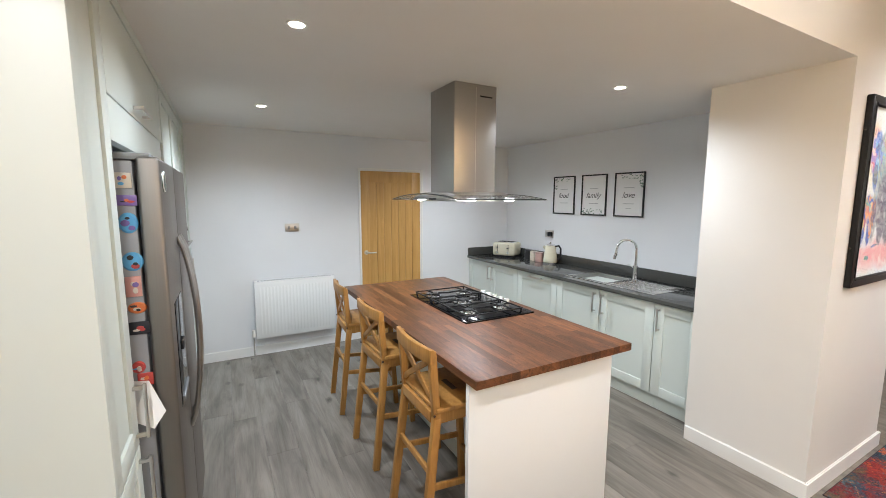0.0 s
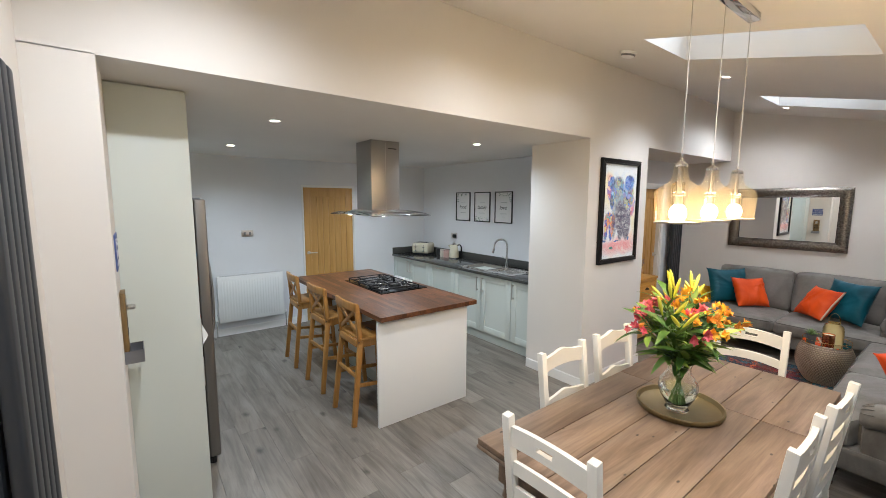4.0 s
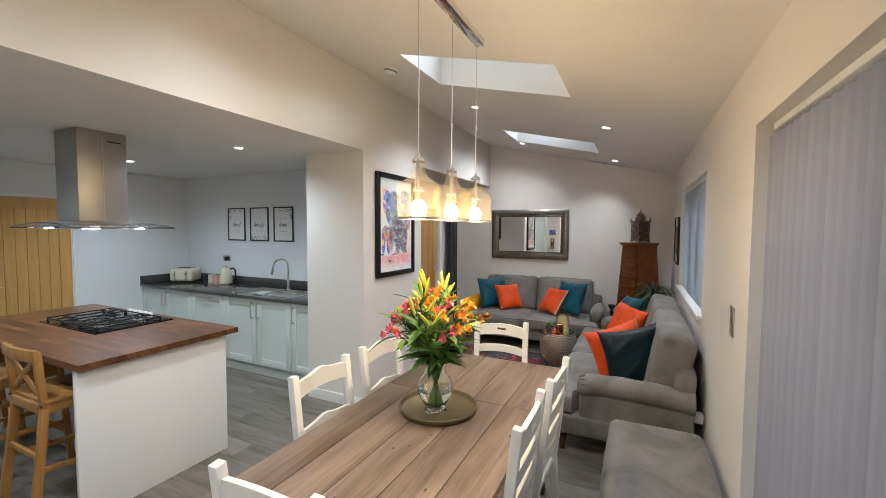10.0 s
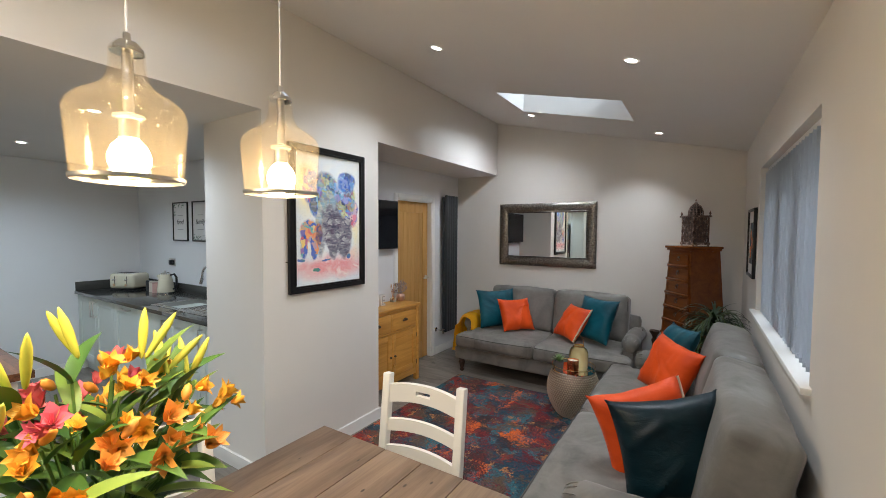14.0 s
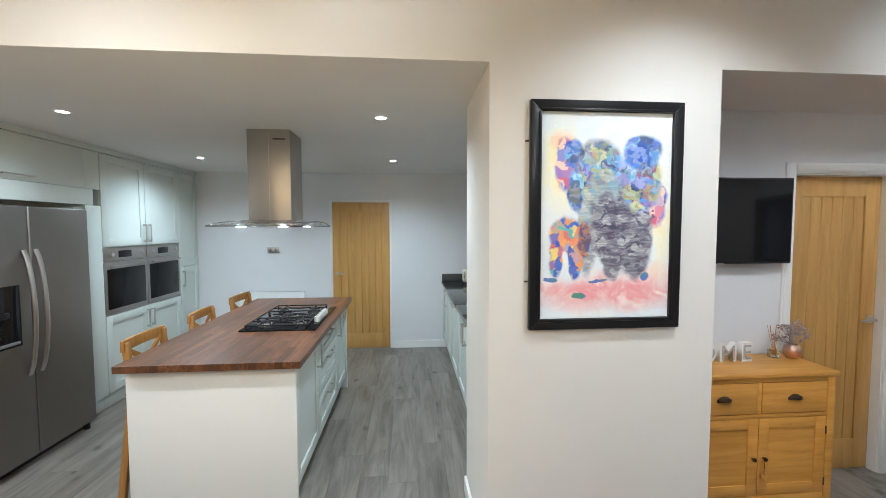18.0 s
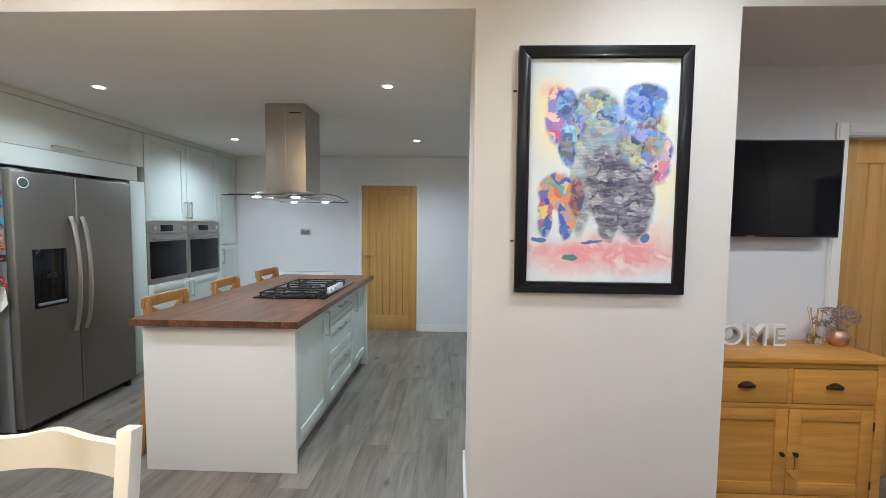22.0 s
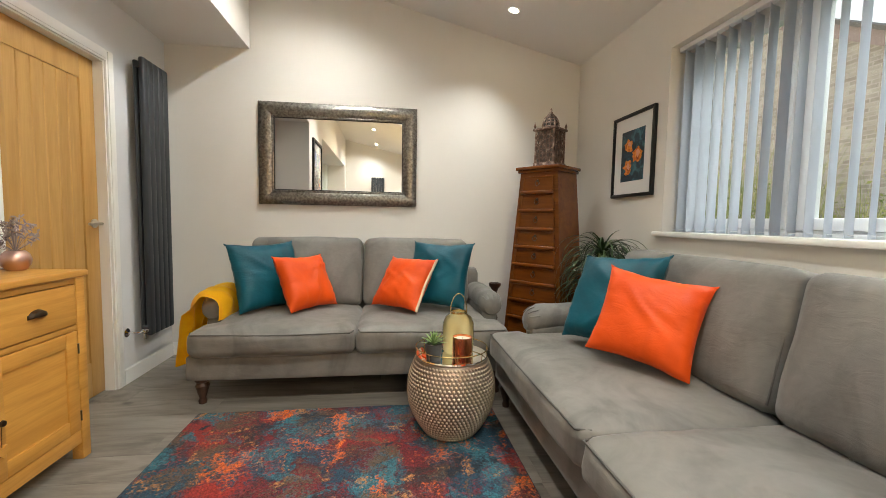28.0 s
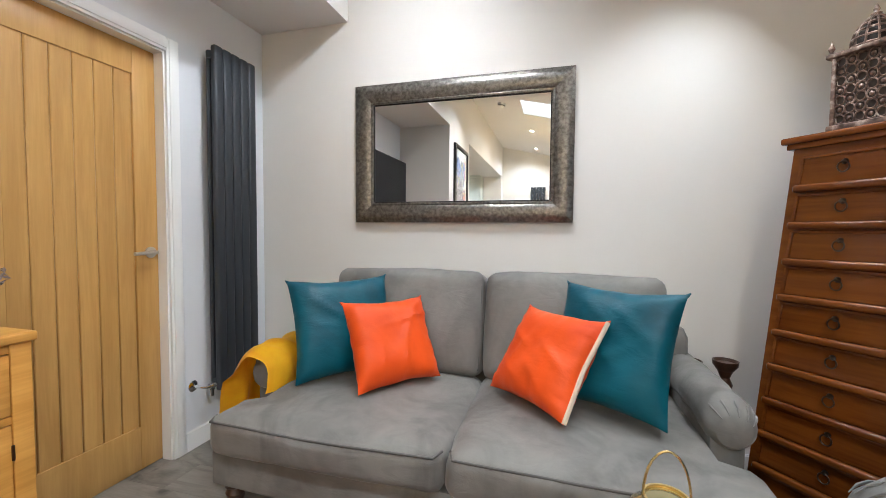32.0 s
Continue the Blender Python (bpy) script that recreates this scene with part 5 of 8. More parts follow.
def casement(name, label, x0, x1, z0, z1, y, cuts):
    """A white window in the wall that faces +y: outer frame, mullions, sashes and panes."""
    t = thing(name, label, "window", kind="structure")
    f = 0.055
    for bx in ((x0, x0 + f, z0, z1), (x1 - f, x1, z0, z1)):
        part("window_frame", box(bx[0], bx[1], y - 0.06, y, bx[2], bx[3], 0.004), PVC, t)
    for bz in ((z0, z0 + f), (z1 - f, z1)):
        part("window_frame", box(x0 + f, x1 - f, y - 0.06, y - 0.001, bz[0], bz[1], 0.004), PVC, t)
    span, lights = x1 - x0 - 2 * f, len(cuts) - 1
    for k in range(lights):
        a, b = x0 + f + cuts[k] * span, x0 + f + cuts[k + 1] * span
        if k:
            part("mullion", box(a - 0.03, a + 0.03, y - 0.06, y - 0.002, z0 + f, z1 - f, 0.004), PVC, t)
        lo, hi = a + (0.03 if k else 0), b - (0.03 if k < lights - 1 else 0)
        s = 0.05
        bm = box(lo, lo + s, y - 0.05, y + 0.012, z0 + f, z1 - f, 0.006)
        box(hi - s, hi, y - 0.05, y + 0.012, z0 + f, z1 - f, 0.006, bm=bm)
        box(lo + s - 0.004, hi - s + 0.004, y - 0.05, y + 0.011, z0 + f, z0 + f + s, 0.006, bm=bm)
        box(lo + s - 0.004, hi - s + 0.004, y - 0.05, y + 0.011, z1 - f - s, z1 - f, 0.006, bm=bm)
        sash = part("sash", bm, PVC, t)
        p = part("pane", box(lo + s, hi - s, y - 0.025, y - 0.019, z0 + f + s, z1 - f - s), PANE, sash)
        p.visible_shadow = False
        bm = bar((lo + 0.022, y + 0.03, (z0 + z1) / 2 - 0.05), (lo + 0.022, y + 0.03, (z0 + z1) / 2 + 0.06), 0.016, 0.012, (0, 1, 0), 0.003)
        bar((lo + 0.022, y + 0.01, (z0 + z1) / 2 + 0.05), (lo + 0.022, y + 0.034, (z0 + z1) / 2 + 0.05), 0.02, 0.02, (0, 0, 1), 0.003, bm)
        part("window_handle", bm, BLACK_SATIN, sash, "black window handle")
    return t


casement("window_1", "white casement window onto the garden behind vertical blinds", WINDOW[0], WINDOW[1], WINDOW[2] + 0.0, WINDOW[3], Y_SOUTH - 0.12, (0.0, 0.318, 0.636, 1.0))
sill = struct("window_sill", box(WINDOW[0] - 0.045, WINDOW[1] + 0.05, Y_SOUTH - 0.11, Y_SOUTH + 0.035, WINDOW[2] - 0.001, WINDOW[2] + 0.027, 0.006), TRIM, "white window board", True)
casement("patio_door", "white sliding patio door behind closed vertical blinds", PATIO[0], PATIO[1], 0.0, PATIO[3], Y_SOUTH - 0.16, (0.0, 0.5, 1.0))


def vertical_blind(name, label, x0, x1, z0, z1, y, pitch, width, turn, jitter, fabric, drop=0.03):
    """A head rail with hanging fabric slats, each a little bowed, joined at the foot by a fine chain."""
    t = thing(name, label, "blind")
    part("head_rail", box(x0, x1, y - 0.02, y + 0.02, z1 - 0.03, z1 - 0.002, 0.004), PVC, t)
    bm = bmesh.new()
    n, grid = 6, []
    for k in range(n + 1):
        u = (k / n - 0.5) * width
        bow = 0.006 * (1 - (2 * k / n - 1) ** 2)
        grid.append([bm.verts.new((u, bow + off, zz)) for off, zz in ((0.0, z0), (0.0, z1 - drop), (-0.0014, z1 - drop), (-0.0014, z0))])
    for a, b in zip(grid, grid[1:]):
        for j in range(4):
            bm.faces.new((a[j], a[(j + 1) % 4], b[(j + 1) % 4], b[j]))
    bm.faces.new(grid[0][::-1])
    bm.faces.new(grid[-1])
    bmesh.ops.recalc_face_normals(bm, faces=bm.faces[:])
    box(-width / 2 + 0.004, width / 2 - 0.004, -0.004, -0.0016, z0, z0 + 0.022, 0, bm=bm)
    me = bpy.data.meshes.new("slat")
    bm.to_mesh(me)
    bm.free()
    me.materials.append(fabric)
    r = random.Random(3)
    x = x0 + pitch / 2
    while x < x1:
        share("slat", me, t, pose(x, y, 0, 0, 0, turn + r.uniform(-jitter, jitter)))
        x += pitch
    part("bottom_chain", rod((x0 + 0.02, y + 0.02, z0 + 0.012), (x1 - 0.02, y + 0.02, z0 + 0.012), 0.0012, seg=6), PVC, t)
    return t


vertical_blind("vertical_blind", "white fabric vertical blind, slats turned open over the window", WINDOW[0] + 0.02, WINDOW[1] - 0.012, WINDOW[2] + 0.03, WINDOW[3], Y_SOUTH - 0.062, 0.072, 0.089, -69, 4, BLIND, 0.045)
vertical_blind("vertical_blind", "pale grey fabric vertical blind closed over the patio door", PATIO[0] + 0.03, PATIO[1] - 0.02, 0.03, PATIO[3], Y_SOUTH - 0.075, 0.076, 0.089, 42, 5.0, BLIND_GREY, 0.052)


def roof_window(x0, x1):
    t = thing("roof_window", "white framed roof window showing pale sky", "window", kind="structure")
    c, d_ = SKY_Y
    zz = lambda y, h: slope_z(y) + h
    bm = bmesh.new()
    f = 0.045
    for a, b in ((x0, x0 + f), (x1 - f, x1)):
        prism([(c, zz(c, 0.27)), (d_, zz(d_, 0.27)), (d_, zz(d_, 0.31)), (c, zz(c, 0.31))], b - a, "yz", a, bm)
    for y0, y1 in ((c, c + f), (d_ - f, d_)):
        prism([(y0, zz(y0, 0.27)), (y1, zz(y1, 0.27)), (y1, zz(y1, 0.31)), (y0, zz(y0, 0.31))], x1 - x0 - 2 * f, "yz", x0 + f, bm)
    part("window_frame", bm, PVC, t)
    p = part("pane", prism([(c + f, zz(c + f, 0.285)), (d_ - f, zz(d_ - f, 0.285)), (d_ - f, zz(d_ - f, 0.291)), (c + f, zz(c + f, 0.291))], x1 - x0 - 2 * f, "yz", x0 + f), PANE, t)
    p.visible_shadow = False


for a, b in SKY:
    roof_window(a, b)
    # the pale sky's light, standing in each roof window's opening
    sk_d = bpy.data.lights.new("sky_panel", "AREA")
    sk_d.shape, sk_d.size, sk_d.size_y, sk_d.energy, sk_d.color = "RECTANGLE", b - a - 0.1, 0.97, 0.7, (0.68, 0.84, 1.0)
    sk_o = new("sky_panel", sk_d)
    sk_o.matrix_world = pose((a + b) / 2, sum(SKY_Y) / 2, slope_z(sum(SKY_Y) / 2) + 0.265, tilt_s, 0, 0)


# added area lamp outside, above the casement: brightens the slats in the open sky's stead
day_d = bpy.data.lights.new("window_fill", "AREA")
day_d.shape, day_d.size, day_d.size_y, day_d.energy, day_d.color = "RECTANGLE", 2.6, 1.2, 75.0, (0.86, 0.93, 1.0)
day_o = new("window_fill", day_d)
day_o.matrix_world = look(((WINDOW[0] + WINDOW[1]) / 2, Y_SOUTH - 1.3, 3.9), ((WINDOW[0] + WINDOW[1]) / 2, Y_SOUTH - 0.05, 1.5))

# ---- radiators ----
def column_radiator(at, turn, width, cols, z0, z1):
    t = thing("column_radiator", "tall anthracite vertical column radiator on the wall", "radiator", at, turn, "tall radiators")
    cw = width / cols
    for k in range(cols):
        x = -width / 2 + (k + 0.5) * cw
        part("column", box(x - cw / 2 + 0.002, x + cw / 2 - 0.002, -0.115, -0.080, z0, z1, 0.012, 3), ANTHRACITE, t)
        part("column", box(x - cw / 2 + 0.006, x + cw / 2 - 0.006, -0.072, -0.045, z0 + 0.02, z1 - 0.02, 0.010, 2), ANTHRACITE, t)
    for z in (z0 + 0.05, z1 - 0.05):
        part("header_tube", box(-width / 2, width / 2, -0.09, -0.055, z - 0.02, z + 0.02, 0.006), ANTHRACITE, t)
        part("bracket", box(-0.02, 0.02, -0.056, -0.001, z - 0.012, z + 0.012, 0.003), ANTHRACITE, t)
    return t


column_radiator((6.095, Y_ALC, 0), 0, 0.295, 5, 0.285, 2.09)
column_radiator((X_WEST - 0.036, 0.21, 0), 90, 0.32, 5, 0.285, 2.13)
valve = thing("radiator_valve", "chrome angled radiator valve on a round wall rose", "valve", (5.885, Y_ALC, 0.325))
part("rose", moved(lathe([(0.0, 0.0), (0.030, 0.0), (0.029, 0.004), (0.018, 0.012), (0.0, 0.013)], 24), pose(0, -0.001, 0, 90)), CHROME, valve)
part("pipe", tube([(0, -0.008, 0), (0, -0.070, 0), (0.008, -0.084, 0), (0.024, -0.088, 0)], 0.0085, 12), CHROME, valve)
part("body", moved(lathe([(0.0, 0.0), (0.013, 0.0), (0.017, 0.006), (0.017, 0.030), (0.012, 0.036), (0.012, 0.075), (0.0, 0.076)], 20), pose(0.020, -0.088, 0, 0, 90, 0)), CHROME, valve)
part("cap", rod((0.036, -0.088, -0.016), (0.036, -0.088, -0.052), 0.014, 0.012, 16), CHROME, valve)


def panel_radiator():
    t = thing("panel_radiator", "white convector panel radiator on the kitchen wall", "radiator", (0.87, Y_NORTH, 0))
    w, z0, z1 = 0.405, 0.20, 0.805
    part("back_panel", box(-w, w, -0.045, -0.03, z0 + 0.01, z1 - 0.02, 0.004), RAD_WHITE, t)
    front = part("front_panel", box(-w, w, -0.10, -0.085, z0, z1 - 0.004, 0.006), RAD_WHITE, t)
    k = -w + 0.05
    while k < w - 0.03:
        part("rib", box(k - 0.009, k + 0.009, -0.1012, -0.098, z0 + 0.05, z1 - 0.06, 0.0025, 2), RAD_WHITE, front)
        k += 0.0333
    bm = box(-w - 0.002, w + 0.002, -0.102, -0.03, z1 - 0.004, z1 + 0.004, 0.002)
    part("top_grille", bm, RAD_WHITE, t)
    for k in range(26):
        u = -w + 0.03 + k * 0.0306
        part("grille_slot", box(u, u + 0.018, -0.09, -0.045, z1 + 0.003, z1 + 0.0046), GREY_PLASTIC, t)
    for s in (-1, 1):
        part("side_cover", box(s * w - 0.003, s * w + 0.003, -0.10, -0.03, z0, z1, 0.001), RAD_WHITE, t)
    part("pipe", rod((-w - 0.03, -0.06, 0.0), (-w - 0.03, -0.06, 0.24), 0.0075, seg=10), CHROME, t)
    part("pipe", rod((w + 0.03, -0.06, 0.0), (w + 0.03, -0.06, 0.24), 0.0075, seg=10), CHROME, t)
    part("valve", rod((-w - 0.03, -0.06, 0.22), (-w - 0.03, -0.06, 0.29), 0.016, seg=16), TRIM, t)
    part("valve", rod((w + 0.03, -0.06, 0.22), (w + 0.03, -0.06, 0.25), 0.014, seg=16), TRIM, t)
    part("bracket", box(-0.25, -0.21, -0.031, -0.001, z0 + 0.1, z1 - 0.1), RAD_WHITE, t)
    part("bracket", box(0.21, 0.25, -0.031, -0.001, z0 + 0.1, z1 - 0.1), RAD_WHITE, t)


panel_radiator()


# ---- dining table ----
TX0, TX1, TY0, TY1, TZ = 0.79, 2.65, -0.83, 0.045, 0.78


def dining_table():
    t = thing("dining_table", "rustic brown plank dining table with an extending leaf", "table")
    mid = 1.95
    rows = 5
    pw = (TY1 - TY0 - 0.012) / rows
    for a, b in ((TX0 + 0.006, mid - 0.0012), (mid + 0.0012, TX1 - 0.006)):
        for k in range(rows):
            y = TY0 + 0.006 + k * pw
            part("plank", box(a, b, y + 0.0015, y + pw - 0.0015, TZ - 0.028, TZ, 0.0022, 2), TABLE_WOOD, t)
    part("moulded_edge", box(TX0, TX1, TY0, TY1, TZ - 0.046, TZ - 0.0285, 0.008, 3), TABLE_WOOD, t)
    i = 0.075
    for y0, y1 in ((TY0 + i, TY0 + i + 0.025), (TY1 - i - 0.025, TY1 - i)):
        part("apron", box(TX0 + 0.16, TX1 - 0.16, y0, y1, TZ - 0.15, TZ - 0.046, 0.002), TABLE_WOOD, t)
    for x0, x1 in ((TX0 + i, TX0 + i + 0.025), (TX1 - i - 0.025, TX1 - i)):
        part("apron", box(x0, x1, TY0 + 0.16, TY1 - 0.16, TZ - 0.15, TZ - 0.046, 0.002), TABLE_WOOD, t)
    for lx in (TX0 + 0.115, TX1 - 0.115):
        for ly in (TY0 + 0.115, TY1 - 0.115):
            bm = box(lx - 0.045, lx + 0.045, ly - 0.045, ly + 0.045, TZ - 0.19, TZ - 0.046, 0.004)
            lathe([(0.0, 0.0), (0.030, 0.0), (0.036, 0.03), (0.027, 0.07), (0.040, 0.16), (0.046, 0.30), (0.040, 0.42), (0.030, 0.50), (0.044, 0.53), (0.036, 0.56), (0.044, 0.592), (0.0, 0.592)], 24, (lx, ly, 0), bm)
            part("leg", bm, TABLE_WOOD, t)
    return t


dining_table()


def slotted_rail(y0, y1, z0, z1, rise, thick, x, bow, slot):
    """An arched rail with a hand hole cut through it; slot gives the hole's half width, foot and head."""
    half_w, s0, s1 = slot
    at = lambda y: (lambda u: (x - bow * (1 - u * u), rise * (1 - u * u)))(2 * (y - y0) / (y1 - y0) - 1)
    bm = bmesh.new()
    runs = [(y0, -half_w, z0, z1, 1), (half_w, y1, z0, z1, 1), (-half_w, half_w, z0, s0, 0), (-half_w, half_w, s1, z1, 2)]
    for ya, yb, za, zb, kind in runs:
        rows = []
        for k in range(7):
            y = ya + (yb - ya) * k / 6
            xb, arch = at(y)
            lo, hi = za + (0 if kind == 2 else arch), zb + (0 if kind == 0 else arch)
            rows.append([bm.verts.new(p) for p in ((xb - thick / 2, y, lo), (xb + thick / 2, y, lo), (xb + thick / 2, y, hi), (xb - thick / 2, y, hi))])
        for a, b in zip(rows, rows[1:]):
            for j in range(4):
                bm.faces.new((a[j], a[(j + 1) % 4], b[(j + 1) % 4], b[j]))
        bm.faces.new(rows[0])
        bm.faces.new(rows[-1][::-1])
    bmesh.ops.remove_doubles(bm, verts=bm.verts[:], dist=0.0002)
    return bm


def arched_rail(y0, y1, z0, z1, rise, thick, x, bow, shape=None, n=16):
    """A chair rail between posts, arched upward and bowed back; shape(u) adds to its upper edge."""
    bm = bmesh.new()
    rows = []
    for k in range(n + 1):
        u = 2 * k / n - 1
        y = y0 + (y1 - y0) * k / n
        arch = rise * (1 - u * u)
        xb = x - bow * (1 - u * u)
        up = shape(u) if shape else 0.0
        zb, zt = z0 + arch, z1 + arch + up
        rows.append([bm.verts.new(p) for p in ((xb - thick / 2, y, zb), (xb + thick / 2, y, zb), (xb + thick / 2, y, zt), (xb - thick / 2, y, zt))])
    for a, b in zip(rows, rows[1:]):
        for j in range(4):
            bm.faces.new((a[j], a[(j + 1) % 4], b[(j + 1) % 4], b[j]))
    bm.faces.new(rows[0])
    bm.faces.new(rows[-1][::-1])
    return bm


def chair_base(t):
    for sy in (-1, 1):
        y = sy * 0.178
        bm = bar((-0.215, y, 0.0), (-0.185, y, 0.46), 0.036, 0.042, (1, 0, 0), 0.004)
        bar((-0.185, y, 0.45), (-0.247, y, 1.005), 0.036, 0.036, (1, 0, 0), 0.004, bm)
        part("back_post", bm, CHAIR_WHITE, t)
        part("front_leg", bar((0.19, y * 1.05, 0.0), (0.185, y * 1.05, 0.43), 0.04, 0.04, (1, 0, 0), 0.005), CHAIR_WHITE, t)
        part("side_rail", bar((-0.17, y, 0.40), (0.17, y * 1.05, 0.40), 0.02, 0.06, (0, 0, 1), 0.003), CHAIR_WHITE, t)
        part("stretcher", bar((-0.2, y, 0.16), (0.18, y * 1.05, 0.16), 0.018, 0.028, (0, 0, 1), 0.003), CHAIR_WHITE, t)
    part("front_rail", bar((0.185, -0.16, 0.40), (0.185, 0.16, 0.40), 0.02, 0.06, (0, 0, 1), 0.003), CHAIR_WHITE, t)
    part("cross_stretcher", bar((-0.01, -0.172, 0.162), (-0.01, 0.172, 0.162), 0.018, 0.024, (0, 0, 1), 0.003), CHAIR_WHITE, t)
    bm = prism([(-0.19, -0.19), (0.215, -0.215), (0.215, 0.215), (-0.19, 0.19)], 0.028, "xy", 0.432, None, 0.006)
    part("seat", bm, CHAIR_WHITE, t)


def back_x(z):
    return -0.185 - 0.060 * (z - 0.45) / 0.535


def ladder_chair():
    t = thing("dining_chair", "white painted ladder-back wooden dining chair with a slotted top rail", "chair", group="chairs round the table")
    chair_base(t)
    part("top_rail", slotted_rail(-0.163, 0.163, 0.885, 0.962, 0.018, 0.020, back_x(0.93), 0.012, (0.034, 0.932, 0.952)), CHAIR_WHITE, t)
    for z in (0.765, 0.655, 0.555):
        part("slat", arched_rail(-0.163, 0.163, z, z + 0.052, 0.016, 0.016, back_x(z + 0.03), 0.012), CHAIR_WHITE, t)
    return t


def bow_chair():
    t = thing("dining_chair", "white painted wooden dining chair with shaped cupid-bow rails", "chair", group="chairs round the table")
    chair_base(t)
    crest = lambda u: 0.030 * math.exp(-(u / 0.42) ** 2) - 0.010 * math.cos(math.pi * u) - 0.012
    part("top_rail", arched_rail(-0.163, 0.163, 0.892, 0.972, 0.014, 0.020, back_x(0.94), 0.012, crest, 24), CHAIR_WHITE, t)
    part("slat", arched_rail(-0.163, 0.163, 0.680, 0.752, 0.010, 0.016, back_x(0.72), 0.012, crest, 24), CHAIR_WHITE, t)
    part("slat", arched_rail(-0.163, 0.163, 0.545, 0.60, 0.010, 0.016, back_x(0.56), 0.012), CHAIR_WHITE, t)
    return t


c1 = ladder_chair()
c1.matrix_world = pose(0.995, -0.355, 0, 0, 0, 1)
copy_thing(c1, pose(1.495, -0.645, 0, 0, 0, 90))
copy_thing(c1, pose(1.995, -0.665, 0, 0, 0, 88))
copy_thing(c1, pose(2.575, -0.372, 0, 0, 0, 183))
c2 = bow_chair()
c2.matrix_world = pose(1.508, -0.110, 0, 0, 0, -90)
copy_thing(c2, pose(2.014, -0.108, 0, 0, 0, -90))

# ---- tray, vase and flowers ----
VX, VY = 1.742, -0.368
AGED_BRASS = metal("aged_brass", (0.33, 0.26, 0.14), 0.38, (6, 6, 6))
tray = thing("round_tray", "round aged brass tray under the vase", "tray", (VX + 0.03, VY + 0.0, TZ))
part("dish", lathe([(0.0, 0.004), (0.165, 0.004), (0.178, 0.010), (0.186, 0.030), (0.192, 0.031), (0.194, 0.026), (0.186, 0.004), (0.180, 0.0), (0.0, 0.0)], 56), AGED_BRASS, tray)
VZ = TZ + 0.0045
VASE_GLASS = glass("vase_glass", (0.96, 0.99, 0.98), 0.0, 1.45)
vase = thing("glass_vase", "clear glass vase half full of water holding stems", "vase", (VX, VY, VZ))
outer = [(0.0, 0.0), (0.050, 0.0), (0.053, 0.006), (0.046, 0.018), (0.058, 0.040), (0.080, 0.080), (0.088, 0.112), (0.082, 0.145), (0.064, 0.172), (0.050, 0.196), (0.052, 0.222), (0.062, 0.245)]
inner = [(max(r - 0.004, 0.0), z) for r, z in outer[::-1][:-4]] + [(0.030, 0.022), (0.0, 0.020)]
g = part("body", lathe(outer + inner, 48), VASE_GLASS, vase)
g.visible_shadow = False
wat = part("water", lathe([(0.0, 0.0205), (0.029, 0.0225), (0.053, 0.041), (0.0755, 0.081), (0.083, 0.108), (0.0, 0.108)], 40), glass("water", (0.93, 0.97, 0.92), 0.0, 1.33), vase)
wat.visible_shadow = False

STEM = mat("green_stem", (0.10, 0.19, 0.035), 0.5)
LEAF = mat("bouquet_leaf", (0.07, 0.16, 0.03), 0.45)
link(LEAF, ramp(LEAF, obj_random(LEAF), [(0.0, (0.035, 0.10, 0.015)), (0.5, (0.09, 0.20, 0.03)), (1.0, (0.27, 0.38, 0.06))]), bsdf(LEAF).inputs["Base Color"])
BUD = mat("lily_bud", (0.62, 0.60, 0.07), 0.45)
PETALS = {}
for nm, lo, hi in (("pink", (0.62, 0.045, 0.11), (0.82, 0.17, 0.22)), ("orange", (0.82, 0.22, 0.03), (0.90, 0.40, 0.06)), ("amber", (0.82, 0.33, 0.02), (0.88, 0.46, 0.04))):
    m_ = mat("petal_" + nm, hi, 0.5)
    pv = coords(m_, (1, 1, 1))
    throat = ramp(m_, island_random(m_), [(0.0, lo), (0.55, hi), (0.86, hi), (0.92, (0.86, 0.50, 0.06)), (1.0, hi)])
    link(m_, mix(m_, noise_tex(m_, pv, 60, 3), throat, hi), bsdf(m_).inputs["Base Color"])
    bsdf(m_).inputs["Subsurface Weight"].default_value = 0.0
    PETALS[nm] = m_


def blade(length, width, droop, fold=0.25, n=7):
    """A leaf or petal along +x, arching down as it goes."""
    bm = bmesh.new()
    rows = []
    for k in range(n + 1):
        s = k / n
        w = width / 2 * math.sin(math.pi * min(1, 0.06 + 0.94 * s)) ** 0.75 * (1 - 0.25 * s)
        z = -droop * s * s
        rows.append([bm.verts.new((length * s, -w, z + fold * w)), bm.verts.new((length * s, 0, z)), bm.verts.new((length * s, w, z + fold * w))])
    for a, b in zip(rows, rows[1:]):
        bm.faces.new((a[0], a[1], b[1], b[0]))
        bm.faces.new((a[1], a[2], b[2], b[1]))
    return bm


def flower_bm(size, seed):
    """A funnel flower opening along +z, six petals with turned tips."""
    r = random.Random(seed)
    bm = bmesh.new()
    for k in range(6):
        p = blade(size, size * (0.80 if k % 2 else 0.60), size * 0.30, 0.55, 7)
        tilt = r.uniform(56, 80)
        join(bm, moved(p, pose(0, 0, 0, 0, 0, k * 60 + r.uniform(-8, 8)) @ pose(0, 0, 0, 0, -tilt, 0)))
    for k in range(5):
        a = k * 1.256
        rod((0, 0, 0), (0.25 * size * math.cos(a), 0.25 * size * math.sin(a), size * 0.85), 0.0007, bm=bm, seg=4)
    return bm


def as_mesh(name, bm, material):
    bmesh.ops.recalc_face_normals(bm, faces=bm.faces[:])
    me = bpy.data.meshes.new(name)
    bm.to_mesh(me)
    bm.free()
    me.materials.append(material)
    for p in me.polygons:
        p.use_smooth = True
    return me


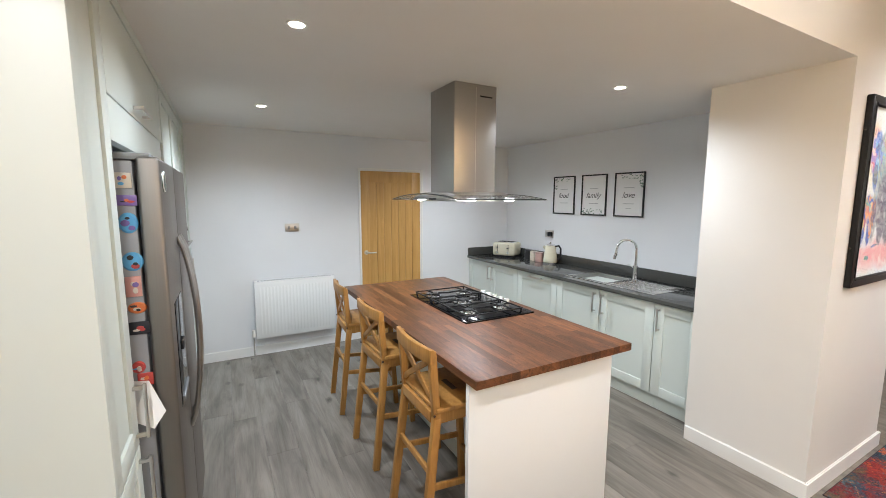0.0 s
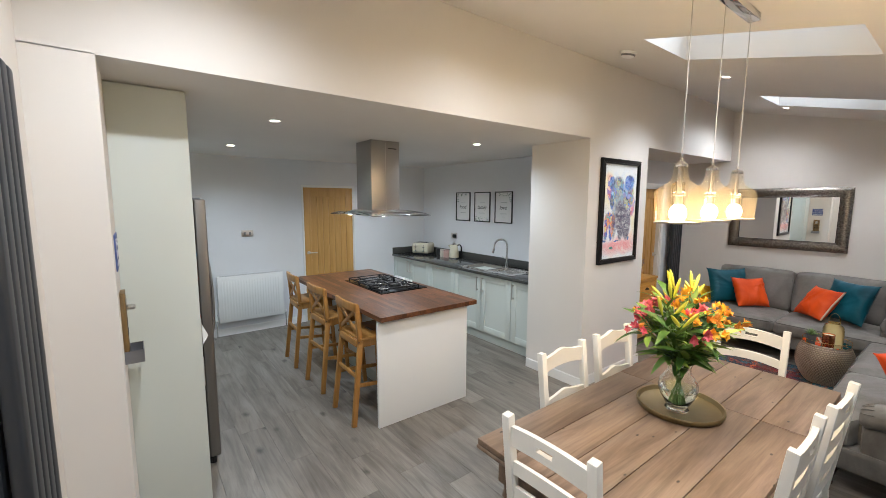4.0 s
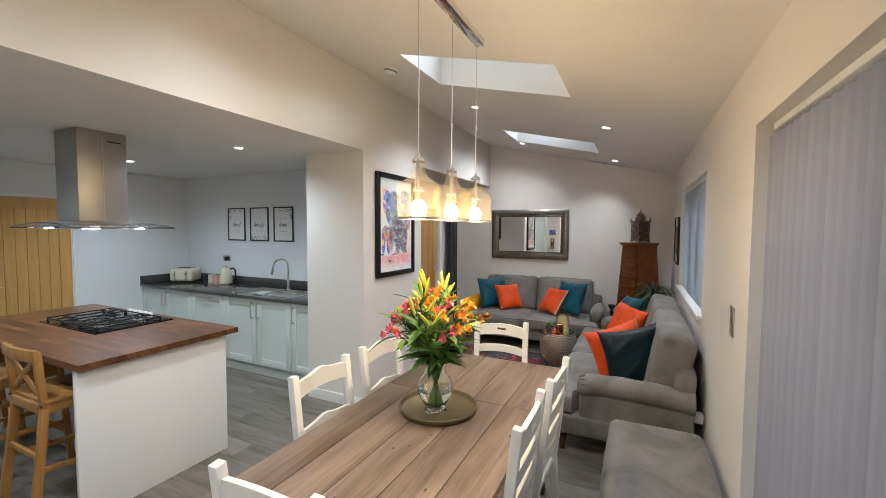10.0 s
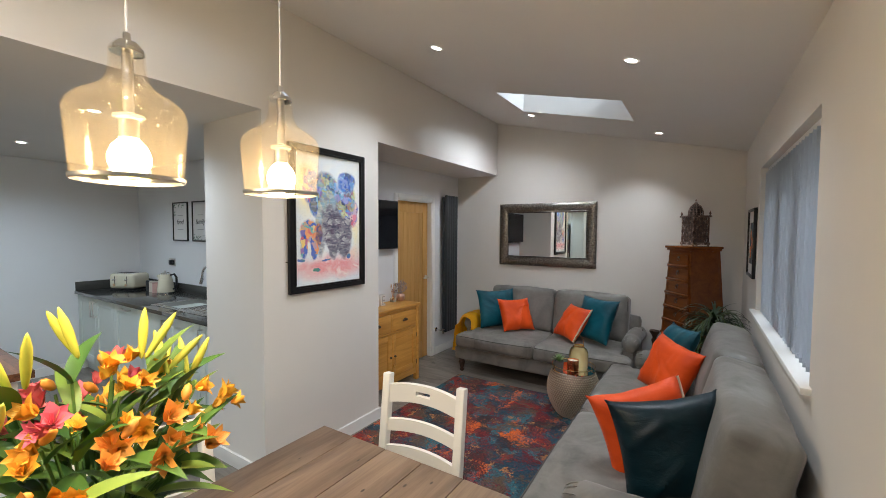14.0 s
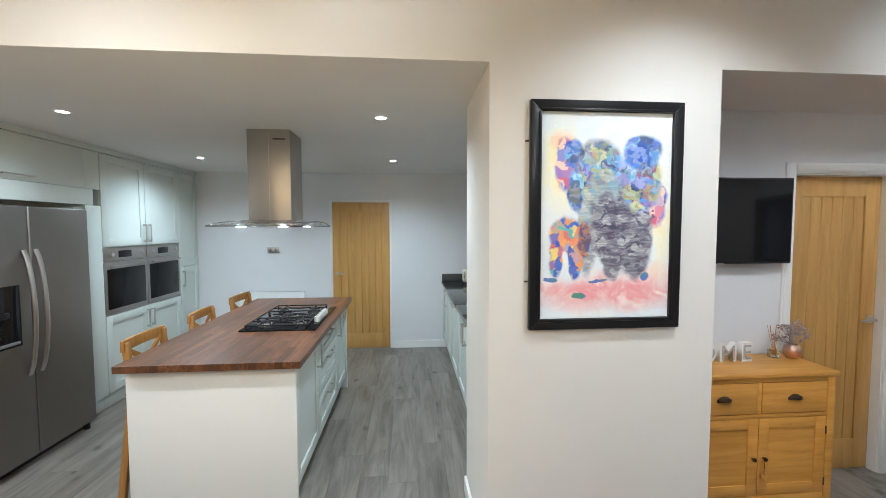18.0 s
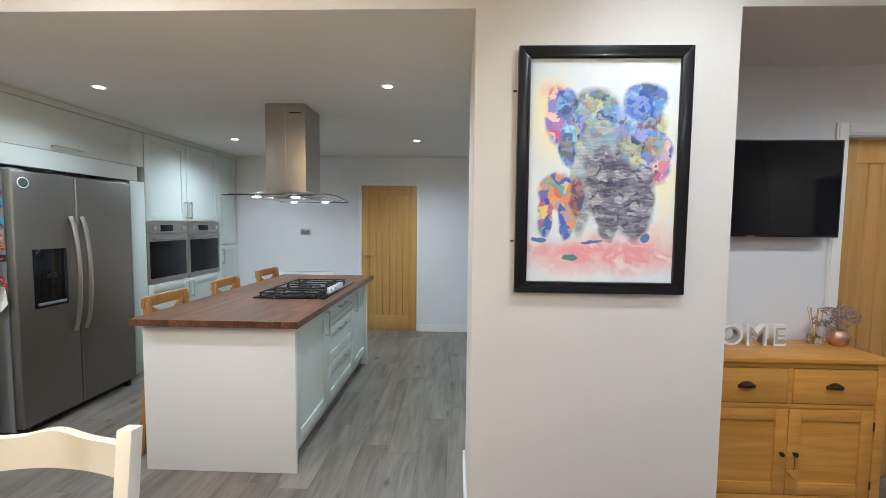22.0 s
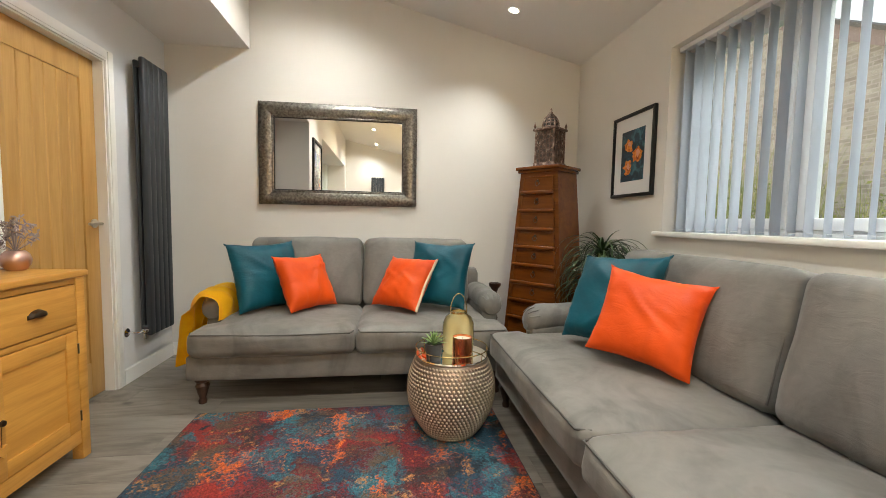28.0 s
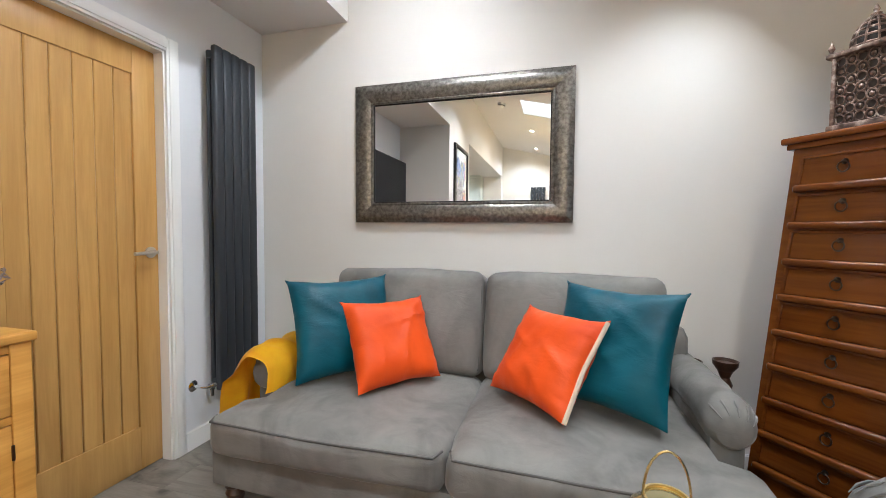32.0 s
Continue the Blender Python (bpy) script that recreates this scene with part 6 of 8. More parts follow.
def bouquet():
    t = thing("flower_bouquet", "mixed bouquet of pink and orange alstroemeria with yellow lily buds", "flowers", (VX, VY, VZ))
    r = random.Random(21)
    heads = []
    leaf_meshes = [as_mesh("leaf", blade(l, w, d_, 0.3), LEAF) for l, w, d_ in ((0.12, 0.038, 0.035), (0.14, 0.040, 0.07), (0.10, 0.032, 0.015))]
    f_meshes = {c: [as_mesh("flower", flower_bm(s, k + 3), PETALS[c]) for k, s in enumerate((0.030, 0.035, 0.040))] for c in PETALS}
    bud_bm = lathe([(0.0, 0.0), (0.004, 0.006), (0.0065, 0.026), (0.0085, 0.052), (0.0075, 0.078), (0.0035, 0.098), (0.0, 0.106)], 10)
    bud_mesh = as_mesh("lily_bud", bud_bm, BUD)
    small_bud = as_mesh("flower_bud", lathe([(0.0, 0.0), (0.006, 0.004), (0.010, 0.018), (0.007, 0.030), (0.0, 0.036)], 8), PETALS["orange"])

    def leaf_at(p, az, pitch):
        share("leaf", r.choice(leaf_meshes), t, Matrix.Translation(p) @ pose(0, 0, 0, r.uniform(-25, 25), -pitch, az))

    stems = bmesh.new()
    # the stems' feet cross in the water and their heads spread to a dome
    count = 34
    for k in range(count):
        az = 137.5 * k + r.uniform(-14, 14)
        spread = math.sqrt((k + 0.5) / count)
        rr = 0.225 * spread * r.uniform(0.85, 1.1)
        a = radians(az)
        head = Vector((rr * math.cos(a) + 0.016, rr * math.sin(a) + 0.02, 0.535 - 0.135 * spread ** 2 + r.uniform(-0.03, 0.03)))
        neck = Vector((0.034 * math.cos(a) * spread, 0.034 * math.sin(a) * spread, 0.215))
        foot = Vector((-0.03 * math.cos(a), -0.03 * math.sin(a), 0.028))
        mid_p = (neck + head) / 2 + Vector((0, 0, 0.035 * spread))
        tube([foot, neck, mid_p, head], 0.0026, 5, stems)
        for j in range(6):
            s = 0.06 + 0.15 * j + r.uniform(-0.05, 0.08)
            p = neck.lerp(mid_p, min(1, s * 2)) if s < 0.5 else mid_p.lerp(head, (s - 0.5) * 2)
            leaf_at(p, az + r.uniform(-80, 80), r.uniform(5, 62))
        heads.append((head, az, spread))
    part("greenery", stems, STEM, t, "green cut stems")
    for k in range(9):
        az = k * 40.0 + r.uniform(-10, 10)
        a = radians(az)
        leaf_at(Vector((0.045 * math.cos(a), 0.045 * math.sin(a), 0.255 + r.uniform(0, 0.04))), az, r.uniform(-12, 25))
    for k, (h, az, spread) in enumerate(heads):
        a = radians(az)
        if k % 4 == 1 and spread < 0.95:
            for j in range(2):
                sh = share("lily_bud", bud_mesh, t, Matrix.Translation(h + Vector((r.uniform(-0.02, 0.02), r.uniform(-0.02, 0.02), 0.045))) @ pose(0, 0, 0, 0, 8 + 34 * spread + r.uniform(-12, 16), az + 70 * j + r.uniform(-30, 30)))
            leaf_at(h, az + 60, 60)
            leaf_at(h, az - 60, 50)
            continue
        kind = "pink" if (math.cos(a - 2.3) > -0.35 and k % 4) or (spread < 0.6 and k % 2) else ("orange" if k % 2 else "amber")
        for j in range(3):
            off = Vector((r.uniform(-0.035, 0.035), r.uniform(-0.035, 0.035), r.uniform(-0.02, 0.03)))
            share("flower", r.choice(f_meshes[kind]), t, Matrix.Translation(h + off) @ pose(0, 0, 0, 0, 25 + 55 * spread + r.uniform(-20, 20), az + r.uniform(-50, 50)))
        if k % 3 == 0:
            share("flower_bud", small_bud, t, Matrix.Translation(h + Vector((0, 0, 0.01))) @ pose(0, 0, 0, 0, 40, az + 90))
    return t


bouquet()


# ---- sofas ----
SOFA = velvet("grey_velvet", (0.190, 0.181, 0.166), (0.118, 0.112, 0.102), 0.65, 0.22)
PIPING = mat("sofa_piping", (0.092, 0.087, 0.080), 0.85)


def turned_leg(x, y, h):
    return lathe([(0.0, 0.0), (0.021, 0.0), (0.024, 0.018), (0.018, 0.034), (0.029, 0.070), (0.039, 0.108), (0.029, 0.126), (0.041, 0.136), (0.041, h), (0.0, h)], 18, (x, y, 0))


def sofa(label, width, group, seed, reach):
    """A roll-arm sofa, its back along local y = 0 and its front along y = -0.98."""
    t = thing("sofa", label, "sofa", group=group)
    w, d_ = width / 2, 0.98
    arm = 0.15
    part("base", puff(-w + 0.03, w - 0.03, -d_ + 0.045, -0.05, 0.145, 0.295, 0.02, 0.0, 0, 0.002, 8, seed), SOFA, t)
    back = puff(-w + 0.06, w - 0.06, -0.20, -0.05, 0.20, 0.72, 0.06, 0.0, 0, 0.003, 8, seed)
    for v in back.verts:
        v.co.y += 0.05 * (v.co.z - 0.2) / 0.52
    part("back_frame", back, SOFA, t)
    inner = w - arm - 0.028
    for s in (-1, 1):
        # seat: wraps a little in front of the arm
        x0, x1 = sorted((s * 0.002, s * (w - 0.05)))
        c = puff(x0, x1, -d_, -0.22, 0.285, 0.445, 0.05, 0.034, 0.0, 0.011, 22, seed + s)
        # notch the outer rear so that the arm stands behind the front of the cushion
        for v in c.verts:
            if v.co.y > -d_ + 0.19 and abs(v.co.x) > inner:
                v.co.x = s * (inner + 0.2 * (abs(v.co.x) - inner))
        c_pts = [v.co.copy() for v in c.verts]
        cush = part("seat_cushion", c, SOFA, t)
        edge = []
        for k in range(15):
            ex = x0 + 0.03 + (x1 - x0 - 0.06) * k / 14
            near = [q for q in c_pts if abs(q.x - ex) < 0.04]
            top = max(near, key=lambda q: q.z - q.y)
            edge.append((ex, top.y - 0.001, top.z + 0.001))
        mean_y, mean_z = sum(p[1] for p in edge) / 15, sum(p[2] for p in edge) / 15
        soft = []
        for k, p in enumerate(edge):
            nb = edge[max(0, k - 3):k + 4]
            soft.append((p[0], sum(q[1] for q in nb) / len(nb) * 0.6 + mean_y * 0.4 - 0.002, sum(q[2] for q in nb) / len(nb) * 0.6 + mean_z * 0.4 - 0.001))
        part("piping", tube([(x0 + 0.012, soft[0][1] + 0.05, soft[0][2])] + soft + [(x1 - 0.012, soft[-1][1] + 0.05, soft[-1][2])], 0.0042, 8), PIPING, cush)
        bx0, bx1 = sorted((s * 0.006, s * (inner + 0.005)))
        b = puff(bx0, bx1, -0.115, 0.125, -0.255, 0.255, 0.050, 0.012, 0, 0.0075, 20, seed + 2 * s)
        for v in b.verts:
            v.co.y -= 0.035 * (1 - ((v.co.x - (bx0 + bx1) / 2) / ((bx1 - bx0) / 2)) ** 2) * (1 - (v.co.z / 0.255) ** 2) * (1 if v.co.y < 0 else 0)
        moved(b, pose(0, -0.170, 0.675, -12))
        bc = part("back_cushion", b, SOFA, t)
        ring = []
        for u, v in ((-1, -0.9), (-1, 0.75), (-0.9, 0.97), (0.9, 0.97), (1, 0.75), (1, -0.9)):
            ring.append(pose(0, -0.170, 0.675, -12) @ Vector(((bx0 + bx1) / 2 + u * ((bx1 - bx0) / 2 - 0.012), -0.090, v * 0.242)))
        part("piping", tube(ring, 0.0045, 8), PIPING, bc)
        # arm: panel, roll and its scooped front
        ax = s * (w - arm / 2 - 0.028)
        part("arm_panel", puff(ax - 0.058, ax + 0.058, -reach - 0.055, -0.03, 0.17, 0.512, 0.03, 0.0, 0, 0.003, 8, seed), SOFA, t)
        roll = bmesh.new()
        n, seg, rings = 18, 20, []
        for k in range(n + 1):
            q = k / n
            if q < 0.78:
                y = -0.03 - q / 0.78 * (reach - 0.03)
                zc, r = 0.512 + 0.02 * math.sin(q * 3.0), 0.078
            else:
                a = (q - 0.78) / 0.22 * math.pi / 2
                y, zc, r = -reach - 0.075 * math.sin(a), 0.514 - 0.012 * (1 - math.cos(a)), 0.078 * max(math.cos(a), 0.02) ** 0.5
            rr = r * (1 + 0.03 * math.sin(9 * q * 3))
            rings.append([roll.verts.new((ax + s * 0.012 + rr * math.cos(2 * math.pi * j / seg) * 1.05, y, zc + rr * math.sin(2 * math.pi * j / seg))) for j in range(seg)])
        for a_, b_ in zip(rings, rings[1:]):
            for j in range(seg):
                roll.faces.new((a_[j], a_[(j + 1) % seg], b_[(j + 1) % seg], b_[j]))
        roll.faces.new(rings[0])
        roll.faces.new(rings[-1][::-1])
        arm_ = part("arm_roll", roll, SOFA, t)
        for k in range(5):
            a = radians(28 + 26 * k)
            c_, s_ = math.cos(a), math.sin(a)
            fold = [(ax + s * 0.012 + 0.0825 * f_ * c_ * 1.05, -reach - 0.060 + 0.062 * (1 - (1 - g_) ** 2) - 0.012, 0.513 + 0.0805 * f_ * s_) for f_, g_ in ((0.62, 0.0), (0.86, 0.22), (0.975, 0.55), (1.0, 1.0), (0.995, 1.5))]
            part("arm_pleat", tube(fold, [0.001, 0.0035, 0.004, 0.003, 0.001], 6), SOFA, arm_)
    for lx in (-w + 0.10, w - 0.10):
        for ly in (-d_ + 0.10, -0.12):
            part("leg", turned_leg(lx, ly, 0.16), DARK_WOOD, t, "dark turned wooden leg")
    return t


s1 = sofa("grey velvet two-seater roll-arm sofa against the end wall", 1.95, "grey sofas", 1.0, 0.64)
s1.matrix_world = pose(6.405, 0.125, 0, 0, 0, -90)
s2 = sofa("grey velvet roll-arm sofa under the window", 2.38, "grey sofas", 6.0, 0.705)
s2.matrix_world = pose(4.225, -1.635, 0, 0, 0, 180)
otto = thing("footstool", "grey velvet upholstered footstool beside the sofa", "footstool")
part("cushion_top", puff(1.98, 2.89, -1.63, -1.10, 0.20, 0.43, 0.05, 0.012, 0, 0.004, 14, 4.0), SOFA, otto)
part("base", puff(2.01, 2.86, -1.61, -1.125, 0.10, 0.21, 0.015, 0, 0, 0.002, 6, 2.0), SOFA, otto)
for lx in (2.08, 2.79):
    for ly in (-1.55, -1.18):
        part("leg", rod((lx, ly, 0.0), (lx, ly, 0.11), 0.018, 0.026, 16), DARK_WOOD, otto, "dark wooden foot")

TEAL = velvet("teal_velvet", (0.001, 0.090, 0.130), (0.0005, 0.046, 0.070), 0.45, 0.03, 2.2)
bsdf(TEAL).inputs["Specular IOR Level"].default_value = 0.2
DEEP_TEAL = velvet("deep_teal_velvet", (0.001, 0.017, 0.026), (0.0006, 0.008, 0.013), 0.4, 0.0, 2.2)
ORANGE = velvet("orange_velvet", (0.76, 0.086, 0.008), (0.66, 0.062, 0.006), 0.5, 0.06, 2.2)
for m_ in (TEAL, DEEP_TEAL, ORANGE):
    bsdf(m_).inputs["Specular IOR Level"].default_value = 0.3
LACE = mat("lace_trim", (0.62, 0.50, 0.38), 0.9)


def lean(centre, across, up):
    """A pose from a cushion's middle and the run of its lower and side edges."""
    x, z = Vector(across).normalized(), Vector(up)
    z = (z - x * z.dot(x)).normalized()
    y = z.cross(x)
    m = Matrix((x, y, z)).transposed().to_4x4()
    m.translation = centre
    return m


def scatter(label, w, h, t_, material, m, seed, trim=None):
    c = thing("scatter_cushion", label, "cushion", group="scatter cushions")
    c.matrix_world = m
    part("cover", throw_cushion(w, h, t_, seed), material, c)
    ring = []
    for u, v in [(-1, -1), (0, -1), (1, -1), (1, 0), (1, 1), (0, 1), (-1, 1), (-1, 0)]:
        pin = 0.915 if 0 in (u, v) else 0.985
        ring.append((u * w / 2 * (pin if v == 0 else 0.985), 0.0, v * h / 2 * (pin if u == 0 else 0.985)))
    if trim:
        part("trim", tube([ring[2], ring[3], ring[4]], 0.009, 7), LACE, c, "pale woven edging")
    for u in (-1, 1):
        part("corner", rod((u * w * 0.485, 0, h * 0.485), (u * w * 0.512, 0, h * 0.512), 0.008, 0.002, 8), material, c)
    return c


scatter("large teal velvet scatter cushion on the sofa", 0.48, 0.46, 0.15, TEAL, lean((5.933, 0.750, 0.693), (0.726, -0.687, 0.013), (0.226, 0.256, 0.940)), 1.0)
scatter("small orange velvet scatter cushion with pale edging", 0.41, 0.385, 0.14, ORANGE, lean((5.884, 0.485, 0.654), (0.805, -0.592, -0.023), (0.286, 0.353, 0.891)), 2.0)
scatter("small orange velvet scatter cushion with pale edging", 0.42, 0.39, 0.14, ORANGE, lean((5.849, -0.170, 0.653), (-0.716, -0.697, 0.025), (0.404, -0.385, 0.830)), 3.0, True)
scatter("large teal velvet scatter cushion on the sofa", 0.455, 0.46, 0.15, TEAL, lean((5.841, -0.408, 0.714), (-0.518, -0.856, 0.0), (0.314, -0.190, 0.930)), 4.0)
scatter("large teal velvet scatter cushion against the sofa arm", 0.47, 0.46, 0.15, TEAL, lean((4.89, -1.145, 0.72), (-0.922, -0.379, 0.077), (0.235, -0.391, 0.890)), 5.0)
scatter("large orange velvet scatter cushion leaning on the sofa", 0.415, 0.395, 0.15, ORANGE, lean((4.626, -1.146, 0.684), (-0.764, -0.633, -0.126), (0.166, -0.381, 0.909)), 6.0)
scatter("orange velvet cushion with patterned edge at the sofa's end", 0.44, 0.42, 0.15, ORANGE, lean((3.63, -1.11, 0.665), (0.12, -0.28, 0.10), (0.09, -0.11, 0.30)), 7.0, True)
scatter("dark teal velvet cushion against the sofa arm", 0.45, 0.43, 0.17, DEEP_TEAL, lean((3.45, -1.225, 0.69), (0.14, -0.38, 0.08), (0.12, -0.11, 0.38)), 8.0)

# throw over the arm
THROW = velvet("mustard_fleece", (0.98, 0.57, 0.012), (0.90, 0.46, 0.008), 0.85, 0.2, 6.0)
throw = thing("throw_blanket", "mustard yellow fleece throw draped over the sofa arm", "blanket")
bm = bmesh.new()
n_u, n_v, grid = 26, 14, []
for i in range(n_u + 1):
    s = i / n_u
    a = radians(-70 + 250 * min(1, max(0, (s - 0.12) / 0.50)))
    cy, cz, rad = 1.026, 0.522, 0.100
    row = []
    for j in range(n_v + 1):
        q = j / n_v
        rad = 0.112 * (0.66 + 0.34 * min(1, q / 0.25)) if s < 0.62 else 0.112
        x = 5.64 + 0.37 * q + 0.02 * math.sin(s * 7 + q * 3) - 0.07 * max(0.0, s - 0.62)
        if s < 0.12:
            y, z = cy - rad * 0.95, cz - 0.02 - (0.12 - s) * 0.4
        elif s < 0.62:
            aa = math.pi - (s - 0.12) / 0.50 * math.pi
            y, z = cy + rad * math.cos(aa), cz + rad * math.sin(aa) * 1.02
        else:
            f_ = (s - 0.62) / 0.38
            y, z = cy + rad + (0.006 + 0.022 * f_) * math.sin(q * 14 + f_ * 2) + 0.03 * f_, cz - f_ * (0.30 + 0.05 * math.sin(q * 5 + 1) - 0.10 * q)
        wr = 0.020 * noise.noise(Vector((s * 5, q * 6, 2.0)))
        y += wr
        z += 0.016 * noise.noise(Vector((s * 6, q * 5, 7.0)))
        row.append(bm.verts.new((x, y, z)))
    grid.append(row)
for a, b in zip(grid, grid[1:]):
    for j in range(n_v):
        bm.faces.new((a[j], a[j + 1], b[j + 1], b[j]))
bmesh.ops.solidify(bm, geom=bm.faces[:], thickness=0.020)
part("fabric", bm, THROW, throw)

# ---- rug ----
RUG = mat("abstract_rug", (0.2, 0.1, 0.1), 0.95)
def nudge(vec, scale, amount):
    """Push a vector about by a noise of that scale."""
    j_, p_ = node(RUG, "ShaderNodeTexNoise", Scale=scale, Detail=3.0), node(RUG, "ShaderNodeVectorMath")
    p_.operation = "MULTIPLY_ADD"
    p_.inputs[1].default_value = (amount, amount, 0.0)
    link(RUG, coords(RUG), j_.inputs["Vector"])
    link(RUG, j_.outputs["Color"], p_.inputs[0])
    link(RUG, vec, p_.inputs[2])
    return p_.outputs[0]


rv = nudge(nudge(coords(RUG), 6.0, 0.30), 38.0, 0.10)
fray = noise_tex(RUG, coords(RUG), 70.0, 4, 0.75)


def rug_patch(offset, scale, lo, hi, detail=6):
    """Where a colour lies: a broad cloud whose edge frays into the pile."""
    o, f_ = node(RUG, "ShaderNodeVectorMath"), node(RUG, "ShaderNodeMath")
    o.operation, f_.operation = "ADD", "MULTIPLY_ADD"
    o.inputs[1].default_value = (offset, offset * 0.7, 0)
    f_.inputs[1].default_value = 0.34
    link(RUG, rv, o.inputs[0])
    link(RUG, fray, f_.inputs[0])
    link(RUG, noise_tex(RUG, o.outputs[0], scale, detail, 0.66), f_.inputs[2])
    return ramp(RUG, f_.outputs[0], [(lo + 0.16, (0, 0, 0)), (hi + 0.21, (1, 1, 1))])


col = ramp(RUG, noise_tex(RUG, rv, 3.4, 6, 0.68), [(0.34, (0.018, 0.020, 0.030)), (0.43, (0.058, 0.028, 0.026)), (0.50, (0.130, 0.014, 0.020)), (0.58, (0.21, 0.018, 0.026)), (0.68, (0.115, 0.060, 0.045))])
for offset, scale, lo, hi, tone in ((3.1, 2.4, 0.47, 0.51, (0.014, 0.062, 0.105)), (7.7, 4.4, 0.50, 0.55, (0.034, 0.165, 0.215)), (11.3, 4.0, 0.53, 0.57, (0.130, 0.085, 0.055)), (5.9, 3.4, 0.55, 0.59, (0.32, 0.026, 0.020)), (15.2, 3.2, 0.575, 0.605, (0.80, 0.150, 0.018)), (21.4, 7.5, 0.60, 0.63, (0.58, 0.25, 0.08)), (27.0, 6.0, 0.58, 0.63, (0.012, 0.024, 0.040))):
    col = mix(RUG, rug_patch(offset, scale, lo, hi), col, tone)
speck = noise_tex(RUG, coords(RUG), 150.0, 3, 0.7)
col = mix(RUG, 0.85, col, ramp(RUG, speck, [(0.36, (0.22, 0.22, 0.25)), (0.60, (1.18, 1.16, 1.12))]), "MULTIPLY")
link(RUG, col, bsdf(RUG).inputs["Base Color"])
bump(RUG, noise_tex(RUG, coords(RUG), 240.0, 3), 0.8, 0.004)
rug = thing("area_rug", "abstract multicoloured short-pile rug in red, blue and orange", "rug")
part("rug_body", box(3.13, 5.37, -0.66, 0.955, 0.0005, 0.011, 0.004), RUG, rug)
part("binding", box(3.125, 5.375, -0.665, 0.960, 0.0003, 0.006, 0.002), mat("rug_binding", (0.03, 0.025, 0.03), 0.9), rug, "dark bound edge")

# ---- drum table ----
GOLD = metal("hammered_champagne", (0.60, 0.50, 0.40), 0.28)
drum = thing("drum_side_table", "champagne metal drum table covered in rows of beads", "side table", (5.085, -0.388, 0))
prof = lambda z: 0.118 + 0.050 * z / 0.39 + 0.075 * math.sin(math.pi * min(1, max(0, z / 0.40))) ** 0.8
part("shell", lathe([(0.0, 0.0)] + [(prof(0.39 * k / 24), 0.39 * k / 24) for k in range(25)] + [(0.0, 0.39)], 56), metal("drum_shell", (0.38, 0.31, 0.25), 0.4), drum)
bm = bmesh.new()
verts, faces = [], []
rows_n = 22
for k in range(rows_n):
    z = 0.014 + 0.362 * k / (rows_n - 1)
    r = prof(z)
    m_n = 64
    for j in range(m_n):
        a = 2 * math.pi * (j + 0.5 * (k % 2)) / m_n
        c, s = math.cos(a), math.sin(a)
        b0 = len(verts)
        for rad, out in ((0.0085, -0.001), (0.0068, 0.0045)):
            for q in range(6):
                al = q * math.pi / 3
                u, v = rad * math.cos(al), rad * math.sin(al)
                verts.append(((r + out) * c - u * s, (r + out) * s + u * c, z + v))
        verts.append(((r + 0.0072) * c, (r + 0.0072) * s, z))
        for q in range(6):
            n = (q + 1) % 6
            faces.append((b0 + q, b0 + n, b0 + 6 + n, b0 + 6 + q))
            faces.append((b0 + 6 + q, b0 + 6 + n, b0 + 12))
me = bpy.data.meshes.new("beads")
me.from_pydata(verts, [], faces)
me.materials.append(GOLD)
for p in me.polygons:
    p.use_smooth = True
bead = new("bead_cover", me)
bead.parent = drum
tagged(bead, "rows of small round metal beads", kind="stuff")
bm.free()
part("rim", lathe([(0.166, 0.386), (0.176, 0.388), (0.176, 0.400), (0.164, 0.400)], 48, closed=True), GOLD, drum)
TRAY_MIRROR = metal("tray_mirror", (0.80, 0.78, 0.72), 0.06)
tr = thing("mirror_tray", "round mirrored tray with a thin gold gallery rail", "tray", (5.085, -0.388, 0.4005))
part("mirror_plate", lathe([(0.0, 0.006), (0.180, 0.006), (0.182, 0.0), (0.0, 0.0)], 48), TRAY_MIRROR, tr, "mirror glass base")
GILT = metal("gilt", (0.72, 0.54, 0.25), 0.22)
circ = lambda r, z, n=48: [(r * math.cos(2 * math.pi * k / n), r * math.sin(2 * math.pi * k / n), z) for k in range(n)]
part("rail", tube(circ(0.183, 0.042), 0.0028, 8, closed=True), GILT, tr, "thin gold rail")
for k in range(8):
    a = k * math.pi / 4
    part("post", rod((0.181 * math.cos(a), 0.181 * math.sin(a), 0.0), (0.183 * math.cos(a), 0.183 * math.sin(a), 0.042), 0.0022, seg=6), GILT, tr)
TOPZ = 0.407
pot = thing("succulent_pot", "grey ribbed pot with a green spiky succulent", "plant", (4.995, -0.285, TOPZ))
part("pot", lathe([(0.0, 0.0), (0.034, 0.0), (0.039, 0.035), (0.042, 0.080), (0.038, 0.080), (0.036, 0.068), (0.0, 0.068)], 28), mat("pot_grey", (0.07, 0.075, 0.08), 0.6), pot)
SUCC = mat("succulent", (0.20, 0.33, 0.12), 0.5)
sm = as_mesh("spike", blade(0.075, 0.013, 0.012, 0.6, 5), SUCC)
for k in range(30):
    share("spike", sm, pot, Matrix.Translation((0, 0, 0.068)) @ pose(0, 0, 0, 0, -(85 - 62 * (k / 30)), k * 137.5))
lamp_g = thing("glass_lantern", "amber tinted glass candle lantern with a gold wire handle", "lantern", (5.112, -0.425, TOPZ))
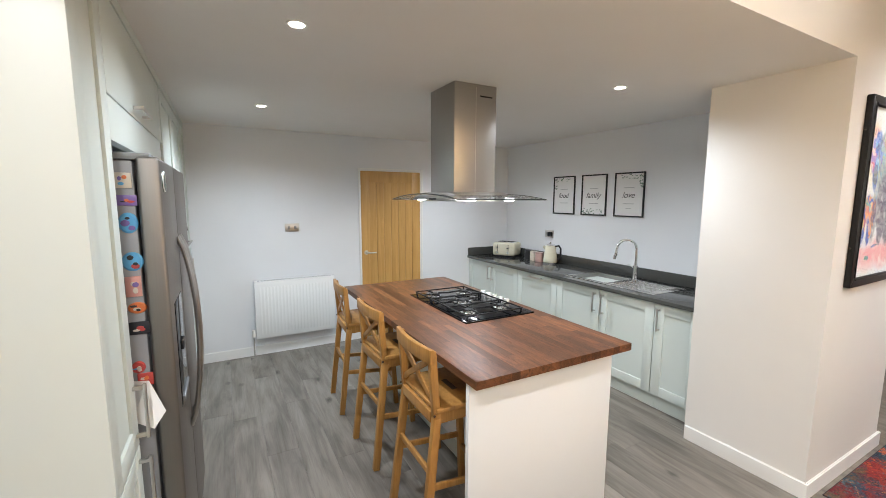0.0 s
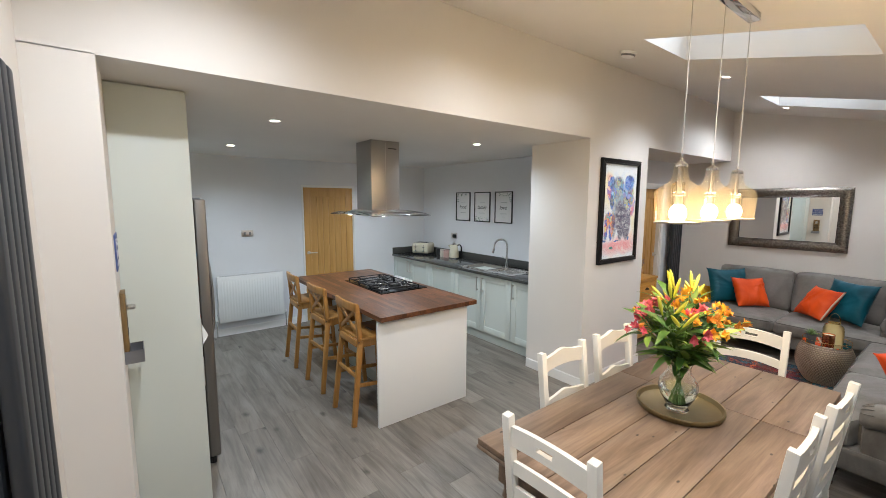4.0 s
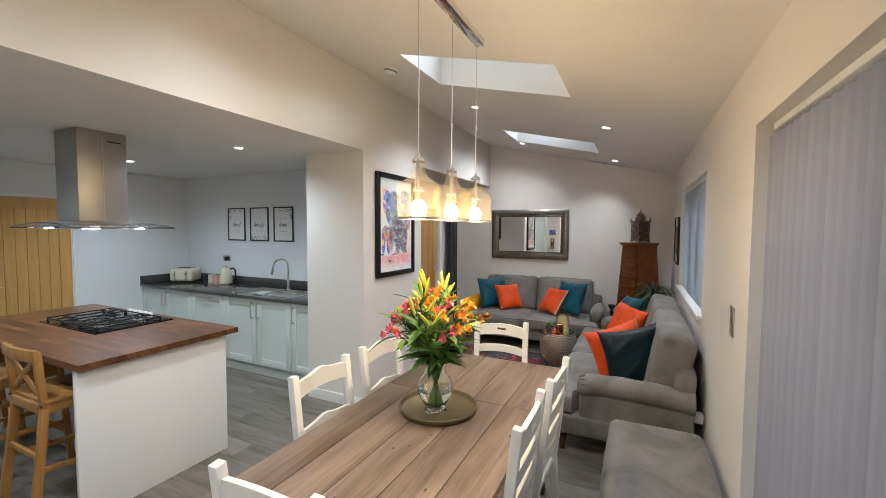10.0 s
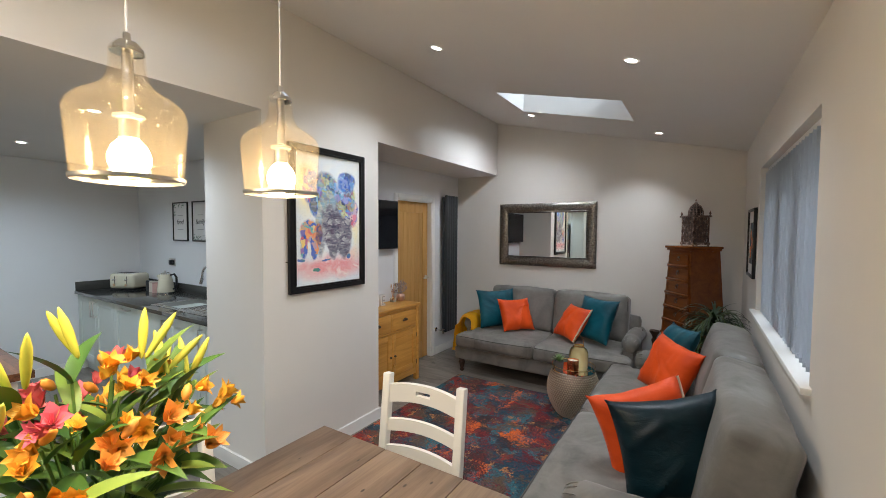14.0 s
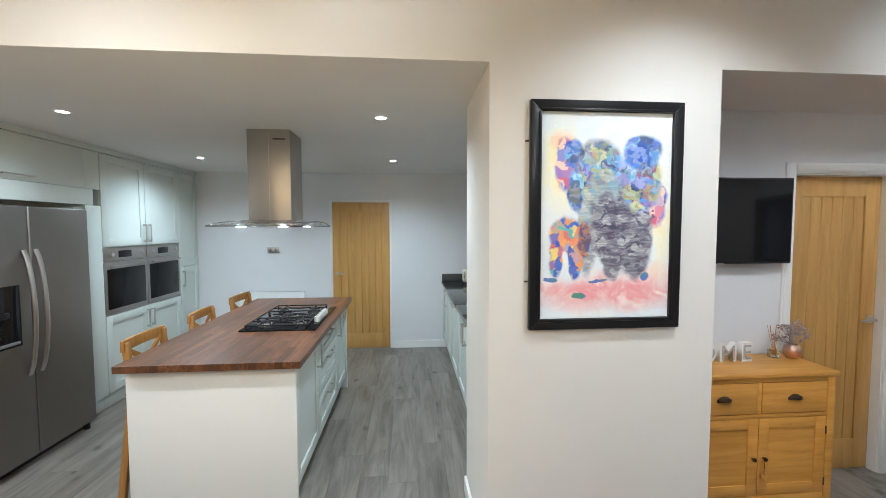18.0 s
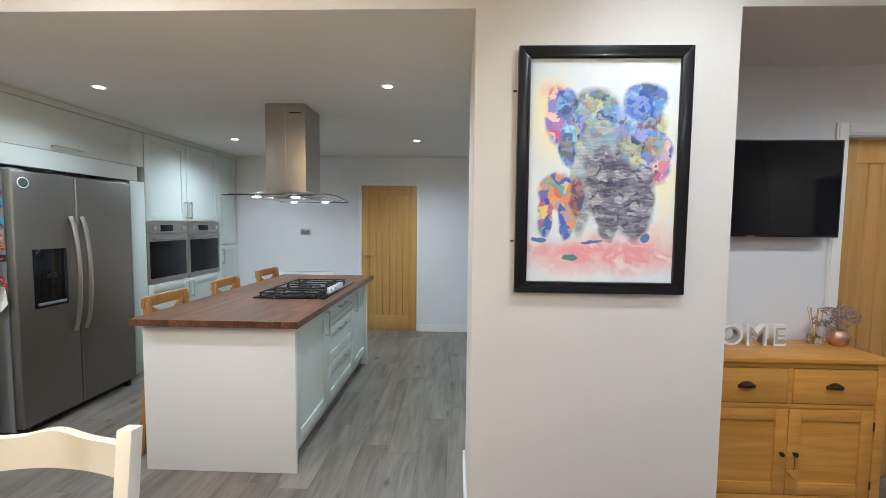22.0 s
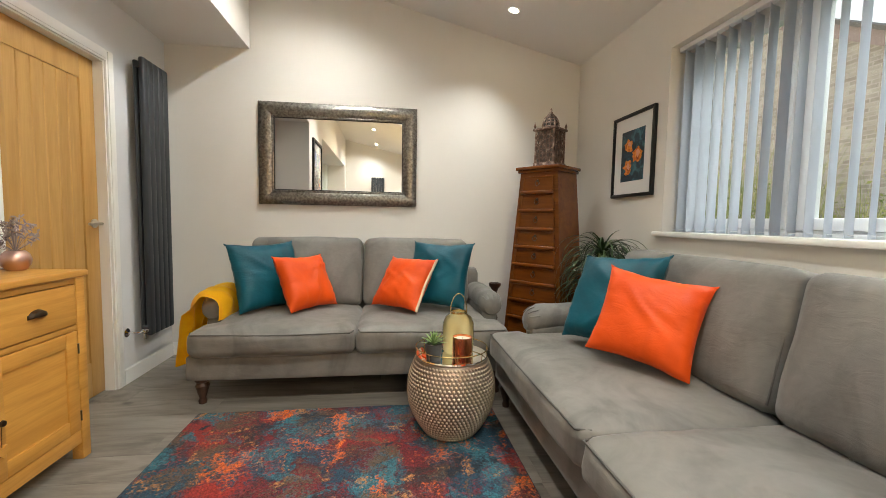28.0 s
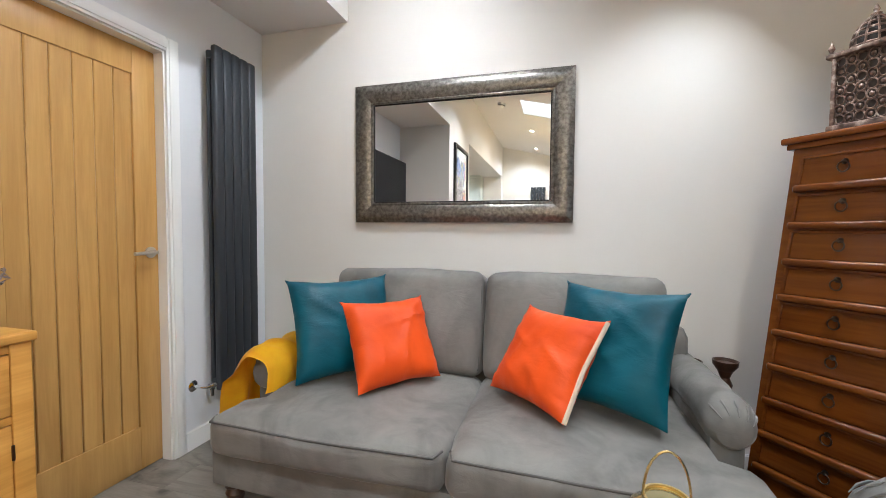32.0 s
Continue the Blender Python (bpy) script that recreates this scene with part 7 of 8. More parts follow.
o_ = [(0.0, 0.0), (0.072, 0.0), (0.080, 0.010), (0.082, 0.10), (0.079, 0.150), (0.068, 0.180), (0.046, 0.196), (0.040, 0.204)]
g = part("globe", lathe(o_ + [(max(r - 0.003, 0), z) for r, z in o_[::-1][:-2]] + [(0.0, 0.004)], 36), thin_glass("amber_glass", (1.0, 0.99, 0.93), (1.0, 0.88, 0.52), 0.34), lamp_g, "amber tinted glass")
g.visible_shadow = False
part("collar", lathe([(0.039, 0.200), (0.044, 0.202), (0.044, 0.211), (0.039, 0.211)], 32, closed=True), GILT, lamp_g)
part("handle", tube([(0.0, 0.043 * math.cos(a), 0.207 + 0.095 * math.sin(a)) for a in [math.pi * k / 14 for k in range(15)]], 0.0025, 8), GILT, lamp_g, "gold wire handle")
part("candle", lathe([(0, 0.005), (0.028, 0.005), (0.028, 0.07), (0, 0.07)], 20), mat("wax", (0.75, 0.70, 0.58), 0.5), lamp_g)
cj = thing("candle_jar", "copper candle jar with a cream wax top", "candle", (4.955, -0.418, TOPZ))
COPPER = metal("copper", (0.75, 0.27, 0.12), 0.2)
part("jar", lathe([(0.0, 0.0), (0.045, 0.0), (0.047, 0.004), (0.047, 0.122), (0.044, 0.122), (0.043, 0.108), (0.0, 0.108)], 32), COPPER, cj)
part("wax", lathe([(0.0, 0.1115), (0.043, 0.1115), (0.043, 0.107), (0.0, 0.107)], 24), mat("candle_wax", (0.78, 0.72, 0.58), 0.5), cj)
part("wick", rod((0, 0, 0.111), (0, 0, 0.118), 0.001, seg=5), BLACK_SATIN, cj)
co = thing("coaster", "small orange agate coaster on the mirrored tray", "coaster", (5.055, -0.268, TOPZ))
part("slab", lathe([(0.0, 0.004), (0.036, 0.004), (0.038, 0.0), (0, 0)], 18), ORANGE, co)


# ---- sideboard and what stands on it ----
sb = thing("sideboard", "light oak sideboard with two drawers and two panelled doors", "sideboard", (4.585, 1.43, 0))
W2, F = 0.47, -0.16       # half width, front plane
part("top", box(-W2 - 0.0, W2, F - 0.012, 0.165, 0.812, 0.84, 0.006, 3), OAK_FURN, sb)
for s in (-1, 1):
    part("side_panel", box(s * (W2 - 0.03) - 0.014, s * (W2 - 0.03) + 0.014, F + 0.04, 0.16, 0.10, 0.812, 0.002), OAK_FURN, sb)
    for y0 in (F, 0.115):
        part("corner_post", box(s * (W2 - 0.035) - 0.024, s * (W2 - 0.035) + 0.024, y0, y0 + 0.045, 0.0, 0.812, 0.003), OAK_FURN, sb)
part("back", box(-W2 + 0.04, W2 - 0.04, 0.145, 0.155, 0.10, 0.812), OAK_FURN, sb)
part("bottom_rail", box(-W2 + 0.059, W2 - 0.059, F + 0.004, F + 0.03, 0.075, 0.135, 0.002), OAK_FURN, sb)
part("mid_rail", box(-W2 + 0.059, W2 - 0.059, F + 0.004, F + 0.03, 0.582, 0.605, 0.002), OAK_FURN, sb)
part("top_rail", box(-W2 + 0.059, W2 - 0.059, F + 0.004, F + 0.03, 0.785, 0.812, 0.002), OAK_FURN, sb)
part("muntin", box(-0.012, 0.012, F + 0.0035, F + 0.03, 0.606, 0.784, 0.002), OAK_FURN, sb)
part("bottom_board", box(-W2 + 0.05, W2 - 0.05, F + 0.03, 0.15, 0.11, 0.13), OAK_FURN, sb)
BRONZE = metal("aged_bronze", (0.10, 0.075, 0.055), 0.35)
for s in (-1, 1):
    x0, x1 = sorted((s * 0.015, s * (W2 - 0.062)))
    dr = part("drawer", box(x0, x1, F + 0.001, F + 0.022, 0.609, 0.781, 0.002), OAK_FURN, sb)
    cx = (x0 + x1) / 2
    cup = lathe([(0.0, 0.022), (0.012, 0.021), (0.022, 0.015), (0.027, 0.0)], 20)
    for v in cup.verts:
        if v.co.y < 0:
            v.co.y *= 0.15
    moved(cup, pose(cx, F + 0.001, 0.69, 90) @ Matrix.Diagonal((1.45, 0.95, 1, 1)))
    part("cup_handle", cup, BRONZE, dr, "aged bronze cup handle")
    part("handle_plate", box(cx - 0.042, cx + 0.042, F - 0.002, F + 0.002, 0.683, 0.70, 0.001), BRONZE, dr)
    x0, x1 = sorted((s * 0.002, s * (W2 - 0.062)))
    st = 0.06
    bm = box(x0, x0 + st, F + 0.001, F + 0.022, 0.139, 0.579, 0.002)
    box(x1 - st, x1, F + 0.001, F + 0.022, 0.139, 0.579, 0.002, bm=bm)
    box(x0 + st, x1 - st, F + 0.0016, F + 0.022, 0.139, 0.139 + st, 0.002, bm=bm)
    box(x0 + st, x1 - st, F + 0.0016, F + 0.022, 0.579 - st, 0.579, 0.002, bm=bm)
    dd = part("door", bm, OAK_FURN, sb)
    part("door_panel", box(x0 + st - 0.004, x1 - st + 0.004, F + 0.009, F + 0.018, 0.139 + st - 0.004, 0.579 - st + 0.004), OAK_FURN, dd)
    part("knob", lathe([(0.0, 0.022), (0.010, 0.021), (0.012, 0.014), (0.005, 0.010), (0.006, 0.0)], 16), BRONZE, dd).matrix_local = pose(s * 0.033, F, 0.355, 90)
    for z in (0.20, 0.50):
        part("hinge", rod((s * (W2 - 0.061), F, z - 0.022), (s * (W2 - 0.061), F, z + 0.022), 0.004, seg=8), BRONZE, dd)
heart = thing("hanging_heart", "small wooden heart on a string over the door knob", "ornament", (4.618, 1.262, 0.255))
hp = [(0.024 * 16 * math.sin(a) ** 3 / 16, 0.024 * (13 * math.cos(a) - 5 * math.cos(2 * a) - 2 * math.cos(3 * a) - math.cos(4 * a)) / 16) for a in [2 * math.pi * k / 28 for k in range(28)]]
part("heart", prism(hp, 0.010, "xz", -0.006), OAK_FURN, heart, smooth=False)
part("string", rod((0, 0, 0.012), (0, -0.004, 0.098), 0.0012, seg=5), BRONZE, heart)
WHITE_LET = paint("letter_white", (0.80, 0.78, 0.74), 0.5, 0.03)
for k, (ch, x) in enumerate((("H", 4.275), ("O", 4.412), ("M", 4.546), ("E", 4.664))):
    t = thing("letter", "white freestanding letter spelling part of a home sign", "letter", (x, 1.475, 0.8405), 0, "letters of a sign")
    bm = text_mesh(ch, 0.166, 0.018)
    zmin = min(v.co.y for v in bm.verts)
    part("face", moved(bm, pose(0, 0, 0, 90) @ Matrix.Translation((0, -zmin, 0))), WHITE_LET, t, smooth=False)
    bm = text_mesh(ch, 0.128, 0.0196)
    zm = min(v.co.y for v in bm.verts)
    part("inset", moved(bm, pose(0, 0, 0, 90) @ Matrix.Translation((0, -zm + 0.0125, 0))), mat("letter_inset", (0.42, 0.40, 0.38), 0.6), t, smooth=False)
dv = thing("dried_flower_vase", "rose gold round vase with dried lilac flowers", "vase", (5.005, 1.50, 0.8405))
part("pot", lathe([(0.0, 0.0), (0.030, 0.0), (0.046, 0.022), (0.051, 0.045), (0.044, 0.070), (0.030, 0.084), (0.027, 0.084), (0.030, 0.072), (0.0, 0.06)], 28), metal("rose_ceramic", (0.62, 0.40, 0.32), 0.35), dv)
DRY = mat("dried_bloom", (0.33, 0.26, 0.27), 0.9)
link(DRY, ramp(DRY, island_random(DRY), [(0, (0.22, 0.17, 0.19)), (1, (0.46, 0.38, 0.35))]), bsdf(DRY).inputs["Base Color"])
bm = bmesh.new()
r_ = random.Random(8)
for k in range(44):
    a, el = r_.uniform(0, 6.28), r_.uniform(0.25, 1.5)
    l = r_.uniform(0.07, 0.15)
    d_ = Vector((math.cos(a) * math.cos(el), 0.6 * math.sin(a) * math.cos(el), math.sin(el)))
    p0 = Vector((0, 0, 0.08))
    p1 = p0 + d_ * l
    rod(p0, p1, 0.0009, bm=bm, seg=4)
    for q in range(6):
        join(bm, moved(blade(0.022, 0.010, 0.006, 0.4, 3), Matrix.Translation(p1) @ pose(0, 0, 0, r_.uniform(0, 360), r_.uniform(-60, 60), r_.uniform(0, 360))))
part("dried_flowers", bm, DRY, dv, "dried lilac flower heads")
rd = thing("reed_diffuser", "small glass reed diffuser with natural reeds", "diffuser", (4.895, 1.515, 0.8405))
part("bottle", box(-0.024, 0.024, -0.024, 0.024, 0.0, 0.048, 0.006, 3), glass("diffuser_glass", (0.85, 0.80, 0.62), 0.02), rd)
part("neck", rod((0, 0, 0.047), (0, 0, 0.060), 0.011, seg=16), GILT, rd)
for k in range(7):
    a = k * 0.9
    part("reed", rod((0, 0, 0.02), (0.045 * math.cos(a), 0.02 * math.sin(a), 0.20), 0.0015, seg=5), OAK_FURN, rd)

tv = thing("television", "black flat-screen television on a wall bracket", "television", (4.535, 1.545, 1.685))
part("screen", box(-0.455, 0.455, -0.016, -0.014, -0.25, 0.252), BLACK_GLOSS, tv, "dark glossy screen")
part("bezel", box(-0.465, 0.465, -0.0142, 0.012, -0.262, 0.262, 0.004), BLACK_SATIN, tv)
part("logo_plate", box(-0.02, 0.02, -0.0165, -0.0145, -0.262, -0.256, 0.0005), NICKEL, tv)
part("wall_bracket", box(-0.10, 0.10, 0.012, 0.060, -0.10, 0.10, 0.004), BLACK_IRON, tv)


# ---- pictures ----
def picture(name, label, at, turn, w, h, border, depth, frame_mat, paper, group=""):
    """A frame of four mitred mouldings round a sheet; local x across, z up, facing -y."""
    t = thing(name, label, "picture", at, turn, group)
    for s in (-1, 1):
        part("frame_side", prism([(s * w / 2, -h / 2), (s * w / 2, h / 2), (s * (w / 2 - border), h / 2 - border), (s * (w / 2 - border), -h / 2 + border)], depth, "xz", -depth, None, min(0.004, border * 0.2)), frame_mat, t)
        part("frame_rail", prism([(-w / 2, s * h / 2), (w / 2, s * h / 2), (w / 2 - border, s * (h / 2 - border)), (-w / 2 + border, s * (h / 2 - border))], depth, "xz", -depth, None, min(0.004, border * 0.2)), frame_mat, t)
    part("sheet", box(-w / 2 + border * 0.6, w / 2 - border * 0.6, -depth * 0.45, -0.002, -h / 2 + border * 0.6, h / 2 - border * 0.6), paper, t)
    return t


def flat(outline, y, bm=None):
    return prism(outline, 0.0008, "xz", y, bm)


def oval(cx, cz, rx, rz, n=26, wob=0.0, seed=0.0, a0=0.0):
    return [(cx + rx * math.cos(a + a0) * (1 + wob * noise.noise(Vector((math.cos(a) * 1.7, math.sin(a) * 1.7, seed)))), cz + rz * math.sin(a + a0) * (1 + wob * noise.noise(Vector((math.cos(a) * 1.7 + 5, math.sin(a) * 1.7, seed))))) for a in [2 * math.pi * k / n for k in range(n)]]


def watercolour(name, stops, scale, seed=0.0, detail=5):
    m = mat(name, stops[0][1], 0.55)
    v = coords(m, (1, 1, 1), "Object", (0.3 + seed, seed * 2.0, seed))
    n = noise_tex(m, v, scale, detail, 0.62, 1.2)
    link(m, ramp(m, n, stops), bsdf(m).inputs["Base Color"])
    return m



def loose_wash():
    """Watercolour on white paper: crisp-edged fields of mixed dabs over soft washes and a pink ground."""
    m = mat("loose_watercolour", (0.8, 0.8, 0.8), 0.5)

    def shoved(scale, amount, detail=3.0):
        n_, a_ = node(m, "ShaderNodeTexNoise", Scale=scale, Detail=detail, Roughness=0.6), node(m, "ShaderNodeVectorMath")
        a_.operation = "MULTIPLY_ADD"
        a_.inputs[1].default_value = (amount, 0.0, amount)
        link(m, coords(m), n_.inputs["Vector"])
        link(m, n_.outputs["Color"], a_.inputs[0])
        link(m, coords(m), a_.inputs[2])
        return a_.outputs[0]

    def dabs(scale, tones, stretch=(1, 1, 1)):
        """Brush dabs: warped cells, each in one tone of a palette."""
        mp, vo_ = node(m, "ShaderNodeMapping"), node(m, "ShaderNodeTexVoronoi", Scale=scale)
        mp.inputs["Scale"].default_value = stretch
        link(m, shoved(20.0, 0.10, 5.0), mp.inputs["Vector"])
        link(m, mp.outputs["Vector"], vo_.inputs["Vector"])
        sep = node(m, "ShaderNodeSeparateColor")
        link(m, vo_.outputs["Color"], sep.inputs[0])
        return ramp(m, sep.outputs[0], [(0.08 + 0.84 * k / (len(tones) - 1), c) for k, c in enumerate(tones)])

    loose, crisp = shoved(7.0, 0.13, 5.0), shoved(11.0, 0.055, 6.0)
    NAVY_, ROYAL, SKY_, LIME, ROSE, CREAM_, PLUM = (0.014, 0.020, 0.10), (0.02, 0.10, 0.55), (0.22, 0.52, 0.74), (0.55, 0.58, 0.16), (0.55, 0.08, 0.16), (0.78, 0.76, 0.72), (0.10, 0.035, 0.11)
    streak = ramp(m, noise_tex(m, coords(m, (9, 1, 44)), 1.0, 4, 0.6, 1.6), [(0.32, (0.022, 0.016, 0.038)), (0.48, (0.085, 0.075, 0.11)), (0.60, (0.24, 0.22, 0.25)), (0.74, (0.60, 0.58, 0.56))])
    drift = noise_tex(m, coords(m, (1, 1, 1), "Object", (0, 0.7, 0)), 9.5, 5, 0.62, 0.6)
    tones = {
        "yellow": ramp(m, drift, [(0.35, (0.80, 0.76, 0.60)), (0.60, (0.82, 0.66, 0.30))]),
        "coral": ramp(m, drift, [(0.35, (0.80, 0.56, 0.42)), (0.60, (0.80, 0.36, 0.20))]),
        "pink": ramp(m, drift, [(0.35, (0.76, 0.46, 0.44)), (0.52, (0.72, 0.26, 0.27)), (0.66, (0.80, 0.62, 0.58))]),
        "blue": mix(m, 0.25, dabs(20.0, (NAVY_, ROYAL, ROYAL, SKY_, ROYAL, NAVY_)), dabs(52.0, (ROYAL, SKY_, NAVY_, LIME, CREAM_))),
        "mixed": mix(m, 0.35, dabs(18.0, (ROYAL, SKY_, NAVY_, LIME, PLUM, ROYAL, NAVY_)), dabs(60.0, (LIME, NAVY_, SKY_, CREAM_, ROSE))),
        "rosy": dabs(26.0, (ROSE, PLUM, (0.72, 0.20, 0.24), ROYAL, (0.78, 0.50, 0.42))),
        "pale": mix(m, 0.5, streak, dabs(34.0, (CREAM_, SKY_, (0.62, 0.60, 0.40), (0.34, 0.36, 0.44)))),
        "grey": mix(m, 0.34, streak, dabs(30.0, (PLUM, NAVY_, (0.40, 0.38, 0.42), (0.16, 0.13, 0.20), CREAM_), (1, 1, 2.2))),
        "white": ramp(m, drift, [(0.4, (0.72, 0.74, 0.80)), (0.6, (0.82, 0.82, 0.80))]),
        "hot": dabs(34.0, ((0.02, 0.08, 0.42), (0.03, 0.10, 0.46), (0.70, 0.12, 0.05), (0.82, 0.55, 0.10), (0.08, 0.32, 0.62), (0.76, 0.24, 0.06), (0.10, 0.36, 0.34))),
        "brown": dabs(40.0, ((0.24, 0.06, 0.05), (0.04, 0.06, 0.22), (0.50, 0.20, 0.10), (0.10, 0.06, 0.10))),
        "dark": ramp(m, drift, [(0.40, (0.03, 0.22, 0.16)), (0.60, (0.05, 0.12, 0.42))]),
    }
    col = ramp(m, drift, [(0.35, (0.64, 0.67, 0.72)), (0.60, (0.72, 0.71, 0.69))])
    washes = (("yellow", -0.22, 0.22, 0.11, 0.24, 0.8), ("yellow", 0.27, -0.04, 0.08, 0.26, 0.7), ("coral", -0.20, 0.32, 0.07, 0.07, 0.8), ("pink", 0.02, -0.345, 0.50, 0.105, 1.0), ("pink", 0.0, -0.33, 0.46, 0.055, 1.0), ("coral", 0.24, -0.25, 0.10, 0.06, 0.6))
    fields = (("pale", -0.085, -0.05, 0.055, 0.23), ("rosy", -0.185, 0.23, 0.060, 0.13), ("rosy", 0.235, 0.06, 0.060, 0.12), ("grey", 0.05, 0.0, 0.135, 0.27),
              ("grey", 0.145, -0.10, 0.080, 0.21), ("mixed", 0.165, 0.17, 0.105, 0.17), ("mixed", -0.03, 0.21, 0.125, 0.145), ("blue", 0.17, 0.29, 0.100, 0.085), ("blue", -0.150, 0.29, 0.052, 0.060),
              ("pale", -0.01, 0.12, 0.080, 0.09), ("grey", 0.005, -0.05, 0.065, 0.18), ("grey", 0.030, -0.20, 0.055, 0.10), ("blue", -0.140, 0.11, 0.042, 0.10), 
              ("hot", -0.180, -0.085, 0.090, 0.085), ("hot", -0.230, -0.19, 0.034, 0.090), ("hot", -0.140, -0.20, 0.038, 0.095), ("brown", -0.098, -0.10, 0.036, 0.090),
              ("dark", -0.255, -0.285, 0.035, 0.014), ("dark", -0.12, -0.355, 0.035, 0.014), ("dark", 0.19, -0.275, 0.020, 0.022), ("dark", -0.03, -0.295, 0.05, 0.008))
    for soft, rows_ in ((0.75, washes), (0.20, [f + (0.94,) for f in fields])):
        mid_ = 0.065 if soft > 0.5 else 0.0275
        for tone, cx, cz, rx, rz, fac in rows_:
            mp, ln = node(m, "ShaderNodeMapping"), node(m, "ShaderNodeVectorMath")
            ln.operation = "LENGTH"
            mp.inputs["Scale"].default_value = (1 / rx, 0, 1 / rz)
            mp.inputs["Location"].default_value = (-(cx + mid_) / rx, 0, -(cz + mid_) / rz)
            link(m, loose if soft > 0.5 else crisp, mp.inputs["Vector"])
            link(m, mp.outputs["Vector"], ln.inputs[0])
            col = mix(m, ramp(m, ln.outputs["Value"], [(1 - soft, (fac, fac, fac)), (1.0, (0, 0, 0))]), col, tones[tone])
    link(m, col, bsdf(m).inputs["Base Color"])
    return m


PAPER_WASH = loose_wash()
FRAME_BLACK = mat("black_lacquer_frame", (0.012, 0.012, 0.013), 0.3)
bsdf(FRAME_BLACK).inputs["Specular IOR Level"].default_value = 0.28

# large print on the pier: loose colour fields, kept to plain shapes
lp = picture("large_framed_print", "large framed watercolour print of bold colour patches, black frame", ((3.178 + 3.880) / 2, Y_HEAD, 1.697), 0, 0.704, 1.015, 0.048, 0.030, FRAME_BLACK, PAPER_WASH)
for s in (-1, 1):
    part("inner_bead", box(s * 0.309 - 0.006, s * 0.309 + 0.006, -0.034, -0.012, -0.455, 0.455, 0.004), FRAME_BLACK, lp)
    part("inner_bead", box(-0.3025, 0.3025, -0.034, -0.012, s * 0.4655 - 0.006, s * 0.4655 + 0.006, 0.004), FRAME_BLACK, lp)
lg = part("glazing", box(-0.305, 0.305, -0.0215, -0.0205, -0.458, 0.458), PANE, lp, "clear picture glass")
lg.visible_shadow = False
for z in (0.33, -0.29):
    part("side_hook", rod((-0.356, -0.012, z), (-0.372, -0.012, z), 0.004, seg=8), BRONZE, lp)

THIN_BLACK = mat("thin_black_frame", (0.013, 0.013, 0.014), 0.35)
PRINT_PAPER = paint("print_paper", (0.76, 0.75, 0.74), 0.6, 0.01)
SCRIPT = mat("print_ink", (0.05, 0.05, 0.05), 0.6)
PALE_INK = mat("pale_ink", (0.42, 0.42, 0.42), 0.6)
LEAF_INK = mat("leaf_ink", (0.16, 0.24, 0.18), 0.6)
for y, word, corners in ((3.653, "food", ((-1, 1),)), (3.218, "family", ((0, -1),)), (2.787, "love", ((1, 1),))):
    t = picture("framed_print", "small black framed print with the word %s and painted leaves" % word, (X_SINK, y, 1.71), -90, 0.335, 0.437, 0.014, 0.016, THIN_BLACK, PRINT_PAPER, "framed word prints")
    wm = text_mesh(word, 0.082, 0.0004)
    for v in wm.verts:
        v.co.x += 0.35 * v.co.y
    part("lettering", moved(wm, pose(0, -0.0085, -0.005, 90)), SCRIPT, t, smooth=False)
    part("small_text", box(-0.055, 0.055, -0.0092, -0.007, 0.066, 0.072), PALE_INK, t)
    part("small_text", box(-0.06, 0.06, -0.0092, -0.007, -0.092, -0.085), PALE_INK, t)
    if word == "love":
        part("small_text", box(-0.03, 0.03, -0.0092, -0.007, -0.135, -0.130), PALE_INK, t)
    r2 = random.Random(word)
    bm = bmesh.new()
    for k in range(34):
        (cx, cz) = corners[0]
        if cx == 0:
            px, pz = r2.uniform(-0.145, 0.145), -0.20 + 0.055 * r2.random() ** 1.5
        elif r2.random() < 0.6:
            px, pz = cx * (0.145 - 0.24 * r2.random() ** 1.3), 0.20 - 0.045 * r2.random()
        else:
            px, pz = cx * (0.148 - 0.035 * r2.random()), 0.195 - 0.13 * r2.random()
        flat(oval(px, pz, r2.uniform(0.006, 0.012), r2.uniform(0.003, 0.006), 8, 0, 0, r2.uniform(0, 3)), -0.0088 - 0.00005 * k, bm)
    part("leaf_motif", bm, LEAF_INK, t, smooth=False, kind="stuff")

# flower picture by the window
fp = picture("framed_flower_print", "framed print of orange blooms on dark blue, wide white mount", ((5.826 + 5.372) / 2, Y_SOUTH, 1.54), 180, 0.455, 0.552, 0.022, 0.024, FRAME_BLACK, PRINT_PAPER)
NAVY = watercolour("navy_ground", [(0.34, (0.006, 0.010, 0.022)), (0.52, (0.016, 0.050, 0.080)), (0.66, (0.05, 0.17, 0.22))], 11.0, 0.4)
BLOOM = watercolour("bloom_orange", [(0.34, (0.30, 0.05, 0.006)), (0.47, (0.72, 0.18, 0.012)), (0.64, (0.85, 0.36, 0.06))], 38.0, 0.9)
part("image_ground", box(-0.125, 0.125, -0.0125, -0.009, -0.17, 0.165), NAVY, fp)
for k, (cx, cz, rr) in enumerate(((-0.035, 0.07, 0.046), (0.055, -0.005, 0.052), (-0.045, -0.080, 0.048))):
    part("bloom", flat(oval(cx, cz, rr, rr * 0.95, 44, 0.75, k * 3.0), -0.0135 - 0.0004 * k), BLOOM, fp, smooth=False)
    part("bloom_heart", flat(oval(cx + 0.008, cz + 0.008, rr * 0.42, rr * 0.36, 30, 0.9, k * 5.0), -0.0150 - 0.0004 * k), mat("bloom_coral", (0.75, 0.33, 0.20), 0.55), fp, smooth=False)

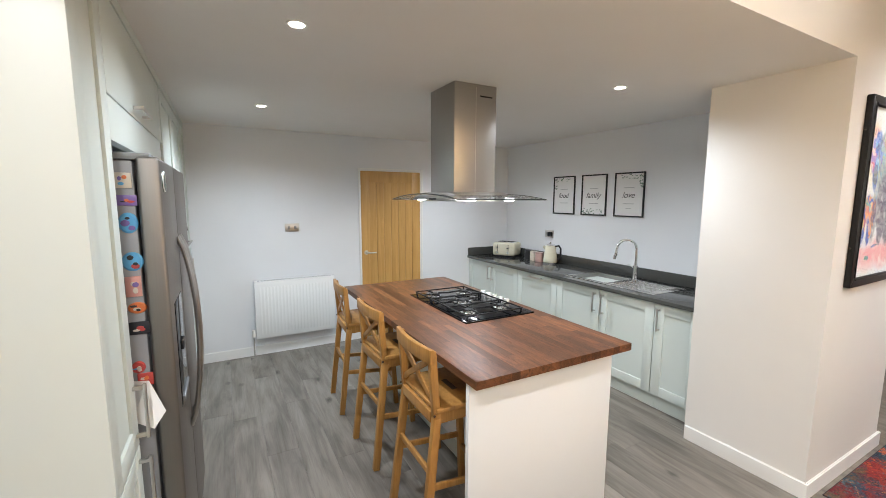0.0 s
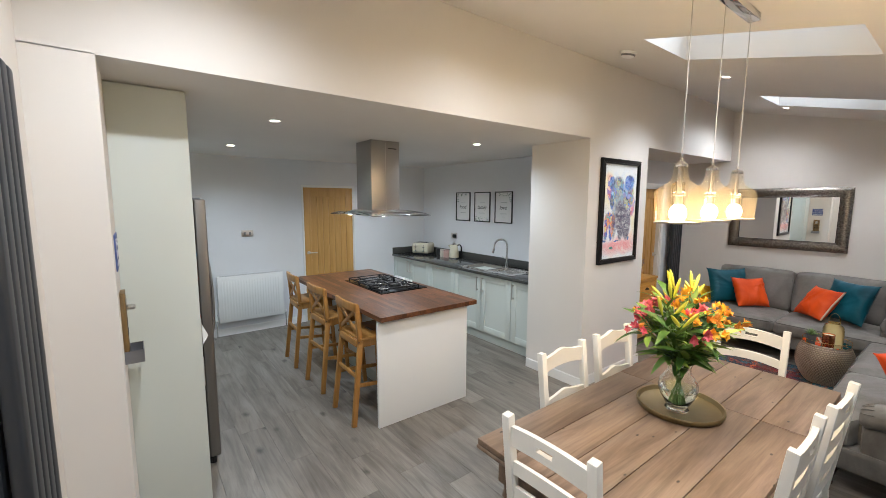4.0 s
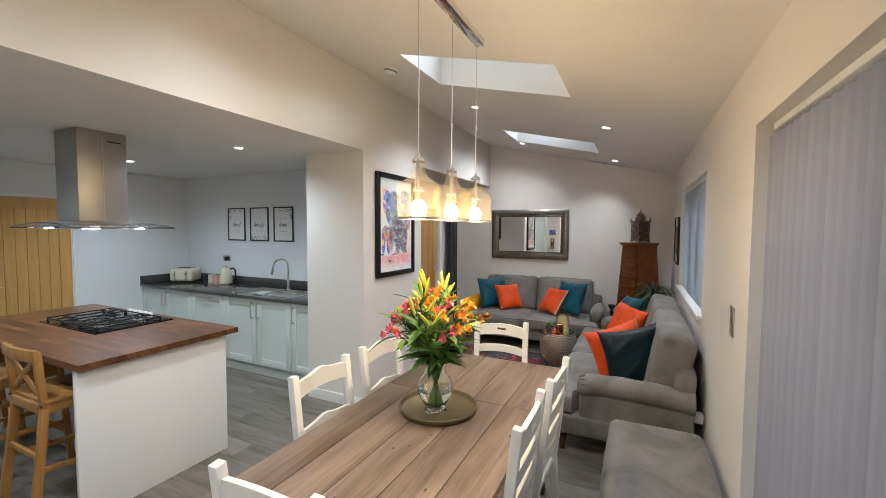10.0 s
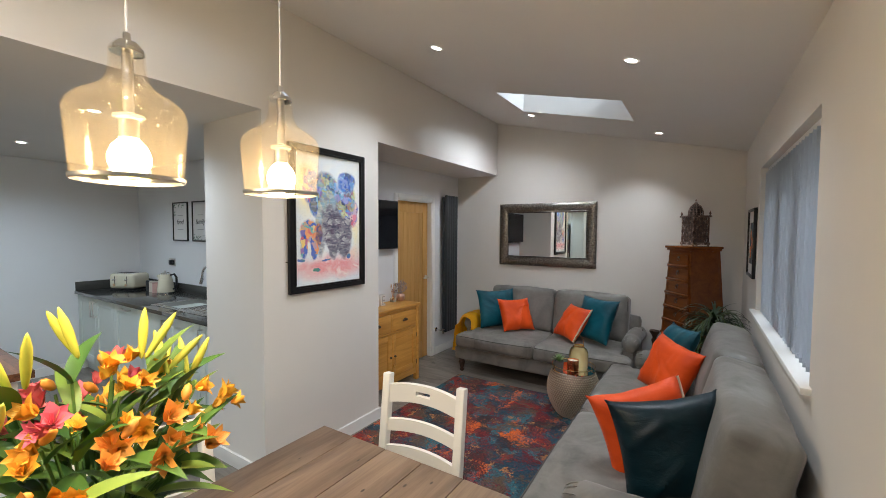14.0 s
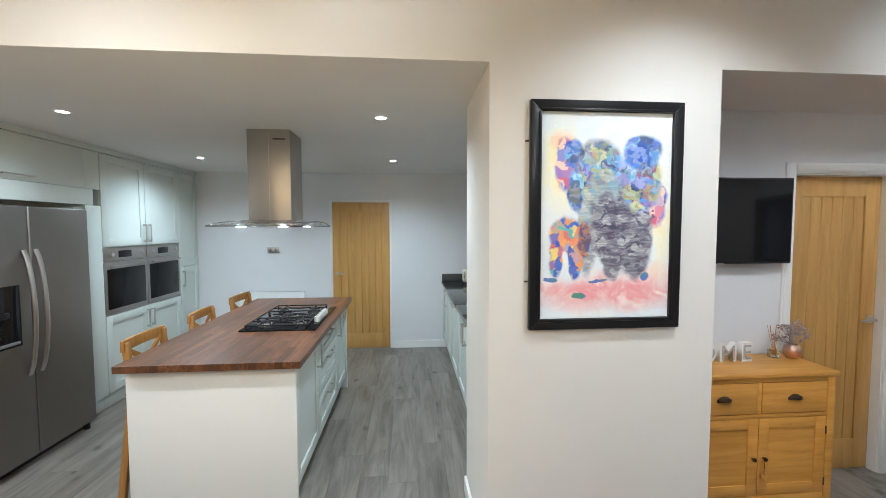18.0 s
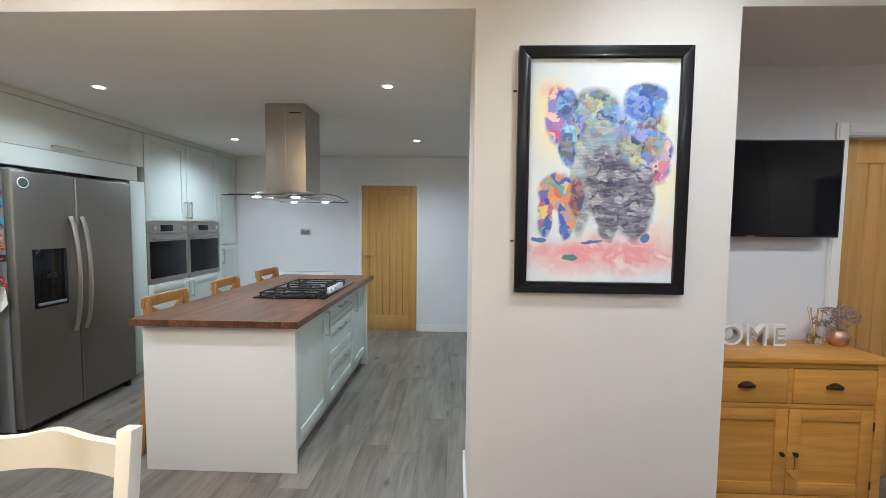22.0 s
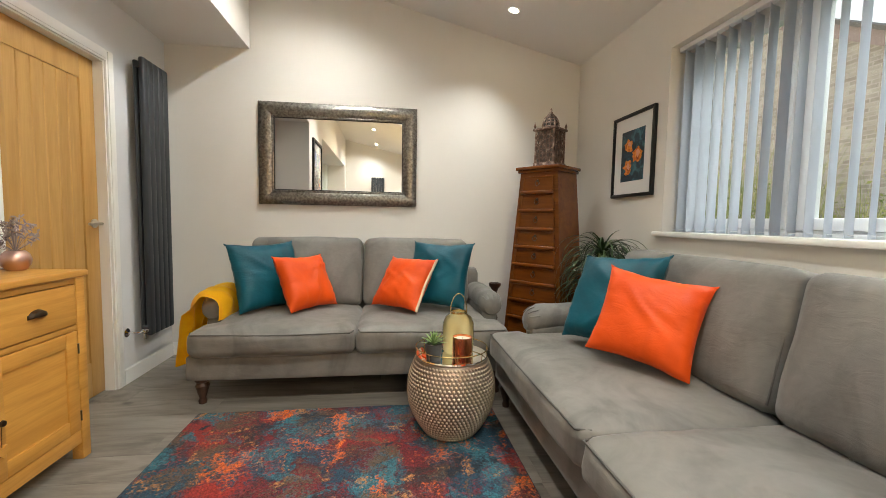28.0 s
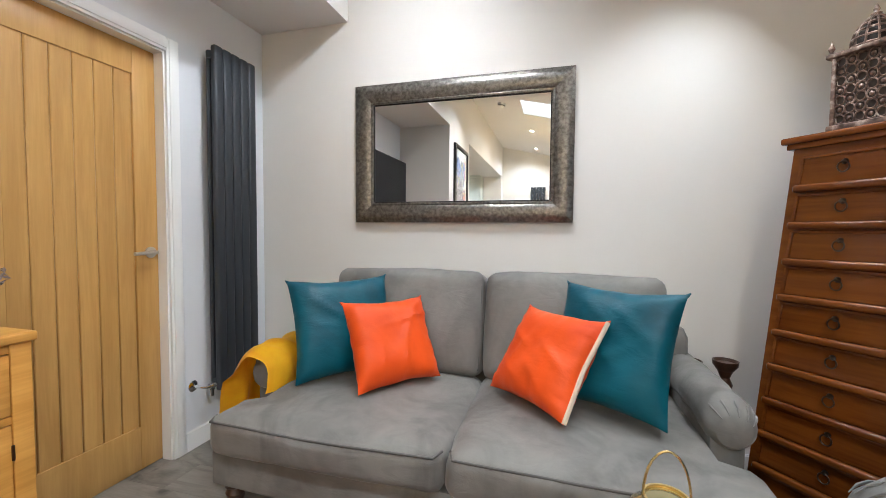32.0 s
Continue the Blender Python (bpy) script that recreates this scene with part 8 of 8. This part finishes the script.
# ---- mirror ----
PEWTER = metal("embossed_pewter", (0.20, 0.185, 0.165), 0.33)
pv = coords(PEWTER)
vo = node(PEWTER, "ShaderNodeTexVoronoi", Scale=42.0)
link(PEWTER, pv, vo.inputs["Vector"])
nz = noise_tex(PEWTER, pv, 55.0, 4)
link(PEWTER, ramp(PEWTER, nz, [(0.35, (0.15, 0.138, 0.122)), (0.65, (0.30, 0.28, 0.255))]), bsdf(PEWTER).inputs["Base Color"])
bump(PEWTER, mix(PEWTER, 0.5, vo.outputs["Distance"], nz), 0.5, 0.004)
mr = thing("wall_mirror", "large wall mirror in a wide embossed pewter frame", "mirror", (X_EAST, 0.328, 1.583), -90)
MW, MH, MB = 0.612, 0.394, 0.115
prof_m = [(0.0, 0.0), (0.0, -0.022), (0.018, -0.032), (0.050, -0.034), (0.080, -0.028), (0.098, -0.018), (0.104, -0.022), (0.112, -0.020), (MB, -0.010), (MB, -0.002)]
corner = [(-1, -1), (1, -1), (1, 1), (-1, 1)]
for k in range(4):
    (ax, az), (bx, bz) = corner[k], corner[(k + 1) % 4]
    bm = bmesh.new()
    a_r, b_r = [], []
    for inset, y in prof_m:
        a_r.append(bm.verts.new((ax * (MW - inset), y, az * (MH - inset))))
        b_r.append(bm.verts.new((bx * (MW - inset), y, bz * (MH - inset))))
    for j in range(len(prof_m) - 1):
        bm.faces.new((a_r[j], a_r[j + 1], b_r[j + 1], b_r[j]))
    part("frame_moulding", bm, PEWTER, mr)
part("mirror_glass", box(-MW + MB - 0.01, MW - MB + 0.01, -0.010, -0.004, -MH + MB - 0.01, MH - MB + 0.01), metal("silvered_glass", (0.86, 0.87, 0.86), 0.015), mr, "silvered mirror glass")
for s in (-1, 1):
    part("inner_bead", box(s * (MW - MB) - 0.004, s * (MW - MB) + 0.004, -0.0165, -0.009, -MH + MB, MH - MB, 0.003), BLACK_SATIN, mr)
    part("inner_bead", box(-MW + MB + 0.004, MW - MB - 0.004, -0.016, -0.009, s * (MH - MB) - 0.004, s * (MH - MB) + 0.004, 0.003), BLACK_SATIN, mr)

# ---- tapering chest of drawers, lantern, candlesticks, plant ----
ch = thing("pyramid_chest", "tall tapering mahogany-stained chest with ten drawers and ring pulls", "chest of drawers", (6.028, -1.257, 0), -142)
H, TW, TD, BW, BD = 1.457, 0.152, 0.144, 0.262, 0.185


def half(z, top_v, bot_v):
    return bot_v + (top_v - bot_v) * z / H


def tapered(z0, z1, grow, front, back, bm=None):
    tmp = bmesh.new()
    vs = []
    for z in (z0, z1):
        w, d_ = half(z, TW, BW) + grow, half(z, TD, BD)
        f = -d_ - front if front is not None else -d_
        vs.append([tmp.verts.new(p) for p in ((-w, f, z), (w, f, z), (w, back if back is not None else d_, z), (-w, back if back is not None else d_, z))])
    a, b = vs
    tmp.faces.new(a[::-1])
    tmp.faces.new(b)
    for j in range(4):
        tmp.faces.new((a[j], a[(j + 1) % 4], b[(j + 1) % 4], b[j]))
    return join(bm, tmp)


part("body", tapered(0.06, H, 0.0, -0.004, None), CHEST_WOOD, ch)
part("base_moulding", box(-BW - 0.015, BW + 0.015, -BD - 0.015, BD + 0.005, 0.0, 0.07, 0.006), CHEST_WOOD, ch)
bm = box(-TW - 0.030, TW + 0.030, -TD - 0.030, TD + 0.012, H + 0.012, H + 0.036, 0.007, 3)
box(-TW - 0.016, TW + 0.016, -TD - 0.016, TD + 0.006, H - 0.008, H + 0.0125, 0.004, bm=bm)
part("top", bm, CHEST_WOOD, ch)
z = 0.085
dh = (H - 0.03 - z) / 10
for k in range(10):
    zz0, zz1 = z + k * dh, z + (k + 1) * dh
    w0, w1 = half(zz0, TW, BW) - 0.035, half(zz1, TW, BW) - 0.035
    d0, d1 = half(zz0, TD, BD), half(zz1, TD, BD)
    bm = bmesh.new()
    A = [(-w0, -d0 - 0.002, zz0 + 0.026), (w0, -d0 - 0.002, zz0 + 0.026), (w1, -d1 - 0.002, zz1 - 0.012), (-w1, -d1 - 0.002, zz1 - 0.012)]
    a_ = [bm.verts.new(p) for p in A]
    b_ = [bm.verts.new((p[0], p[1] + 0.02, p[2])) for p in A]
    bm.faces.new(a_)
    bm.faces.new(b_[::-1])
    for j in range(4):
        bm.faces.new((a_[j], b_[j], b_[(j + 1) % 4], a_[(j + 1) % 4]))
    bmesh.ops.recalc_face_normals(bm, faces=bm.faces[:])
    dr = part("drawer", bm, CHEST_WOOD, ch)
    bead = bmesh.new()
    for p0, p1 in ((A[0], A[3]), (A[3], A[2]), (A[2], A[1])):
        bar((p0[0], p0[1] - 0.002, p0[2]), (p1[0], p1[1] - 0.002, p1[2]), 0.011, 0.011, (0, 1, 0.1), 0.003, bead)
    part("drawer_bead", bead, CHEST_WOOD, dr)
    part("drawer_lip", moved(box(-w0 - 0.008, w0 + 0.008, -0.030, 0.0, -0.003, 0.024, 0.009, 3), pose(0, -d0, zz0)), CHEST_WOOD, ch)
    zc = (zz0 + zz1) / 2 + 0.012
    yc = -half(zc, TD, BD) - 0.002
    bm = rod((0, yc, zc + 0.014), (0, yc - 0.012, zc + 0.014), 0.010, 0.006, 12)
    ring = [(0.016 * math.cos(2 * math.pi * q / 16), yc - 0.011, zc - 0.004 + 0.018 * math.sin(2 * math.pi * q / 16)) for q in range(16)]
    tube(ring, 0.0025, 6, bm, True)
    part("ring_pull", bm, BRONZE, dr, "dark bronze ring pull")

LZ = H + 0.0365
RUST = metal("pierced_bronze", (0.16, 0.11, 0.075), 0.55)
bsdf(RUST).inputs["Metallic"].default_value = 0.55
rvv = coords(RUST)
rn = noise_tex(RUST, rvv, 30.0, 5)
link(RUST, ramp(RUST, rn, [(0.35, (0.075, 0.050, 0.040)), (0.56, (0.26, 0.175, 0.14)), (0.70, (0.62, 0.52, 0.45))]), bsdf(RUST).inputs["Base Color"])
bump(RUST, rn, 0.7, 0.004)
lt = thing("moroccan_lantern", "pierced bronze moroccan lantern with a domed top", "lantern", (6.035, -1.262, LZ), -142)
lt.matrix_world = lt.matrix_world @ Matrix.Diagonal((0.85, 0.85, 1.04, 1))
part("base", box(-0.105, 0.105, -0.105, 0.105, 0.012, 0.034, 0.006), RUST, lt)
for sx in (-1, 1):
    for sy in (-1, 1):
        part("foot", rod((sx * 0.09, sy * 0.09, 0.0), (sx * 0.09, sy * 0.09, 0.014), 0.010, seg=10), RUST, lt)
        part("corner_post", box(sx * 0.088 - 0.008, sx * 0.088 + 0.008, sy * 0.088 - 0.008, sy * 0.088 + 0.008, 0.034, 0.262, 0.002), RUST, lt)
        part("finial", lathe([(0.0, 0.050), (0.005, 0.036), (0.012, 0.020), (0.006, 0.009), (0.010, 0.0)], 10, (sx * 0.097, sy * 0.097, 0.276)), RUST, lt)


def pierced(w, h, seed):
    """A sheet cut into a lattice of arcs and studs."""
    bm = bmesh.new()
    nx, nz_ = 5, 7
    for i in range(nx):
        for j in range(nz_):
            cx, cz = -w / 2 + (i + 0.5) * w / nx, (j + 0.5) * h / nz_
            rr = min(w / nx, h / nz_) * 0.52
            pts = [(cx + rr * math.cos(2 * math.pi * q / 8), 0, cz + rr * math.sin(2 * math.pi * q / 8)) for q in range(8)]
            tube(pts, 0.0034, 4, bm, True)
            if (i + j) % 2:
                rod((cx, -0.003, cz), (cx, 0.003, cz), rr * 0.5, seg=6, bm=bm)
    return bm


pm = as_mesh("pierced_panel", pierced(0.165, 0.225, 1), RUST)
for k in range(4):
    tagged(share("pierced_panel", pm, lt, pose(0, 0, 0.036, 0, 0, 90 * k) @ pose(0, -0.088, 0)), kind="stuff")
part("inner_glass", box(-0.078, 0.078, -0.078, 0.078, 0.036, 0.258), mat("smoked_liner", (0.10, 0.08, 0.07), 0.3), lt, "dark smoked liner")
part("eave", box(-0.112, 0.112, -0.112, 0.112, 0.262, 0.278, 0.005), RUST, lt)
DOME = ((0.072, 0.278), (0.074, 0.292), (0.071, 0.318), (0.062, 0.342), (0.046, 0.363), (0.028, 0.378), (0.014, 0.388))
# near-black liner: the shade within the openwork dome, put in as colour
part("dome_liner", lathe([(r * 0.86, z_) for r, z_ in DOME] + [(0.0, 0.388)], 20), mat("dome_shade", (0.030, 0.022, 0.018), 0.7), lt, "dark liner coloured as the shade inside the dome")
for k in range(12):
    a = 2 * math.pi * k / 12
    part("dome_rib", tube([(r * math.cos(a), r * math.sin(a), z_) for r, z_ in DOME], 0.0042, 6), RUST, lt)
for r, z_ in DOME[1:6]:
    part("dome_hoop", tube([(r * math.cos(2 * math.pi * k / 24), r * math.sin(2 * math.pi * k / 24), z_) for k in range(24)], 0.0038, 6, None, True), RUST, lt)
part("top_finial", lathe([(0.0, 0.384), (0.016, 0.386), (0.018, 0.396), (0.008, 0.404), (0.011, 0.412), (0.006, 0.422), (0.0, 0.430)], 14), RUST, lt)

for x, y, h in ((6.215, -0.774, 0.585), (6.255, -0.925, 0.585)):
    t = thing("candlestick", "tall dark turned wooden floor candlestick", "candlestick", (x, y, 0), 0, "pair of candlesticks")
    part("column", lathe([(0.0, 0.0), (0.058, 0.0), (0.060, 0.015), (0.040, 0.03), (0.022, 0.06), (0.030, 0.10), (0.020, 0.15), (0.018, 0.26), (0.030, 0.30), (0.018, 0.34), (0.020, 0.44), (0.030, 0.48), (0.018, 0.51), (0.030, 0.54), (0.0, 0.54)], 20), DARK_WOOD, t)
    part("drip_pan", lathe([(0.0, 0.54), (0.030, 0.54), (0.048, 0.565), (0.050, h), (0.046, h), (0.040, 0.572), (0.0, 0.572)], 24), DARK_WOOD, t)

pl = thing("potted_dracaena", "potted plant with many thin arching green leaves", "plant", (5.50, -1.44, 0))
part("pot", lathe([(0.0, 0.0), (0.095, 0.0), (0.12, 0.20), (0.125, 0.25), (0.115, 0.25), (0.11, 0.23), (0.0, 0.23)], 28), mat("plant_pot", (0.10, 0.10, 0.11), 0.5), pl)
part("soil", lathe([(0.0, 0.235), (0.112, 0.232)], 24), mat("soil", (0.03, 0.02, 0.014), 0.95), pl)
part("trunk", tube([(0, 0, 0.22), (0.01, 0.01, 0.45), (0.0, 0.015, 0.86)], [0.022, 0.018, 0.016], 10), mat("cane", (0.16, 0.12, 0.07), 0.8), pl)
DRAC = mat("dracaena_leaf", (0.06, 0.12, 0.03), 0.45)
link(DRAC, ramp(DRAC, obj_random(DRAC), [(0, (0.012, 0.032, 0.010)), (0.7, (0.04, 0.078, 0.022)), (1, (0.11, 0.155, 0.055))]), bsdf(DRAC).inputs["Base Color"])


def strap(length, width, droop, n=10):
    bm = bmesh.new()
    rows = []
    for k in range(n + 1):
        s = k / n
        ang = 1.15 - droop * s
        w = width / 2 * (1 - s ** 3) * (0.6 + 0.4 * min(1, s * 5)) + 0.0006
        rows.append((w, ang))
    x = z = 0.0
    prev = None
    for w, ang in rows:
        cur = [bm.verts.new((x, -w, z + w * 0.5)), bm.verts.new((x, 0, z)), bm.verts.new((x, w, z + w * 0.5))]
        if prev:
            bm.faces.new((prev[0], prev[1], cur[1], cur[0]))
            bm.faces.new((prev[1], prev[2], cur[2], cur[1]))
        prev = cur
        x += length / n * math.cos(ang)
        z += length / n * math.sin(ang)
    return bm


straps = [as_mesh("leaf", strap(l, 0.0125, d_), DRAC) for l, d_ in ((0.40, 3.2), (0.44, 2.9), (0.34, 2.4), (0.40, 3.5), (0.28, 1.5), (0.33, 3.3))]
r3 = random.Random(17)
for k in range(290):
    share("leaf", r3.choice(straps), pl, Matrix.Translation((0.0, 0.015, 0.56 + 0.32 * r3.random())) @ pose(0, 0, 0, 0, r3.uniform(-22, 34), k * 137.5 + r3.uniform(-15, 15)))

# ---- sign and bottle opener on the nib wall ----
sg = thing("wall_sign", "small navy blue sign with white lettering about a hot tub", "sign", (X_NIB, 1.231, 1.556), 90)
part("plate", box(-0.10, 0.10, -0.006, 0.0, -0.082, 0.082, 0.002), mat("sign_blue", (0.055, 0.095, 0.28), 0.5), sg)
SIGN_W = mat("sign_white", (0.72, 0.73, 0.78), 0.5)
for words, size, x, zc in (("NO", 0.066, -0.047, 0.040), ("HOT TUB", 0.042, 0.0, -0.014)):
    part("lettering", moved(text_mesh(words, size, 0.0004), pose(x, -0.0068, zc, 90)), SIGN_W, sg, smooth=False)
for k in range(2):
    x0 = (-0.082, 0.008)[k]
    part("small_text", box(x0, x0 + 0.074, -0.0075, -0.0055, -0.060, -0.044), SIGN_W, sg)
part("flourish", box(0.015, 0.078, -0.0075, -0.0055, 0.050, 0.056), SIGN_W, sg)
part("flourish", box(0.03, 0.06, -0.0075, -0.0055, 0.028, 0.034), SIGN_W, sg)
part("underline", box(-0.085, -0.005, -0.0075, -0.0055, 0.008, 0.011), SIGN_W, sg)
op = thing("bottle_opener", "wooden wall-mounted bottle opener with a metal cap catcher", "bottle opener", (X_NIB, 1.228, 1.215), 90)
part("board", box(-0.058, 0.058, -0.02, 0.0, -0.135, 0.15, 0.003), wood("opener_board", (0.12, 0.068, 0.024), (0.30, 0.19, 0.07), "z", 0.5), op)
part("opener_plate", box(-0.02, 0.02, -0.024, -0.019, 0.055, 0.115, 0.003), NICKEL, op)
part("opener_hood", box(-0.024, 0.024, -0.055, -0.022, 0.065, 0.082, 0.006), NICKEL, op)
bm = box(-0.07, 0.078, -0.075, -0.071, -0.185, -0.125)
box(-0.07, 0.078, -0.071, 0.0, -0.185, -0.181, bm=bm)
for x in (-0.07, 0.075):
    box(x, x + 0.003, -0.071, 0.0, -0.181, -0.125, bm=bm)
part("cap_catcher", bm, metal("galvanised", (0.34, 0.35, 0.37), 0.45), op, "grey galvanised cap catcher")
for k in range(2):
    part("painted_text", box(-0.035, -0.005, -0.0215, -0.0195, -0.01 - 0.05 * k, 0.018 - 0.05 * k), BLACK_SATIN, op)
    part("painted_text", box(0.005, 0.035, -0.0215, -0.0195, -0.01 - 0.05 * k, 0.018 - 0.05 * k), BLACK_SATIN, op)

# ---- outside the window ----
BRICKS = mat("buff_stone_brick", (0.40, 0.33, 0.25), 0.9)
bk = node(BRICKS, "ShaderNodeTexBrick", Scale=1.0)
bk.inputs["Color1"].default_value = (0.40, 0.37, 0.35, 1)
bk.inputs["Color2"].default_value = (0.21, 0.185, 0.17, 1)
bk.inputs["Mortar"].default_value = (0.37, 0.35, 0.34, 1)
bk.inputs["Brick Width"].default_value, bk.inputs["Row Height"].default_value, bk.inputs["Mortar Size"].default_value = 0.225, 0.075, 0.010
bmap = coords(BRICKS, (1, 1, 1), "Object", (radians(90), 0, 0))
link(BRICKS, bmap, bk.inputs["Vector"])
link(BRICKS, mix(BRICKS, 0.35, bk.outputs["Color"], ramp(BRICKS, noise_tex(BRICKS, bmap, 3.5, 6), [(0.35, (0.25, 0.22, 0.20)), (0.65, (0.46, 0.43, 0.41))])), bsdf(BRICKS).inputs["Base Color"])
bump(BRICKS, bk.outputs["Fac"], 0.6, 0.01).invert = True
house = thing("neighbour_house", "neighbouring buff stone house gable with a mauve brown verge board", "house", (6.6, -8.0, -0.2))
RIDGE, PITCH = 5.6, 0.585
EAVE = 2.94


def verge(x):
    return EAVE + PITCH * (RIDGE - abs(x - RIDGE))


part("wall", prism([(0.0, 0.0), (2 * RIDGE, 0.0), (2 * RIDGE, EAVE), (RIDGE, verge(RIDGE)), (0.0, EAVE)], 7.0, "xz", -7.0), BRICKS, house)
VERGE = mat("brown_fascia", (0.21, 0.155, 0.16), 0.6)
TILES = mat("slate_roof", (0.11, 0.10, 0.10), 0.8)
for s_ in (-1, 1):
    e, top_ = RIDGE + s_ * (RIDGE + 0.35), EAVE - PITCH * 0.35
    part("verge_board", prism([(e, top_), (RIDGE, verge(RIDGE)), (RIDGE, verge(RIDGE) + 0.24), (e, top_ + 0.24)], 0.16, "xz", 0.0), VERGE, house, "brown painted verge board")
    part("roof", prism([(e, top_ + 0.245), (RIDGE, verge(RIDGE) + 0.245), (RIDGE, verge(RIDGE) + 0.32), (e, top_ + 0.32)], 7.5, "xz", -7.2), TILES, house)
fence = thing("garden_shrubs", "pale green ornamental grasses and shrubs along the neighbour's wall", "shrub", (8.4, -6.7, -0.2), 0, "", "stuff")
GRASS = mat("ornamental_grass", (0.16, 0.20, 0.06), 0.7)
link(GRASS, ramp(GRASS, island_random(GRASS), [(0, (0.08, 0.12, 0.035)), (0.6, (0.24, 0.28, 0.09)), (1, (0.44, 0.42, 0.18))]), bsdf(GRASS).inputs["Base Color"])
verts, faces = [], []
r4 = random.Random(4)
for k in range(2600):
    cx, cy = r4.uniform(-4.5, 4.0), r4.gauss(0, 0.28)
    clump = 0.75 + 0.55 * noise.noise(Vector((cx * 1.1, 0.4, 2.0)))
    h = max(0.25, 3.0 * clump * r4.uniform(0.55, 1.05))
    a, lean, w = r4.uniform(0, 6.28), r4.uniform(0.1, 0.45), r4.uniform(0.006, 0.014)
    b0 = len(verts)
    for s in (0.0, 0.5, 1.0):
        x, y, zv = cx + lean * h * s * s * math.cos(a), cy + lean * h * s * s * math.sin(a), h * s * (1 - 0.15 * lean * s)
        ww = w * (1 - s * 0.9)
        verts += [(x - ww, y, zv), (x + ww, y, zv)]
    faces += [(b0, b0 + 1, b0 + 3, b0 + 2), (b0 + 2, b0 + 3, b0 + 5, b0 + 4)]
for k in range(5200):
    cx = r4.uniform(-4.5, 4.0)
    top_h = 1.5 + 0.8 * noise.noise(Vector((cx * 1.4, 3.1, 0.5)))
    x, y, zv = cx, r4.gauss(0, 0.35), top_h * r4.random() ** 0.6
    q, ln = Vector((r4.uniform(-1, 1), r4.uniform(-1, 1), r4.uniform(-0.6, 0.8))).normalized(), r4.uniform(0.03, 0.075)
    side = q.cross(Vector((r4.uniform(-1, 1), r4.uniform(-1, 1), 0.4))).normalized() * ln * 0.3
    b0 = len(verts)
    for p in (Vector(), q * ln * 0.5 + side, q * ln, q * ln * 0.5 - side):
        verts.append((x + p.x, y + p.y, zv + p.z))
    faces.append((b0, b0 + 1, b0 + 2, b0 + 3))
me = bpy.data.meshes.new("grasses")
me.from_pydata(verts, [], faces)
me.materials.append(GRASS)
go = new("grasses", me)
go.parent = fence


# ---- floor boards ----
BOARD_W, BOARD_L = 0.192, 1.285
plank_bm = box(-BOARD_W / 2 + 0.0004, BOARD_W / 2 - 0.0004, -BOARD_L / 2 + 0.0004, BOARD_L / 2 - 0.0004, -0.006, 0.0)
bmesh.ops.bevel(plank_bm, geom=[e for e in plank_bm.edges if all(v.co.z > -0.001 for v in e.verts)], offset=0.0005, segments=1, affect="EDGES")
plank_mesh = bpy.data.meshes.new("plank")
plank_bm.to_mesh(plank_mesh)
plank_bm.free()
plank_mesh.materials.append(FLOOR_WOOD)
rng = random.Random(5)
u = -0.95 + BOARD_W / 2
while u < X_EAST + BOARD_W / 2:
    v = Y_SOUTH - 0.05 - rng.random() * BOARD_L
    top_y = Y_NORTH + 0.05 if u < X_SINK else Y_ALC + 0.1
    while v < top_y:
        lo, hi = max(v, Y_SOUTH - 0.1 if u > X_WEST - 0.1 else 1.0), min(v + BOARD_L, top_y)
        if hi - lo > 0.06:
            share("plank", plank_mesh, floor, pose(u, (lo + hi) / 2, 0) @ Matrix.Diagonal((1, (hi - lo) / BOARD_L, 1, 1)))
        v += BOARD_L
    u += BOARD_W
